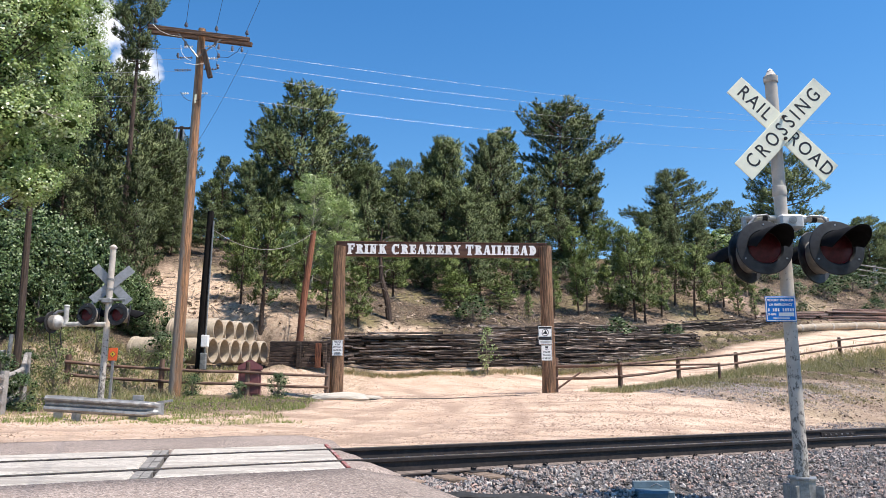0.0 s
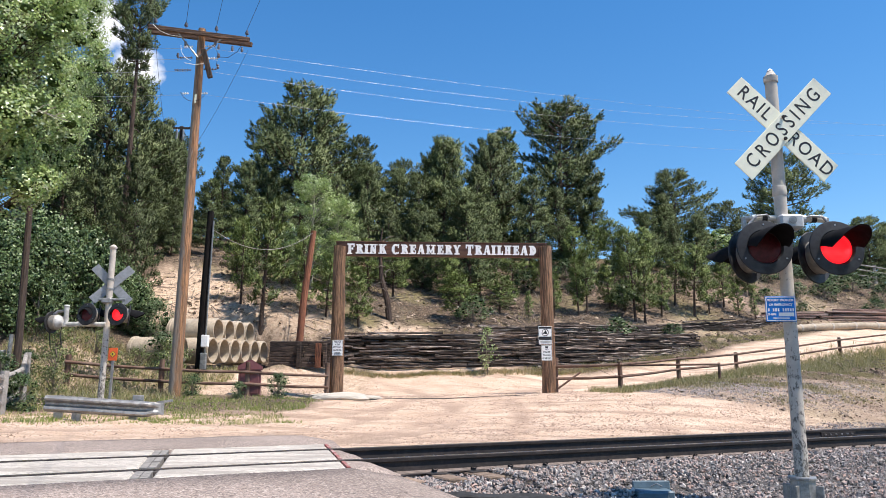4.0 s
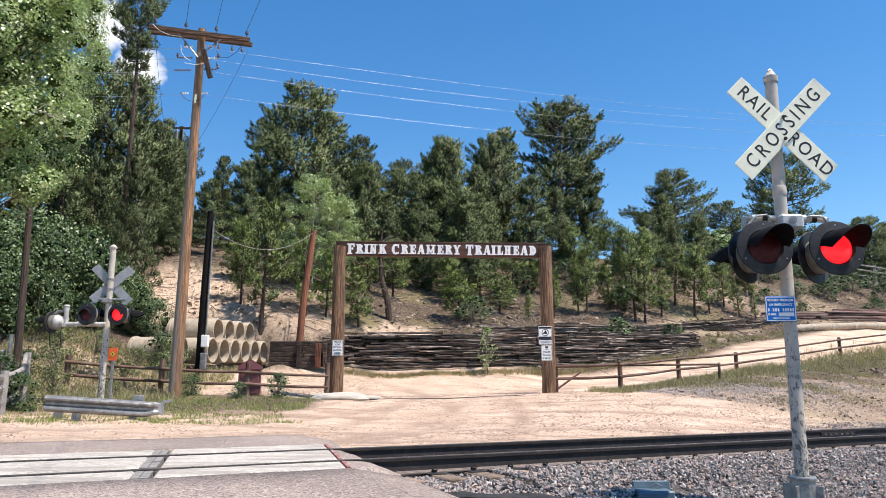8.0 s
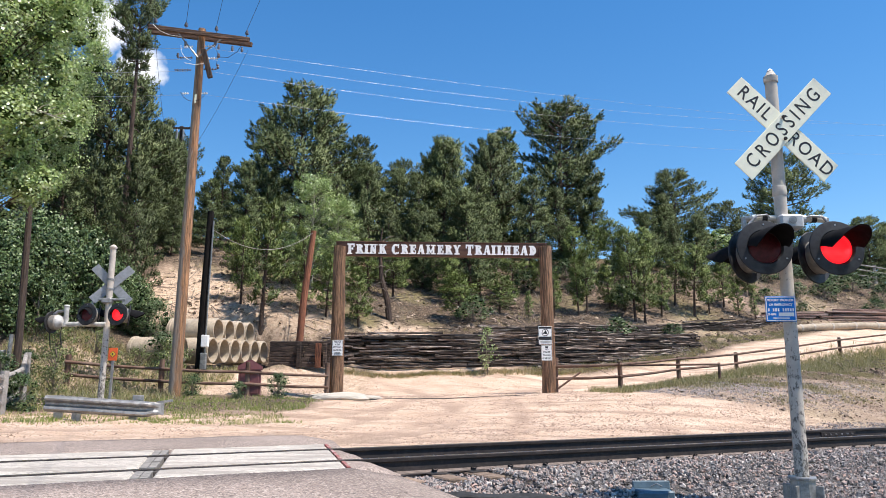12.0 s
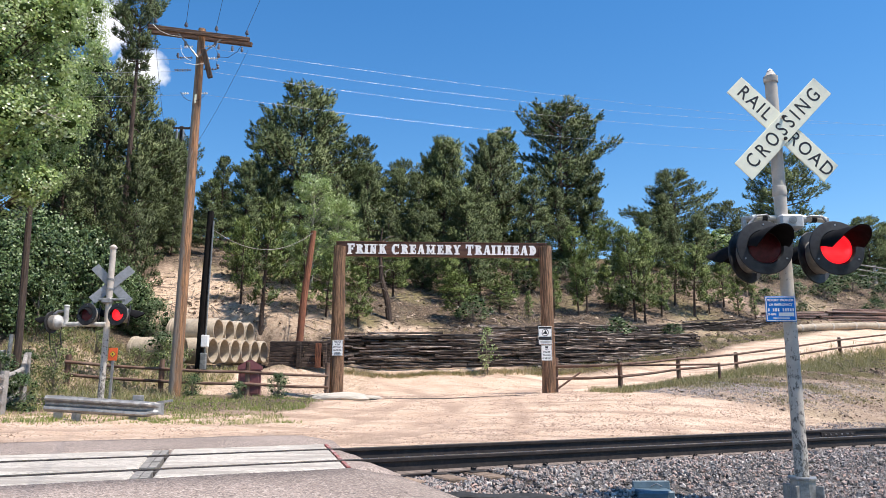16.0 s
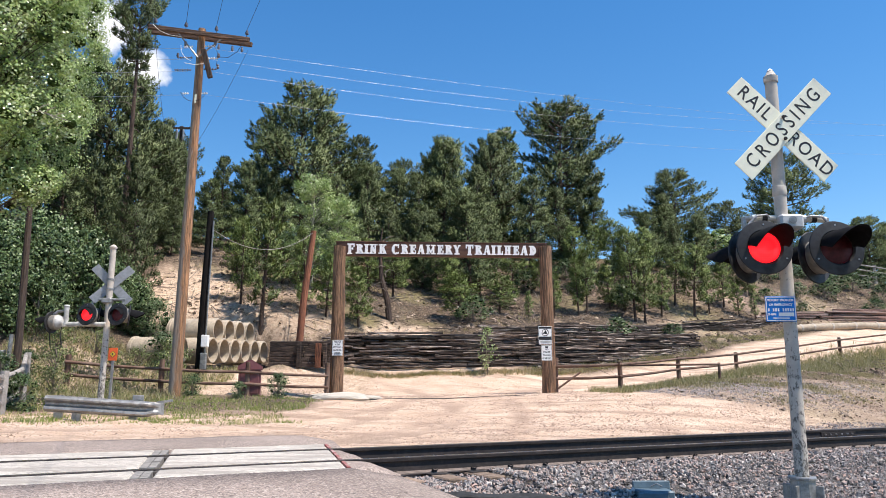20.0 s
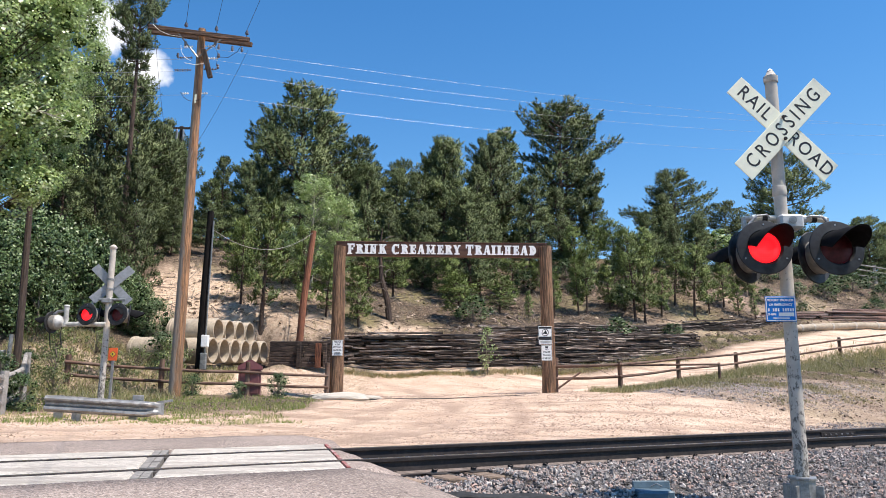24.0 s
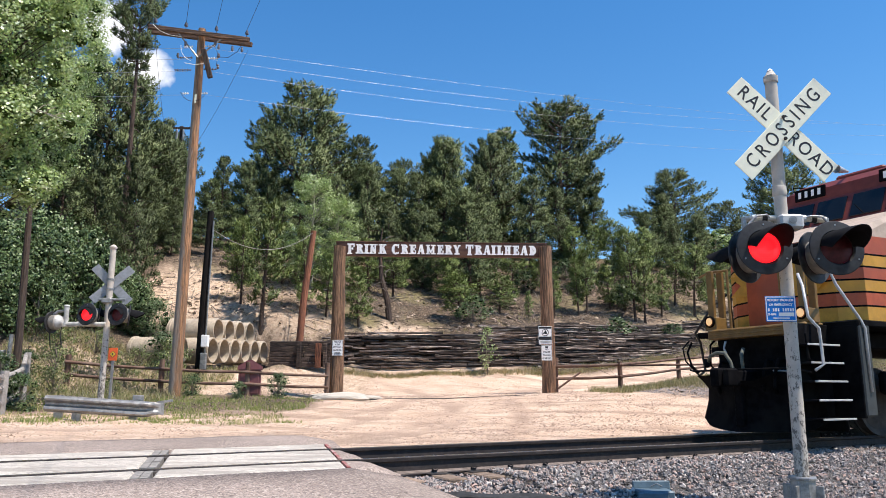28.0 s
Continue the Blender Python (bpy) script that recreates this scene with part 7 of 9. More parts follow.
        for i in range(4):
            bb.box((0, -0.21 + 0.14 * i, 0), (0.008, 0.06, 0.13), 0, pose(3.312, sy * 0.86, 4.40, 0, 6, 0))
        part("bars", bb, white_paint, nb)
        part("grab_iron", Solid().tube([(3.4, sy * 1.25, 4.52), (3.4, sy * 1.25, 4.62), (3.8, sy * 1.22, 4.66), (3.8, sy * 1.22, 4.60)], 0.012, 6), loco_black, body)
    part("horn", Solid().lathe([(0.02, 0), (0.03, 0.2), (0.08, 0.36), (0.085, 0.36), (0.02, 0.0)], pose(3.6, 0.2, 4.72, 0, -90, 0), 14), grey_rail, body)
    part("air_conditioner", Solid().box((4.4, 0.2, 4.70), (0.9, 1.0, 0.2), 0.04), loco_dark, body)
    # long hood with doors and a radiator
    hood = part("long_hood", Solid().box((13.45, 0, 2.98), (15.3, 1.75, 2.42), 0.06), loco_orange, lo, "orange long hood")
    part("hood_stripe", Solid().box((13.2, -0.882, 2.55), (15.3, 0.012, 0.26)), loco_yellow, hood)
    part("hood_stripe", Solid().box((13.2, 0.882, 2.55), (15.3, 0.012, 0.26)), loco_yellow, hood)
    for sy in (-1, 1):
        for i in range(16):
            d = part("hood_door", Solid().box((6.2 + 0.86 * i, sy * 0.885, 3.05), (0.80, 0.02, 1.7), 0.01), loco_orange, hood)
            part("latch", Solid().box((6.5 + 0.86 * i, sy * 0.90, 3.05), (0.05, 0.02, 0.14), 0.005), loco_black, d)
    part("radiator", Solid().box((18.9, 0, 4.10), (3.6, 2.9, 0.62), 0.06), loco_orange, lo)
    part("exhaust_stack", Solid().box((12.2, 0, 4.30), (1.2, 0.6, 0.22), 0.03), loco_black, lo)
    # trucks and wheels
    for x0 in (4.2, 17.6):
        part("truck_frame", Solid().box((x0, -1.10, 0.82), (4.3, 0.16, 0.36), 0.05).box((x0, 1.10, 0.82), (4.3, 0.16, 0.36), 0.05).box((x0, 0, 0.8), (1.0, 2.2, 0.3), 0.04), loco_black, lo)
        for dx in (-1.85, 0, 1.85):
            part("axle", Solid().tube([(x0 + dx, -0.78, 0.53), (x0 + dx, 0.78, 0.53)], 0.10, 12), wheel_steel, lo)
            for sy in (-1, 1):
                part("wheel", Solid().lathe([(0.0, -0.03), (0.18, -0.05), (0.20, -0.03), (0.44, -0.03), (0.53, -0.06), (0.53, 0.05), (0.56, 0.055), (0.56, 0.08), (0.20, 0.06), (0.0, 0.06)], pose(x0 + dx, sy * 0.755, 0.53, 90 * sy, 0, 0), 32), wheel_steel, lo, smooth=False)
                part("journal_box", Solid().box((x0 + dx, sy * 1.2, 0.55), (0.34, 0.18, 0.34), 0.04), loco_black, lo)
    part("fuel_tank", Solid().box((10.9, 0, 0.80), (6.6, 2.6, 1.0), 0.12), loco_black, lo)
    for sy in (-1, 1):
        for i in range(9):
            part("side_stanchion", Solid().tube([(5.9 + 1.9 * i, sy * 1.48, 1.75), (5.9 + 1.9 * i, sy * 1.48, 2.8)], 0.018, 6), grey_rail, lo)
        part("side_rail", Solid().tube([(5.6, sy * 1.48, 2.8), (21.4, sy * 1.48, 2.8)], 0.018, 6), grey_rail, lo)
    return lo


LOCO = locomotive()

# ---- plants ----
def leaf_mesh(name, centres, normals, sizes, aspect, material, rg, loose=0.55):
    """Many small leaves as one mesh; every leaf is a bent pair of triangles."""
    c = np.asarray(centres)
    n = len(c)
    d = rg.normal(size=(n, 3))
    d /= np.linalg.norm(d, axis=1)[:, None]
    nr = np.asarray(normals) + loose * rg.normal(size=(n, 3))
    nr /= np.linalg.norm(nr, axis=1)[:, None]
    u = np.cross(nr, d)
    u /= np.linalg.norm(u, axis=1)[:, None] + 1e-9
    v = np.cross(nr, u)
    s = np.asarray(sizes)[:, None]
    p0 = c - u * s * 0.5
    p1 = c + v * s * 0.5 * aspect + nr * s * 0.08
    p2 = c + u * s * 0.5
    p3 = c - v * s * 0.5 * aspect + nr * s * 0.08
    vs = np.stack([p0, p3, p2, p1], 1).reshape(-1, 3)
    me = bpy.data.meshes.new(name)
    me.vertices.add(4 * n)
    me.vertices.foreach_set("co", vs.ravel())
    me.loops.add(4 * n)
    me.loops.foreach_set("vertex_index", np.arange(4 * n, dtype=np.int32))
    me.polygons.add(n)
    me.polygons.foreach_set("loop_start", np.arange(0, 4 * n, 4, dtype=np.int32))
    me.materials.append(material)
    me.update()
    me.validate()
    return me


def tri_mesh(name, base, tip, width, material, rg, out=None):
    """Thin pointed needles or blades as one mesh."""
    base, tip = np.asarray(base), np.asarray(tip)
    n = len(base)
    d = tip - base
    side = np.cross(d, rg.normal(size=(n, 3)) * (1.0 if out is None else 0.35) + (0.0 if out is None else out))
    side /= np.linalg.norm(side, axis=1)[:, None] + 1e-9
    w = np.asarray(width)[:, None] * 0.5 if hasattr(width, "__len__") else width * 0.5
    vs = np.stack([base - side * w, base + side * w, tip], 1).reshape(-1, 3)
    me = bpy.data.meshes.new(name)
    me.vertices.add(3 * n)
    me.vertices.foreach_set("co", vs.ravel())
    me.loops.add(3 * n)
    me.loops.foreach_set("vertex_index", np.arange(3 * n, dtype=np.int32))
    me.polygons.add(n)
    me.polygons.foreach_set("loop_start", np.arange(0, 3 * n, 3, dtype=np.int32))
    me.materials.append(material)
    me.update()
    return me


ICO_T = (1 + 5 ** 0.5) / 2
ICO_V = np.array([(-1, ICO_T, 0), (1, ICO_T, 0), (-1, -ICO_T, 0), (1, -ICO_T, 0), (0, -1, ICO_T), (0, 1, ICO_T), (0, -1, -ICO_T), (0, 1, -ICO_T), (ICO_T, 0, -1), (ICO_T, 0, 1), (-ICO_T, 0, -1), (-ICO_T, 0, 1)]) / 1.902
ICO_F = np.array([(0, 11, 5), (0, 5, 1), (0, 1, 7), (0, 7, 10), (0, 10, 11), (1, 5, 9), (5, 11, 4), (11, 10, 2), (10, 7, 6), (7, 1, 8), (3, 9, 4), (3, 4, 2), (3, 2, 6), (3, 6, 8), (3, 8, 9), (4, 9, 5), (2, 4, 11), (6, 2, 10), (8, 6, 7), (9, 8, 1)])


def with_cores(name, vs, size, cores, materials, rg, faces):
    """Loose pieces of `size` corners each, and a ragged dark core for shade inside every clump."""
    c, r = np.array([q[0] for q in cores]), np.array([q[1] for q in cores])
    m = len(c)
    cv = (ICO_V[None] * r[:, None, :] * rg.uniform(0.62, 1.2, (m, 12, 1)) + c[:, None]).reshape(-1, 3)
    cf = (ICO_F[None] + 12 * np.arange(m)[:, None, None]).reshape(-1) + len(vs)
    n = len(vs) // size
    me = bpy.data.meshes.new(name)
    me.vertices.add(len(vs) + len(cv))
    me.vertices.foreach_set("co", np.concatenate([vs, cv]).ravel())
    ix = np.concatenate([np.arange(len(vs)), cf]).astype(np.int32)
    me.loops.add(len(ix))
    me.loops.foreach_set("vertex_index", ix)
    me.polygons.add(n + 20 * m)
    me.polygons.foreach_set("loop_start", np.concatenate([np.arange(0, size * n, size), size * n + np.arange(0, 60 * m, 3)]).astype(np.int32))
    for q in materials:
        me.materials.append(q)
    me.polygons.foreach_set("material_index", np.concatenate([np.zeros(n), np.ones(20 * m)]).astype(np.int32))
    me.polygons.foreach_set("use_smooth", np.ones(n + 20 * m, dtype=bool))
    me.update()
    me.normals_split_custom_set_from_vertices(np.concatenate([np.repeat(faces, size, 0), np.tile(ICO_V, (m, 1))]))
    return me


def pine(height, radius, clear, seed, shape="cone", open_=0.0, tufts=1.0, needle=0.19, width=0.042, per=12, stubs=0, leaf=None, inner=0.30):
    """A pine of the given height: trunk, limbs in whorls and brush-like needle shoots. Returns (trunk mesh, crown mesh)."""
    rg = np.random.RandomState(seed)
    sd = Solid()
    bend = rg.uniform(-0.25, 0.25, 2) * (0.15 if shape == "mast" else 1.0)

    def axis(z):
        t = z / height
        return Vector((bend[0] * t * t * 2, bend[1] * t * t * 2, z))
    r0 = (0.016 * height + 0.025) * (0.75 if shape == "mast" else 0.9)
    zs = [0, 0.3, 0.12 * height, 0.35 * height, 0.6 * height, 0.8 * height, 0.98 * height]
    sd.tube([axis(z) - Vector((0, 0, 0.3 if z == 0 else 0)) for z in zs], [r0 * 1.3, r0 * 1.05, r0 * 0.95, r0 * 0.75, r0 * 0.5, r0 * 0.28, 0.012], 9, True, 0.06, seed)
    cen, way = [], []

    def shoot(p, d):
        cen.append(tuple(p))
        way.append(tuple(d))
    gap = 0.30 if height < 7 else 0.36
    z = clear * height
    turn = 0.0
    while z < 0.985 * height:
        k = (z / height - clear) / (1 - clear)
        if shape == "cone":
            prof = (1 - k) ** 0.72 * (0.62 + 0.38 * min(1, k * 4)) + 0.03
        elif shape == "round":
            prof = (1 - k ** 2.1) ** 0.62 * (0.60 + 0.40 * min(1, 3 * k)) + 0.03
        else:
            prof = (1 - k ** 2.4) ** 0.6 * (0.45 + 0.55 * min(1, 2.2 * k)) + 0.04
        turn += 1.1
        limbs = 5 if k < 0.8 else 4
        for i in range(limbs):
            az = turn + 2 * math.pi * i / limbs + rg.uniform(-0.45, 0.45)
            lump = noise.noise((1.4 * math.cos(az) + seed, 1.4 * math.sin(az), 0.55 * z))
            if rg.uniform() < open_ * (1 - 0.7 * k) or lump < -0.42 + 0.25 * open_:
                continue
            ln = max(0.16, radius * prof * (0.94 + 0.75 * lump + rg.uniform(-0.16, 0.16)))
            zz = z + rg.uniform(-0.4, 0.4) * gap
            a = axis(zz)
            flat = Vector((math.cos(az), math.sin(az), 0))
            lift = -0.10 + 0.75 * k ** 1.4 + rg.uniform(-0.16, 0.2)
            mid = a + flat * ln * 0.5 + Vector((0, 0, ln * 0.5 * (lift - 0.08)))
            end = a + flat * ln + Vector((0, 0, ln * lift + 0.10 * ln))
            end.z = min(end.z, height * 0.975)
            sd.tube([a, mid, end], [0.014 + 0.017 * ln, 0.010 + 0.009 * ln, 0.006], 4, False)
            side = Vector((-flat.y, flat.x, 0))
            n = max(3, int((3.0 + 7.5 * ln) * tufts))
            for q in range(n):
                f = inner + (1 - inner) * ((q + rg.uniform(0.1, 1.0)) / n) ** 0.8
                p = a.lerp(mid, f * 2) if f < 0.5 else mid.lerp(end, f * 2 - 1)
                sw = max(-1.2, min(1.2, rg.normal() * 0.6))
                reach = 0.10 + 0.34 * ln * (1.25 - f)
                p = p + side * sw * reach + flat * 0.25 * abs(sw) * reach + Vector((0, 0, abs(rg.normal()) * 0.07 * (1 + 0.6 * ln) + 0.03))
                d = flat * (0.12 + 0.35 * f) + side * sw * 0.35 + Vector((0, 0, rg.uniform(0.6, 1.15)))
                shoot(p, d.normalized())
            shoot(end, (flat * 0.45 + Vector((0, 0, 0.9))).normalized())
        z += gap * (1.0 if k < 0.75 else 0.75)
    for q in (0.90, 0.93, 0.955, 0.975, 0.99):
        shoot(axis(height * q), Vector((rg.uniform(-0.3, 0.3), rg.uniform(-0.3, 0.3), 1)).normalized())
    sd.m = 1
    for i in range(stubs):                # bare dead limbs below the crown
        z = height * clear * (0.25 + 0.80 * (i + rg.uniform()) / stubs)
        az = i * 2.4 + rg.uniform(-0.5, 0.5)
        ln = rg.uniform(0.3, 1.0) * radius * 0.6
        d = Vector((math.cos(az), math.sin(az), rg.uniform(-0.35, 0.3)))
        e = axis(z) + d * ln
        sd.tube([axis(z), axis(z).lerp(e, 0.55) + Vector((0, 0, 0.06)), e], [0.02, 0.013, 0.005], 4, False)
        if i % 2:
            sd.tube([axis(z).lerp(e, 0.5), e + Vector((-d.y, d.x, 0.2)) * 0.35 * ln], [0.010, 0.004], 3, False)
    c, w = np.repeat(np.array(cen), per, 0), np.repeat(np.array(way), per, 0)
    m = len(c)
    ring = rg.normal(size=(m, 3))
    ring -= w * (ring * w).sum(1)[:, None]
    ring /= np.linalg.norm(ring, axis=1)[:, None] + 1e-9
    big = np.repeat(rg.uniform(0.75, 1.25, len(cen)), per)[:, None]
    along = rg.uniform(0, 1, (m, 1))
    base = c + w * (along - 0.35) * needle * 1.9 * big
    spread = np.radians(rg.uniform(24, 66, (m, 1))) * (1.05 - 0.60 * along)
    d = w * np.cos(spread) + ring * np.sin(spread)
    ln = needle * big * rg.uniform(0.75, 1.2, (m, 1))
    tip = base + d * ln
    tip[:, 2] -= 0.10 * ln[:, 0]
    flatn = np.cross(d, np.cross(ring, d) + 0.6 * rg.normal(size=(m, 3)))
    flatn *= 0.5 * width / (np.linalg.norm(flatn, axis=1)[:, None] + 1e-9)
    root = base + d * ln * 0.12
    # a shoot is shaded as one rounded brush, and a crown as one rounded mass
    out = (root + tip) / 2 - c
    out /= np.linalg.norm(out, axis=1)[:, None] + 1e-9
    stem = np.stack([c[:, 0], c[:, 1], np.zeros(m)], 1)
    stem /= np.linalg.norm(stem, axis=1)[:, None] + 0.3
    face = out * 0.9 + stem * 0.45 + np.array([0, 0, 0.25]) + 0.18 * rg.normal(size=(m, 3))
    face /= np.linalg.norm(face, axis=1)[:, None] + 1e-9
    turned = (np.cross(2 * flatn, tip - root) * face).sum(1) < 0
    flatn[turned] *= -1
    vs = np.stack([root - flatn, root + flatn, tip], 1).reshape(-1, 3)
    me = bpy.data.meshes.new("crown")
    me.vertices.add(3 * m)
    me.vertices.foreach_set("co", vs.ravel())
    me.loops.add(3 * m)
    me.loops.foreach_set("vertex_index", np.arange(3 * m, dtype=np.int32))
    me.polygons.add(m)
    me.polygons.foreach_set("loop_start", np.arange(0, 3 * m, 3, dtype=np.int32))
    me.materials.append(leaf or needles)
    me.polygons.foreach_set("use_smooth", np.ones(m, dtype=bool))
    me.update()
    me.normals_split_custom_set_from_vertices(np.repeat(face, 3, 0))
    return sd.mesh("trunk", [bark, dead_wood]), me


def leafy(height, radius, clear, seed, leaves, size, material, bark_m, clumps=60, flat=1.0, lobes=1, slim=1.0, core=0.85):
    """A broad-leaved tree or shrub; the crown comes in rigid boughs."""
    rg = np.random.RandomState(seed)
    sd = Solid()
    r0 = (0.016 * height + 0.02) * slim
    sd.tube([(0, 0, -0.3), (0.03, 0, clear * height), (0.0, 0.04, 0.6 * height), (0.05, 0, 0.93 * height)], [r0 * 1.2, r0, r0 * 0.6, 0.02], 9, True, 0.05, seed)
    boughs = [[] for _ in range(lobes)]
    norms = [[] for _ in range(lobes)]
    cores = [[] for _ in range(lobes)]
    for i in range(clumps):
        k = rg.uniform(0.02, 1.0)
        z = (clear + (1 - clear) * k) * height
        rr = radius * (math.sin(math.pi * min(1, 0.16 + 0.8 * k)) ** 0.6) * math.sqrt(rg.uniform(0.05, 1.0))
        az = rg.uniform(0, 2 * math.pi)
        c = Vector((rr * math.cos(az), rr * math.sin(az) * flat, z))
        st = Vector((0.02, 0.02, max(clear * height * 0.8, z - rr * 0.9 - 0.2)))
        sd.tube([st, st.lerp(c, 0.55) + Vector((0, 0, 0.05 * rr)), c], [0.008 + 0.007 * rr, 0.006 + 0.003 * rr, 0.004], 5, False)
        m = int(leaves / clumps * rg.uniform(0.6, 1.4))
        cr = radius * (rg.uniform(0.20, 0.34) if lobes == 1 else rg.uniform(0.13, 0.24))
        u = rg.normal(size=(m, 3))
        u /= np.linalg.norm(u, axis=1)[:, None]
        q = u * rg.uniform(0.72, 1.25, (m, 1)) * np.array([cr, cr, cr * 0.8]) + np.array(c)
        j = i % lobes
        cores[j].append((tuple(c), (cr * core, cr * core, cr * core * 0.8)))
        boughs[j].append(q)
        out = q - np.array([0, 0, z - 0.3 * radius])
        norms[j].append(0.5 * out / (np.linalg.norm(out, axis=1)[:, None] + 1e-6) + 0.75 * (q - np.array(c)) / cr + np.array([0, 0, 0.35]))
    crowns = []
    inner = oak_core_shade if material is shrub_leaf else core_shade
    for q, nn, co in zip(boughs, norms, cores):
        q, nn = np.concatenate(q), np.concatenate(nn)
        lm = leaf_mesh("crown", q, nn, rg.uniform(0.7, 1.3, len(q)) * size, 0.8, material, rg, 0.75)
        vs = np.empty(len(lm.vertices) * 3)
        lm.vertices.foreach_get("co", vs)
        bpy.data.meshes.remove(lm)
        vs = vs.reshape(-1, 4, 3)
        flat_n = np.cross(vs[:, 1] - vs[:, 0], vs[:, 2] - vs[:, 0])
        flat_n /= np.linalg.norm(flat_n, axis=1)[:, None] + 1e-9
        nn = nn / (np.linalg.norm(nn, axis=1)[:, None] + 1e-9)
        back = (flat_n * nn).sum(1) < 0
        vs[back] = vs[back][:, ::-1]
        flat_n[back] *= -1
        faces = 0.38 * nn + 0.72 * flat_n
        faces /= np.linalg.norm(faces, axis=1)[:, None] + 1e-9
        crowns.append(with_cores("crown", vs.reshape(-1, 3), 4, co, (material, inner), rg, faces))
    return sd.mesh("trunk", bark_m), crowns


def plant(name, label, cat, meshes, x, y, turn=0, scale=(1, 1, 1), group="", sink=0.0):
    th = thing(name, label, cat, pose(x, y, ground_z(x, y) - sink, 0, 0, turn), group)
    th.scale = scale
    trunk, crown = meshes
    part("trunk", trunk, None, th)
    parts = []
    for c in (crown if isinstance(crown, list) else [crown]):
        parts.append(part("crown", c, None, th))
    return th, parts


PINES = {
    "tall": pine(10.0, 1.05, 0.75, 1, "mast", 0.0, 4.2, 0.12, 0.030, 16, stubs=30, inner=0.2),
    "cone": pine(10.0, 2.45, 0.08, 2, "cone", 0.03, 1.45, 0.20, 0.062, 12),
    "cone_b": pine(10.0, 2.45, 0.14, 12, "cone", 0.08, 1.45, 0.20, 0.062, 12, stubs=16),
    "wide": pine(10.0, 2.4, 0.18, 3, "round", 0.06, 1.5, 0.20, 0.062, 12, stubs=14),
    "open": pine(10.0, 2.3, 0.30, 4, "open", 0.22, 1.75, 0.20, 0.062, 12, inner=0.42, stubs=22),
    "young": pine(5.0, 1.3, 0.20, 5, "cone", 0.08, 1.6, 0.17, 0.050, 9, stubs=10, leaf=young_needles),
    "young_b": pine(5.0, 1.25, 0.28, 15, "round", 0.14, 1.6, 0.17, 0.050, 9, stubs=12, leaf=young_needles),
    "thin": pine(6.0, 1.15, 0.20, 6, "cone", 0.22, 1.5, 0.18, 0.050, 9, stubs=14, leaf=young_needles),
}
BASE_H = {"tall": 10.0, "cone": 10.0, "cone_b": 10.0, "young_b": 5.0, "wide": 10.0, "open": 10.0, "young": 5.0, "thin": 6.0}
PINE_LABEL = {"tall": "tall ponderosa pine with a high tufted crown", "cone": "dense dark green pine on the hillside", "cone_b": "dark green pine with layered limbs", "young_b": "rounded young pine on the slope", "wide": "broad ponderosa pine on the ridge", "open": "open-crowned ponderosa pine with bare limbs", "young": "young bushy pine on the slope", "thin": "thin young pine with sparse needles"}


def pines(rows):
    for i, (kind, x, y, top, wide) in enumerate(rows):
        z = ground_z(x, y)
        if kind in ("cone", "young") and i % 2:
            kind += "_b"
        h = (top - (0.5 if z > 6 else 0.25) - z) / BASE_H[kind]
        plant("pine_tree", PINE_LABEL[kind], "tree", PINES[kind], x, y, (i * 67) % 360, (wide * h, wide * h, h), "hillside pines", 0.1)


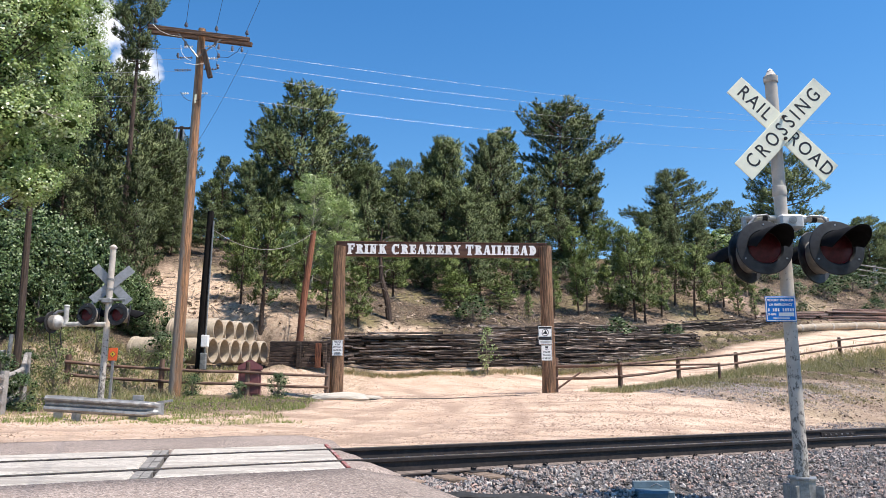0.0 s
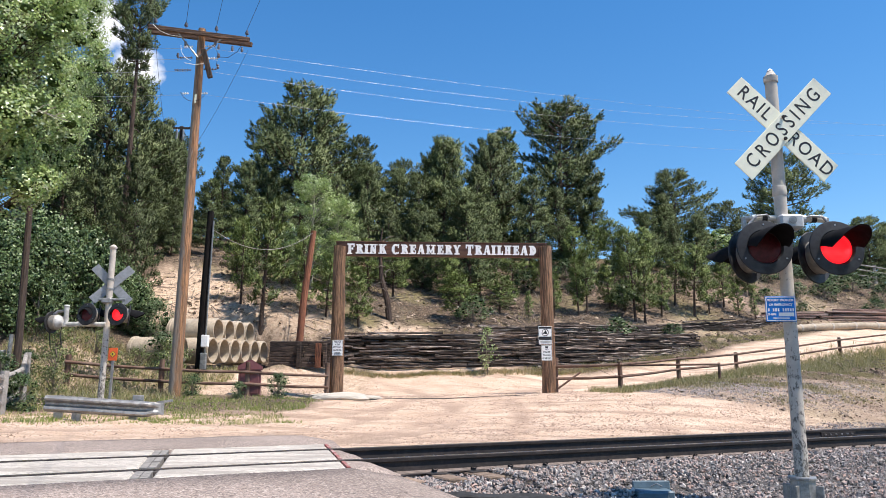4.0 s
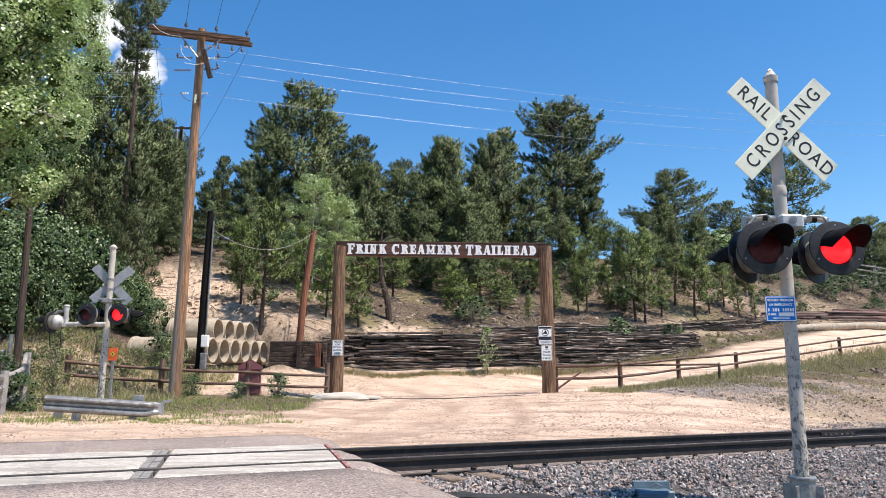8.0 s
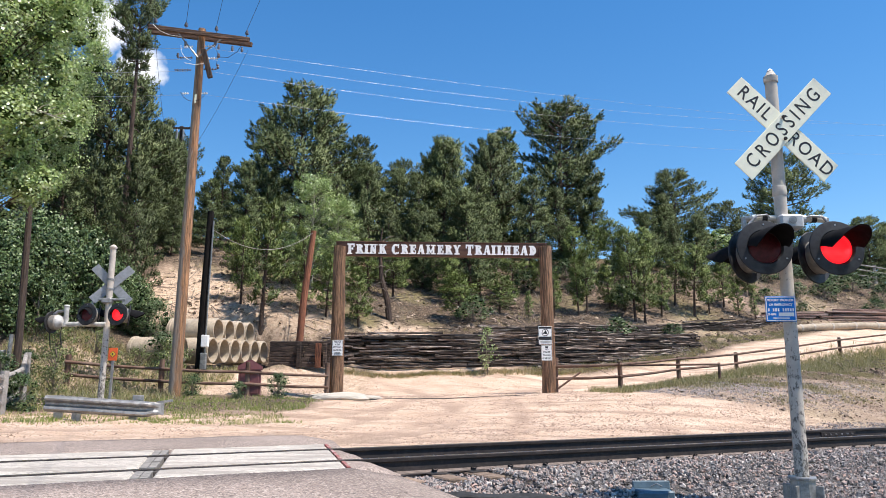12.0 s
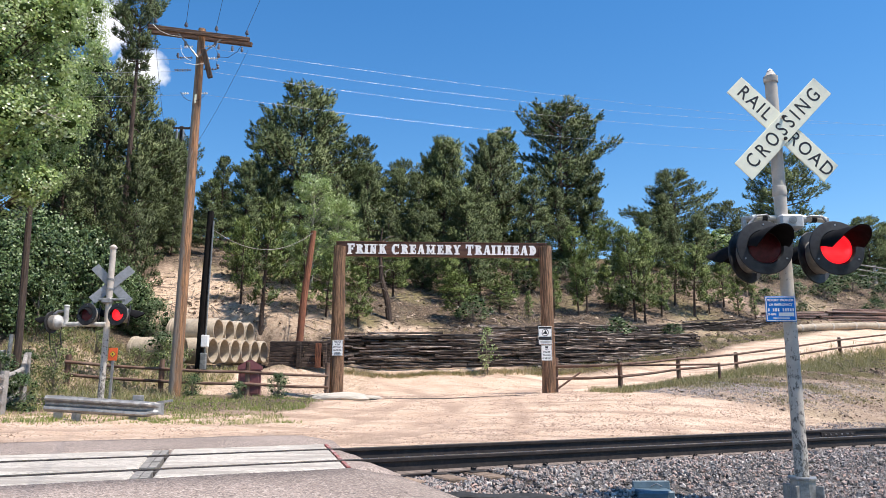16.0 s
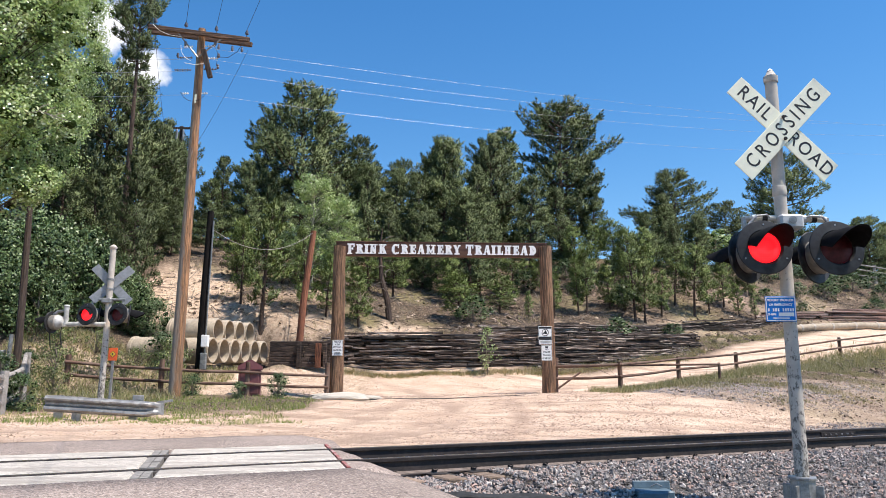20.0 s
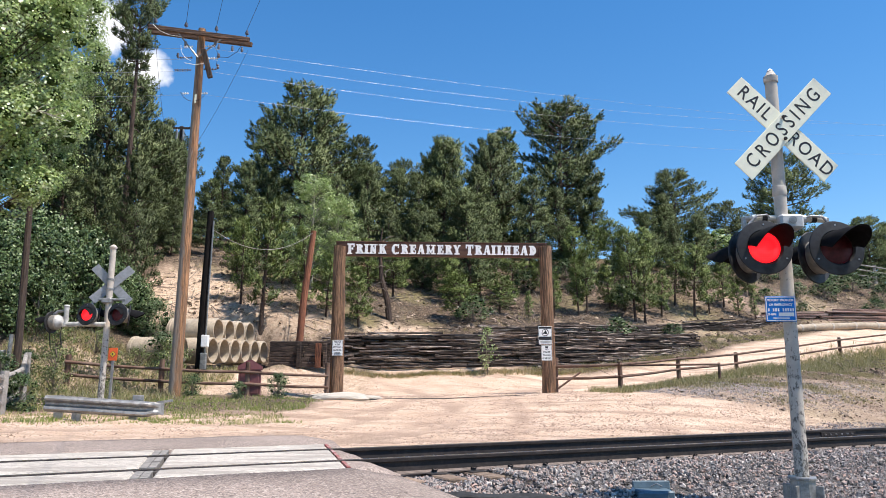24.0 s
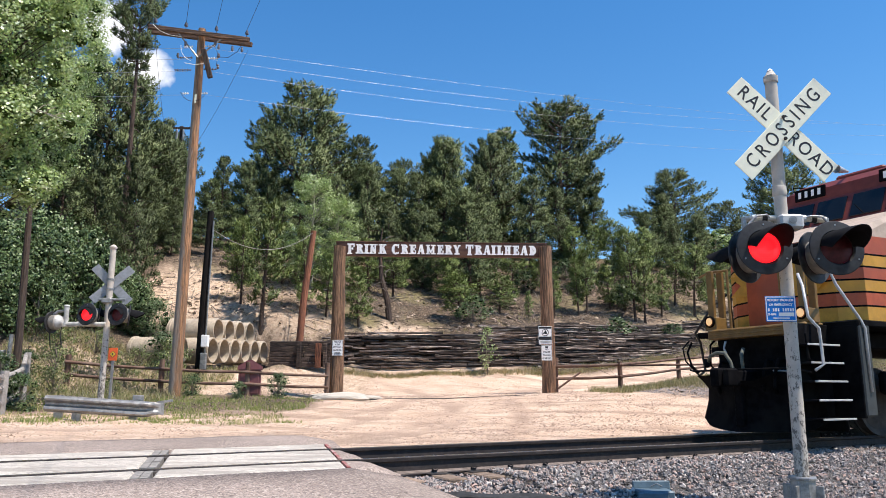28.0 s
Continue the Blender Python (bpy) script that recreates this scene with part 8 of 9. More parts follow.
PINE_ROWS = [              # kind, plan x and y, height of the top, breadth
    ("tall", -15.1, 34.0, 20.7, 0.85),
    ("cone", -19.0, 37.0, 18.4, 0.75),
    ("cone", -22.2, 40.0, 18.1, 0.80),
    ("wide", -18.9, 48.0, 19.4, 0.75),
    ("cone", -16.7, 46.0, 16.3, 0.65),
    ("cone", -14.2, 46.0, 16.3, 0.90),
    ("cone", -12.4, 45.0, 15.6, 1.0),
    ("wide", -9.8, 50.0, 22.6, 1.29),
    ("cone", -13.2, 52.0, 21.3, 1.23),
    ("cone", -6.5, 52.0, 19.7, 1.23),
    ("cone", -8.5, 54.0, 22.3, 1.12),
    ("cone", -4.7, 46.0, 15.8, 1.01),
    ("cone", -3.4, 50.0, 16.7, 1.01),
    ("cone", 0.0, 47.0, 17.5, 1.29),
    ("cone", -1.4, 45.0, 14.9, 1.12),
    ("cone", 4.2, 51.0, 20.0, 1.23),
    ("cone", 2.3, 47.0, 15.8, 1.12),
    ("open", 8.7, 53.0, 22.6, 1.23),
    ("wide", 9.8, 56.0, 23.5, 0.90),
    ("cone", 5.8, 48.0, 15.5, 1.12),
    ("cone", 7.9, 49.0, 15.0, 1.05),
    ("cone", 11.4, 54.0, 16.4, 1.1),
    ("wide", 18.8, 58.0, 18.9, 1.52),
    ("cone", 16.6, 54.0, 15.8, 1.3),
    ("wide", 22.4, 57.0, 16.0, 1.5),
    ("cone", 13.0, 50.0, 12.0, 1.23),
    ("wide", 27.6, 58.0, 20.1, 1.36),
    ("wide", 48.2, 82.0, 20.7, 1.34),
    ("wide", 52.3, 84.0, 20.5, 1.34),
    ("wide", 48.4, 86.0, 20.5, 1.34),
    ("young", -10.5, 37.0, 10.0, 1.12),
    ("cone", -13.4, 41.0, 13.3, 1.12),
    ("cone", -3.1, 42.0, 11.6, 1.12),
    ("cone", 1.5, 41.0, 12.3, 1.23),
    ("young", 18.9, 47.0, 9.5, 1.34),
    ("cone", -16.4, 40.0, 13.0, 1.12),
    ("cone", -16.4, 37.0, 11.2, 1.12),
    ("cone", -17.6, 33.0, 12.0, 1.12),
    ("cone", -19.6, 34.0, 11.2, 1.12),
    ("cone", -16.9, 35.0, 11.5, 1.12),
    ("cone", -15.0, 40.0, 11.7, 1.01),
    ("cone", -9.9, 44.0, 13.2, 1.12),
    ("young", 27.8, 56.0, 11.6, 1.46),
    ("young", 32.5, 60.0, 11.4, 1.46),
    ("cone", 27.2, 62.0, 16.2, 1.12),
    ("cone", 23.9, 60.0, 14.8, 1.12),
    ("cone", -15.7, 43.0, 12.7, 0.90),
    ("cone", -1.0, 53.0, 18.7, 1.00),
    ("cone", 3.4, 54.0, 19.5, 1.00),
    ("cone", 11.3, 47.0, 10.8, 1.00),
    ("young", 13.4, 48.0, 11.9, 1.30),
    ("cone", 18.8, 53.0, 14.3, 1.00),
    ("cone", 15.7, 49.0, 12.4, 1.00),
    ("young", 22.4, 52.0, 11.6, 1.30),
    ("wide", -21.0, 52.0, 19.9, 0.90),
    ("cone", -6.7, 46.0, 14.9, 1.00),
    ("cone", -19.5, 58.0, 17.6, 0.85),
    ("cone", -17.0, 55.0, 16.6, 0.85),
    ("cone", -11.5, 58.0, 18.4, 0.85),
    ("cone", -5.8, 57.0, 17.2, 0.85),
    ("cone", -2.8, 58.0, 16.6, 0.85),
    ("cone", 1.8, 58.0, 17.2, 0.85),
    ("cone", 6.4, 57.0, 16.2, 0.85),
    ("wide", -11.6, 47.0, 15.6, 0.95),
    ("wide", -8.0, 48.0, 15.2, 0.95),
    ("cone", -20.8, 36.5, 13.8, 0.95),
    ("cone", -18.4, 39.0, 14.6, 0.95),
    ("cone", -17.6, 40.0, 18.9, 1.0),
    ("wide", -18.6, 39.0, 19.4, 0.9),
    ("wide", -16.5, 41.0, 16.4, 0.85),
    ("wide", -16.7, 45.0, 17.2, 0.85),
    ("cone", -20.5, 41.0, 19.0, 0.85),
    ("cone", -16.3, 43.0, 16.4, 0.80),
    ("young", 10.2, 39.1, 9.5, 0.80),
    ("young", 10.7, 39.0, 8.7, 0.75),
    ("young", 14.4, 42.1, 9.1, 1.01),
    ("young", 9.3, 40.9, 8.0, 1.03),
    ("young", 7.7, 39.3, 8.5, 0.85),
    ("thin", 7.2, 39.1, 8.1, 0.80),
    ("thin", 18.1, 42.7, 7.1, 0.85),
    ("young", 16.8, 43.9, 8.9, 0.98),
    ("young", 13.6, 43.0, 9.3, 0.95),
    ("cone", -1.2, 42.2, 10.2, 1.30),
    ("young", 0.8, 35.5, 6.6, 1.75),
    ("young", 2.9, 37.9, 6.9, 1.80),
    ("thin", 4.3, 36.9, 6.0, 0.95),
    ("young", -3.8, 33.1, 6.6, 1.10),
    ("thin", -7.9, 32.1, 9.5, 0.95),
    ("thin", -9.2, 33.4, 9.0, 0.80),
    ("thin", -6.2, 33.2, 8.4, 1.00),
    ("young", -5.3, 33.4, 7.2, 0.95),
    ("young", -2.6, 38.0, 8.3, 1.40),
    ("young", -3.9, 38.4, 9.0, 1.25),
    ("thin", 5.8, 38.3, 7.2, 1.07),
    ("young", 12.1, 40.7, 7.6, 0.93),
    ("young", 15.5, 42.8, 8.0, 0.97),
    ("young", 2.1, 41.6, 9.2, 1.40),
    ("young", 4.0, 42.6, 9.4, 1.50),
    ("young", 5.8, 42.9, 9.4, 1.35),
    ("thin", 17.3, 43.0, 7.3, 1.09),
    ("young", 8.2, 44.5, 9.9, 1.30),
    ("young", 11.2, 45.5, 10.0, 1.20),
    ("young", 19.4, 46.4, 9.2, 1.20),
    ("young", -5.9, 40.0, 10.0, 1.25),
    ("young", 0.4, 39.6, 8.4, 1.30),
    ("young", -8.2, 37.2, 9.6, 1.10),
    ("cone", -13.9, 32.6, 11.8, 0.75),
    ("wide", -3.0, 51.0, 17.5, 0.95),
    ("wide", -5.0, 50.0, 17.0, 0.90),
    ("wide", 0.1, 48.0, 18.1, 0.90),
    ("wide", 3.4, 50.0, 18.9, 0.85),
    ("young", 11.5, 48.2, 12.4, 1.50),
    ("cone", 14.0, 49.1, 13.2, 1.50),
    ("cone", 16.3, 52.5, 14.6, 1.30),
    ("young", 8.8, 47.9, 12.0, 1.40),
    ("cone", 17.7, 50.5, 13.4, 1.40),
    ("young", 10.2, 50.0, 12.6, 1.30),
]
pines(PINE_ROWS)

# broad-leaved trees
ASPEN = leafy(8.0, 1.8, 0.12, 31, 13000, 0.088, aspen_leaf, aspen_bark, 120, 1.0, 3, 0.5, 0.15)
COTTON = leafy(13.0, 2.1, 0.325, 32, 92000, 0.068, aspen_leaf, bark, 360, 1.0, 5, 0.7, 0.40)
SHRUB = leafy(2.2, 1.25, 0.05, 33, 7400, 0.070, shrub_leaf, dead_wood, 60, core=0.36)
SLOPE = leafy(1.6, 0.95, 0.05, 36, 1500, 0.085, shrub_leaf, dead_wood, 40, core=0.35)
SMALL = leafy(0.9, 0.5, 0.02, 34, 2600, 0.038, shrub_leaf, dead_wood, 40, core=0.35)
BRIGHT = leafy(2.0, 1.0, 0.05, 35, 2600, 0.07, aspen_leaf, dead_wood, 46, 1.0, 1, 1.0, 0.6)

CROWNS = []
for x, y, h, w, t in ((-10.95, 16.0, 1.0, 1.1, 20), (-15.75, 26.5, 1.3, 1.19, 140)):
    th, cr = plant("cottonwood_tree", "tall bright green cottonwood in full leaf", "tree", COTTON, x, y, t, (w, w, h), "cottonwoods")
    CROWNS += cr
    if x > -12:                            # a bare broken limb among the leaves
        limb = Solid()
        for path, r in ((((-9.6, 15.6, 6.75), (-8.79, 15.2, 6.69), (-8.47, 15.2, 6.58), (-8.09, 15.2, 6.44)), 0.018), (((-8.66, 15.2, 6.63), (-8.58, 15.15, 6.70), (-8.40, 15.1, 6.74)), 0.012), (((-8.47, 15.2, 6.58), (-8.30, 15.15, 6.62), (-8.16, 15.1, 6.60)), 0.009), (((-8.62, 15.2, 6.62), (-8.40, 15.15, 6.50), (-8.22, 15.1, 6.40)), 0.009), (((-8.9, 15.25, 6.70), (-8.75, 15.2, 6.80), (-8.60, 15.2, 6.84)), 0.010)):
            limb.tube([(pose(x, y, ground_z(x, y), 0, 0, t) @ Matrix.Diagonal((w, w, h, 1))).inverted() @ Vector(q) for q in path], [r, r * 0.9, r * 0.7, r * 0.4][:len(path)], 5)
        part("dead_limb", limb, aspen_bark, th, "bare pale broken limb")
for x, y, h, t in ((-6.6, 36.5, 0.73, 10), (-5.4, 37.2, 0.60, 100)):
    th, cr = plant("aspen_tree", "light green aspen among dark pines", "tree", ASPEN, x, y, t, (h * 1.25, h * 1.25, h), "aspens")
    CROWNS += cr
SAPLING = leafy(2.0, 0.5, 0.08, 39, 420, 0.075, aspen_leaf, dead_wood, 34, 1.0, 1, 0.4, 0.2)
th, cr = plant("aspen_sapling", "small leafy sapling in front of the log wall", "sapling", SAPLING, 1.75, 29.6, 30, (0.9, 0.9, 0.95))
th, cr = plant("aspen_sapling", "bright leafy sapling on the slope", "sapling", BRIGHT, 19.6, 52.0, 30, (2.0, 2.0, 1.3))
for i, (x, y, s, hz) in enumerate(((-14.3, 23.5, 1.3, 1.45), (-13.5, 24.7, 1.3, 1.5), (-13.3, 26.3, 1.3, 1.6), (-12.8, 27.7, 1.15, 1.2), (-12.7, 29.2, 1.0, 0.85), (-11.5, 28.6, 0.8, 0.75), (-15.0, 25.4, 1.4, 1.7), (-14.7, 27.0, 1.4, 1.7), (-14.2, 28.8, 1.2, 1.3), (-13.5, 30.4, 1.0, 0.9), (-16.2, 24.2, 1.5, 1.7), (-16.8, 27.0, 1.5, 1.7), (-15.4, 22.4, 1.3, 1.4), (-17.4, 29.5, 1.4, 1.5), (-15.8, 30.5, 1.2, 1.4), (-13.6, 22.5, 1.0, 1.15), (-12.7, 23.1, 0.8, 0.9), (-14.6, 21.8, 1.1, 1.2))):
    plant("oak_shrub", "dense dark green oak shrub on the bank", "shrub", SHRUB, x, y, i * 51, (s, s, hz), "oak shrubs", 0.1)
for i, (x, y, s) in enumerate(((-8.8, 15.6, 0.8), (-6.75, 20.2, 0.62), (-4.62, 21.1, 0.75), (-10.3, 17.4, 1.0), (-9.2, 24.4, 1.3), (-11.2, 20.0, 0.7), (-5.55, 20.4, 0.5))):
    plant("small_shrub", "small green roadside shrub", "shrub", SMALL, x, y, i * 77, (s, s, s), "roadside shrubs", 0.03)
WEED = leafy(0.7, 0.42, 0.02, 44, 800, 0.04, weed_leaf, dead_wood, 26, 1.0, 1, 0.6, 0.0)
for i, (x, y, s) in enumerate(((-9.6, 18.4, 1.0), (-8.9, 20.9, 0.9), (-8.3, 22.6, 1.2), (-9.7, 21.8, 1.1), (-10.6, 20.4, 1.2), (-8.8, 24.2, 1.5), (-9.6, 23.4, 1.0), (-11.4, 21.9, 1.3), (-10.9, 23.4, 1.1), (-7.5, 21.4, 0.6), (-8.2, 18.6, 0.7), (-10.2, 16.6, 0.9))):
    plant("weed", "leafy green weed on the stony bank", "weed", WEED, x, y, i * 63, (s, s, s), "bank weeds", 0.03)
for i, (x, y, s) in enumerate(((25.0, 48.0, 1.0), (26.6, 50.0, 1.2), (24.0, 50.5, 1.1), (28.6, 51.0, 1.0), (29.5, 54.0, 1.3), (22.6, 47.0, 0.8), (31.5, 53.5, 1.0), (27.5, 46.8, 0.7))):
    plant("oak_shrub", "low green shrub on the dry slope", "shrub", SLOPE, x, y, i * 51, (s, s, s * 0.8), "slope shrubs", 0.1)
rg = random.Random(77)
for i in range(70):
    px = rg.uniform(-14, 34)
    py = rg.uniform(33, 54)
    if px < -0.62 * py or px > 0.66 * py or road_mask(px, py) > 0.1 or bare_sunlit_mask(px, py) > 0.4:
        continue
    s = rg.uniform(0.5, 1.1)
    plant("oak_shrub", "low dark green shrub on the pine slope", "shrub", SLOPE, px, py, i * 51, (s, s, s * 0.8), "slope shrubs", 0.1)


# grass, stones and litter: nobody could count them
def grass(name, label, count, place, height, material, seed, per=7):
    rg = np.random.RandomState(seed)
    base, tip, wid = [], [], []
    tries = 0
    while len(base) < count * per and tries < count * 12:
        tries += 1
        q = place(rg)
        if q is None:
            continue
        x, y, k = q
        z = ground_z(x, y)
        for _ in range(per):
            b = (x + rg.normal() * 0.06, y + rg.normal() * 0.06, z - 0.02)
            h = height * k * rg.uniform(0.5, 1.3)
            base.append(b)
            tip.append((b[0] + rg.normal() * h * 0.4, b[1] + rg.normal() * h * 0.4, z + h))
            wid.append(0.012 + 0.012 * rg.uniform())
    me = tri_mesh(name, np.array(base), np.array(tip), np.array(wid), material, rg)
    tagged(new(name, me), label, "grass", kind="stuff")


def in_mound(rg):
    if rg.uniform() < 0.10:
        x = rg.uniform(-4.0, 12.0)
        return x, (29.55 if x < 0.4 else 29.55 + 0.28 * (x - 0.4) if x < 3.9 else 30.5 + 0.6 * (x - 3.9)) + rg.normal() * 0.12 - 0.1, rg.uniform(0.4, 0.9)
    s, n = rg.uniform(9, 34), rg.uniform(10.8, 21)
    p = tp(s, n)
    if road_mask(p.x, p.y) > 0.3 or n < 13.2 + max(0, 15 - s) * 0.9:
        return None
    k = 0.15 + 1.1 * max(0, noise.noise((p.x * 0.45, p.y * 0.45, 3)) + 0.18)
    return (p.x, p.y, k) if rg.uniform() < k else None


def in_fence(rg):
    x = rg.uniform(4.4, 24.0)
    y = np.interp(x, (4.4, 5.33, 8.2, 11.8, 18.7, 25.5), (22.0, 22.2, 25.6, 29.5, 34.4, 38.9))
    k = 1.0 + 0.9 * smooth01(8.0, 13.0, x)
    return x, y + (rg.normal() * 0.45 - 0.15) * k, rg.uniform(0.5, 1.3) * k


def in_wall_foot(rg):
    x = rg.uniform(3.6, 19.0)
    y = 32.0 + 0.6 * (x - 5.28) + rg.uniform(-0.5, 1.0)
    return (x, y, rg.uniform(0.4, 1.2)) if noise.noise((x, y, 1.0)) > -0.25 else None


def in_left(rg):
    s, n = rg.uniform(-4, 9.5), rg.uniform(14.8, 21.5)
    p = tp(s, n)
    if -2.5 < s < 5 and n > 15.1 + 0.25 * noise.noise((s * 1.5, n, 2.0)) and n < 17.6 and rg.uniform() < 0.75:
        return p.x, p.y, rg.uniform(0.3, 0.9)
    if p.y > 22.6 or road_mask(p.x, p.y) > 0.35:
        return None
    if p.y > 19.4 and (p.x < -3.3 and rg.uniform() < 0.72):
        return None
    return p.x, p.y, rg.uniform(0.5, 1.1)


def in_bank(rg):
    x, y = rg.uniform(-13, -7), rg.uniform(17.5, 26)
    return x, y, rg.uniform(0.6, 1.3)


def in_slope(rg):
    x, y = rg.uniform(-14, 34), rg.uniform(31, 54)
    if abs(x) > 0.65 * y or noise.noise((x * 0.3, y * 0.3, 8.0)) < 0.0 or road_mask(x, y) > 0.2:
        return None
    return x, y, rg.uniform(0.6, 1.2)


grass("dry_grass", "dry yellow-green grass on the roadside mound", 5200, in_mound, 0.17, grass_mat, 3)
grass("verge_grass", "green verge grass around fence and guardrail", 3000, in_left, 0.09, green_grass, 4)
grass("bank_grass", "mixed weeds and grass on the bank", 2200, in_bank, 0.20, weed_mat, 5)
grass("fence_grass", "pale green grass along the foot of the rail fence", 3400, in_fence, 0.15, weed_mat, 14)
grass("wall_foot_grass", "short dry green grass at the foot of the log wall", 2200, in_wall_foot, 0.12, weed_mat, 15)
grass("slope_grass", "sparse dry grass on the pine slope", 1900, in_slope, 0.22, grass_mat, 6)


def litter():
    rg = np.random.RandomState(12)
    c, nn, sz = [], [], []
    while len(c) < 56000:
        u = rg.uniform()
        if u < 0.7:
            x, y = rg.uniform(-14, 34), rg.uniform(30.8, 54)
            if abs(x) > 0.65 * y or road_mask(x, y) > 0.1:
                continue
            s = rg.uniform(0.03, 0.10)
        elif u < 0.88:
            if rg.uniform() < 0.35:
                x, y = rg.uniform(-13, -3.4), rg.uniform(16, 30)
            else:
                p = tp(rg.uniform(8, 30), rg.uniform(11, 19))
                x, y = p.x, p.y
                if road_mask(x, y) > 0.15:
                    continue
            s = rg.uniform(0.02, 0.07)
        else:
            x, y = rg.uniform(-12.5, -7.5), rg.uniform(16.5, 25)
            s = rg.uniform(0.03, 0.11)
        c.append((x, y, ground_z(x, y) + 0.012))
        nn.append((0, 0, 1))
        sz.append(s)
    me = leaf_mesh("litter", np.array(c), np.array(nn), np.array(sz), 0.55, litter_mat, rg, 0.35)
    tagged(new("ground_litter", me), "scattered stones, twigs and bark litter", "litter", kind="stuff")
    # broken rock on the slopes and the mound
    oc = np.array([(1, 0, 0), (-1, 0, 0), (0, 1, 0), (0, -1, 0), (0, 0, 0.8), (0, 0, -0.5)])
    of = [(0, 2, 4), (2, 1, 4), (1, 3, 4), (3, 0, 4)]
    sd = Solid()
    while len(sd.f) < 46000:
        u = rg.uniform()
        if u < 0.62:
            x, y = rg.uniform(-14, 30), rg.uniform(30.8, 50)
            if abs(x) > 0.62 * y or road_mask(x, y) > 0.2:
                continue
            r = 0.03 + 0.13 * rg.uniform() ** 3
        elif u < 0.80:
            x, y = rg.uniform(-12.5, -7.6), rg.uniform(17.0, 26)
            r = 0.02 + 0.07 * rg.uniform() ** 2
        else:
            p = tp(rg.uniform(9, 27), rg.uniform(11.5, 19))
            x, y = p.x, p.y
            if road_mask(x, y) > 0.5:
                continue
            r = 0.02 + 0.06 * rg.uniform() ** 3
        v = oc * r * rg.uniform(0.5, 1.3, (6, 1)) * rg.uniform(0.6, 1.4, 3)
        q = Euler(rg.uniform(-0.6, 0.6, 2).tolist() + [rg.uniform(0, 6.28)]).to_matrix()
        z = ground_z(x, y)
        sd.add([Vector((x, y, z)) + q @ Vector(t) for t in v], of)
    tagged(part("slope_stones", sd, litter_mat), "broken tan and brown rock strewn over the slopes", "stones", kind="stuff")


litter()

# fallen sticks and branches on the slope
def fallen_sticks():
    rg = random.Random(9)
    sd = Solid()
    while len(sd.f) < 12000:
        x, y = rg.uniform(-14, 26), rg.uniform(30.8, 48)
        if abs(x) > 0.62 * y or road_mask(x, y) > 0.2:
            continue
        a = rg.uniform(0, 6.28)
        ln = rg.uniform(0.4, 1.8)
        p = on_ground(x, y, 0.04)
        q = on_ground(x + ln * math.cos(a), y + ln * math.sin(a), rg.uniform(0.04, 0.35))
        r = rg.uniform(0.008, 0.022)
        sd.tube([p, p.lerp(q, 0.5) + Vector((0, 0, rg.uniform(-0.02, 0.1))), q], [r, r * 0.8, r * 0.3], 4, False)
    tagged(part("fallen_branches", sd, dead_wood), "grey fallen sticks and branches on the slope", "branches", kind="stuff")


fallen_sticks()

# dead twisted trunk on the slope
dt = thing("dead_tree", "twisted dead trunk with bare grey branches", "tree", on_ground(-2.5, 34.5))
part("trunk", Solid().tube([(0, 0, -0.2), (-0.12, 0, 0.9), (-0.42, 0, 2.0), (-0.5, 0, 3.4), (-0.4, 0, 4.4)], [0.16, 0.14, 0.11, 0.07, 0.02], 9, True, 0.1), bark, dt)
rg = random.Random(5)
for k in range(14):
    z = 0.5 + 0.25 * k
    a = rg.uniform(0, 6.28)
    b = Vector((-0.3 * z / 3, 0, z))
    e = b + Vector((math.cos(a), math.sin(a), rg.uniform(-0.3, 0.4))) * rg.uniform(0.5, 1.1)
    part("branch", Solid().tube([b, b.lerp(e, 0.5) + Vector((0, 0, 0.1)), e], [0.03, 0.02, 0.006], 5, False), dead_wood, dt)


# ---- clouds: far white backdrop patches, drifting ----
def cloud_mat(seed, kx, ky):
    m = bpy.data.materials.new("thin white cloud")
    m.use_nodes = True
    N, L = m.node_tree.nodes, m.node_tree.links
    N.remove(N["Principled BSDF"])
    tc = N.new("ShaderNodeTexCoord")
    ns = N.new("ShaderNodeTexNoise")
    ns.noise_dimensions = "4D"
    ns.inputs["W"].default_value = seed
    ns.inputs["Scale"].default_value = 0.035
    ns.inputs["Detail"].default_value = 7.0
    ns.inputs["Roughness"].default_value = 0.55
    L.new(tc.outputs["Object"], ns.inputs["Vector"])
    gr = N.new("ShaderNodeTexGradient")
    gr.gradient_type = "SPHERICAL"
    mp = N.new("ShaderNodeMapping")
    mp.inputs["Scale"].default_value = (1 / (30 * kx), 1 / (22 * ky), 1)
    L.new(tc.outputs["Object"], mp.inputs["Vector"])
    L.new(mp.outputs[0], gr.inputs["Vector"])
    ad = N.new("ShaderNodeMath")
    ad.operation = "ADD"
    L.new(ns.outputs["Fac"], ad.inputs[0])
    L.new(gr.outputs["Fac"], ad.inputs[1])
    mr = N.new("ShaderNodeMapRange")
    mr.inputs["From Min"].default_value, mr.inputs["From Max"].default_value = 0.76, 1.08
    mr.inputs["To Max"].default_value = 0.95
    L.new(ad.outputs[0], mr.inputs["Value"])
    em = N.new("ShaderNodeEmission")
    em.inputs["Color"].default_value = (0.93, 0.96, 1.0, 1)
    em.inputs["Strength"].default_value = 0.95
    tr = N.new("ShaderNodeBsdfTransparent")
    mx = N.new("ShaderNodeMixShader")
    L.new(mr.outputs[0], mx.inputs[0])
    L.new(tr.outputs[0], mx.inputs[1])
    L.new(em.outputs[0], mx.inputs[2])
    L.new(mx.outputs[0], N["Material Output"].inputs["Surface"])
    return m


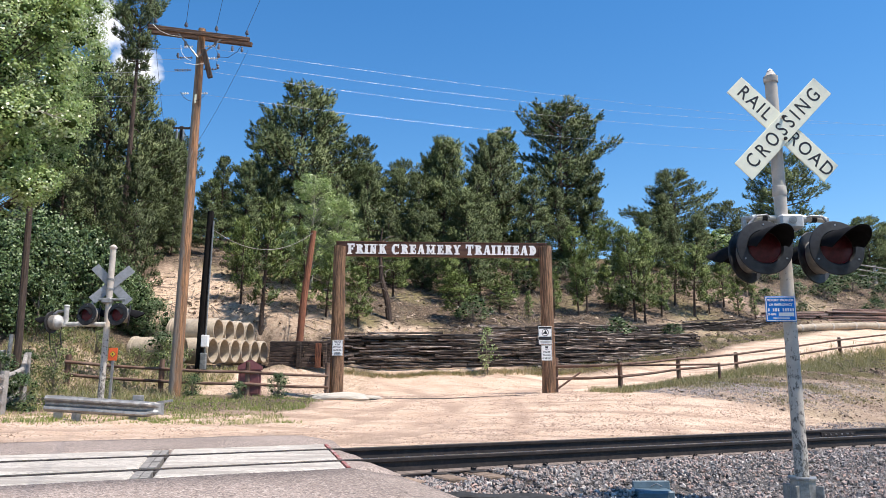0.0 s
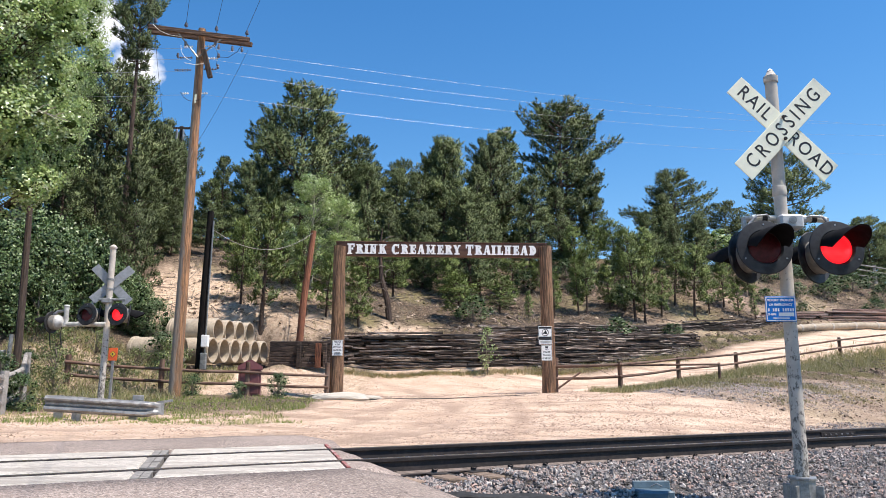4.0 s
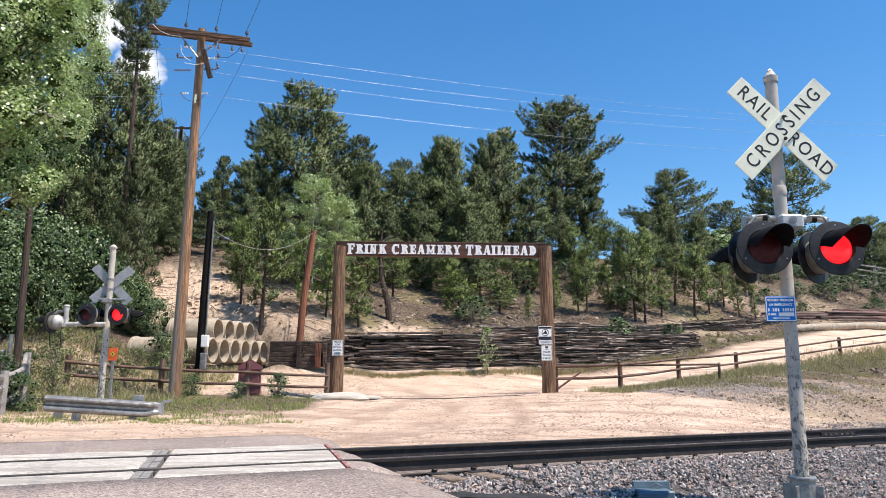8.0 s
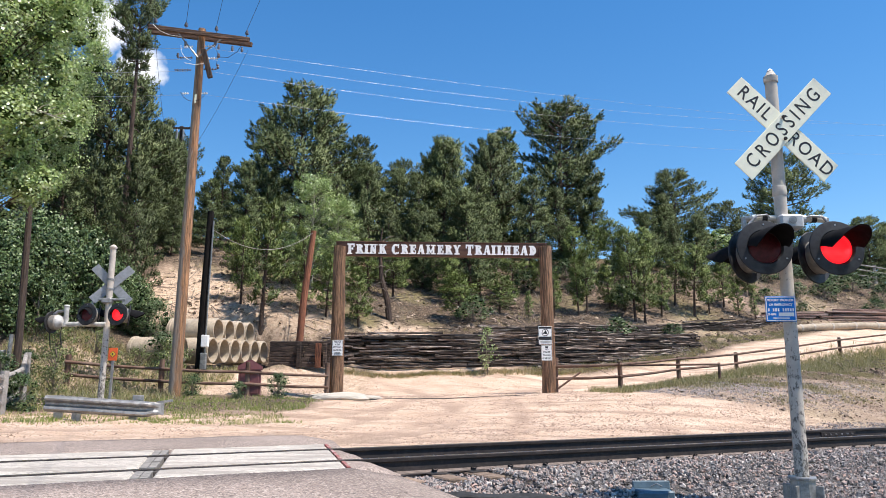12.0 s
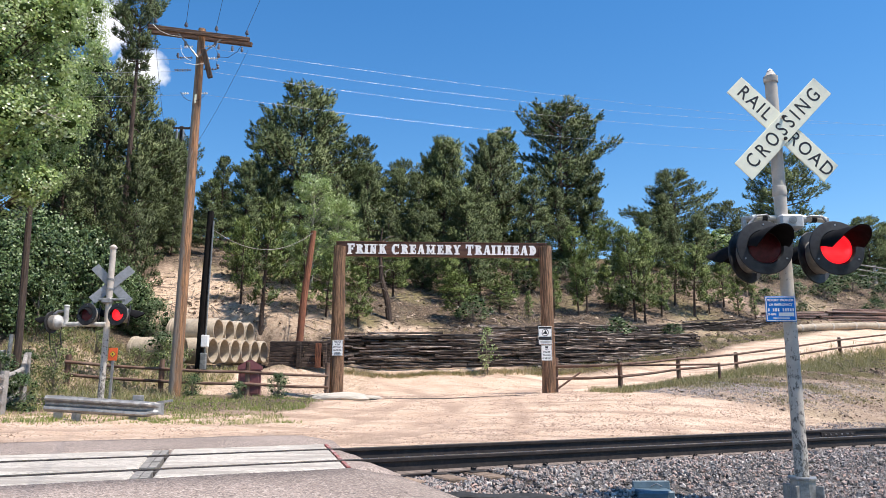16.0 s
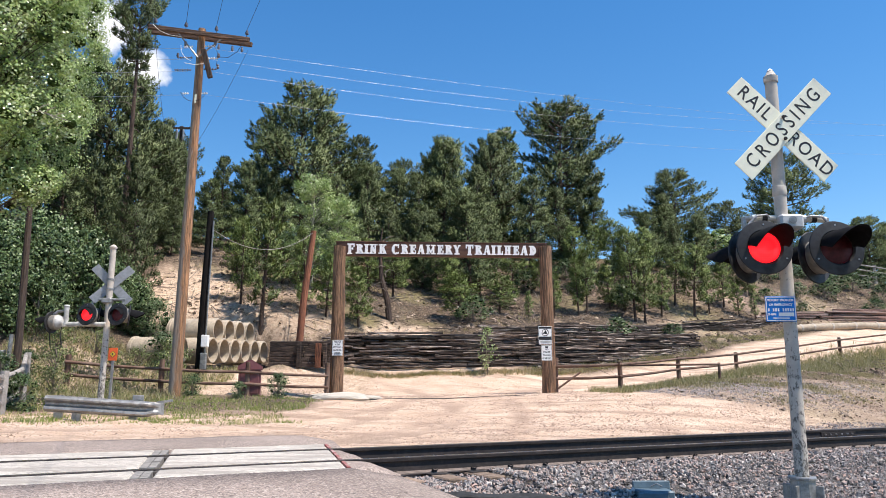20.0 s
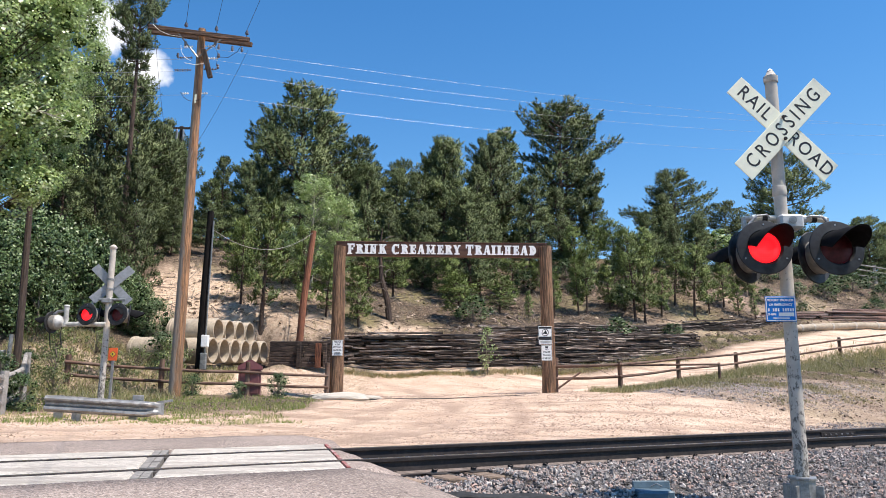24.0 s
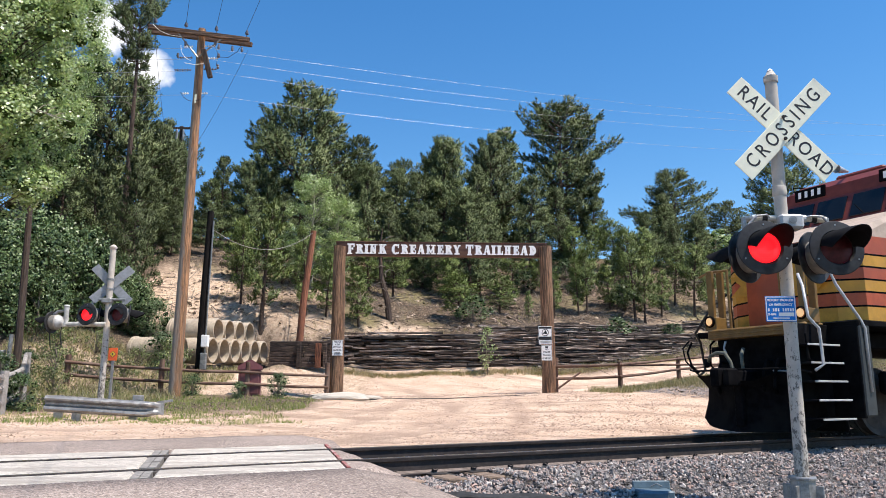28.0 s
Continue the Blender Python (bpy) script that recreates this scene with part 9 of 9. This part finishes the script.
CLOUDS = []
for x, z, sx_, sy_, seed in ((-355.0, 370.0, 1.4, 1.5, 1.0), (-405.0, 424.0, 1.7, 2.2, 2.4)):
    sd = Solid().add([(-34 * sx_, -24 * sy_, 0), (34 * sx_, -24 * sy_, 0), (34 * sx_, 24 * sy_, 0), (-34 * sx_, 24 * sy_, 0)], [(0, 1, 2, 3)])
    ob = tagged(part("cloud", sd, cloud_mat(seed, sx_, sy_)), "small white fair-weather cloud drifting in the sky", "cloud", "clouds")
    ob.visible_shadow = False
    CLOUDS.append((ob, Vector((x, 800.0, z))))



# ---- what moves ----
def lens_rows(phase):
    """The two-faced signal lens turns its lit or its dark face out, in two short steps."""
    ang = {True: 1.0, False: 179.0}
    lit = False
    rows = [(0.0, ang[lit])]
    times = [(0.94, "L")] + [(14.555 + 0.991 * k + q - (0.06 - 0.006 * (k - 5) if k > 4 else 0.0), ph) for k in range(-13, 14) for q, ph in ((0.0, "R"), (0.4955, "L"))]
    for t, ph in times:
        now = ph == phase
        if t > 27.94 or now == lit:
            continue
        f = math.floor(t * FPS)
        for k, a in ((0, ang[lit]), (1, 90.0), (2, ang[now])):
            rows.append(((f + k) / FPS, a))
        lit = now
    rows.append((28.0, ang[lit]))
    return [(t, pose(0, 0, 0, 0, 0, a)) for t, a in rows]


LOCO_SPEED, LOCO_FRONT = 12.6, 9.65


def motions():
    for phase in ("L", "R"):
        rows = lens_rows(phase)
        for lens in LENSES[phase]:
            walk(lens, rows)
    for lens in LENSES["off"]:
        lens.rotation_mode = "XYZ"
        lens.rotation_euler = (0, 0, math.pi)
    walk(LOCO, [(t, Matrix.Translation(tp(LOCO_FRONT + LOCO_SPEED * (28.0 - t), TRACK_N, 0)) @ TRACK_TURN) for t in (0.0, 7.0, 14.0, 21.0, 25.0, 28.0)])
    for ob, p in CLOUDS:
        walk(ob, [(t, look(p + Vector((13.0 * t / 28.0, 0, -3.0 * t / 28.0)), (0, 0, 0))) for t in (0.0, 14.0, 28.0)])
    for i, ob in enumerate(CROWNS):
        rows = []
        for k in range(21):
            t = 1.4 * k
            rows.append((t, pose(0, 0, 0, 0.35 * math.sin(2.1 * t + i * 1.9), 0.35 * math.sin(1.6 * t + i * 2.7), 0.6 * math.sin(1.3 * t + i))))
        walk(ob, rows)


motions()
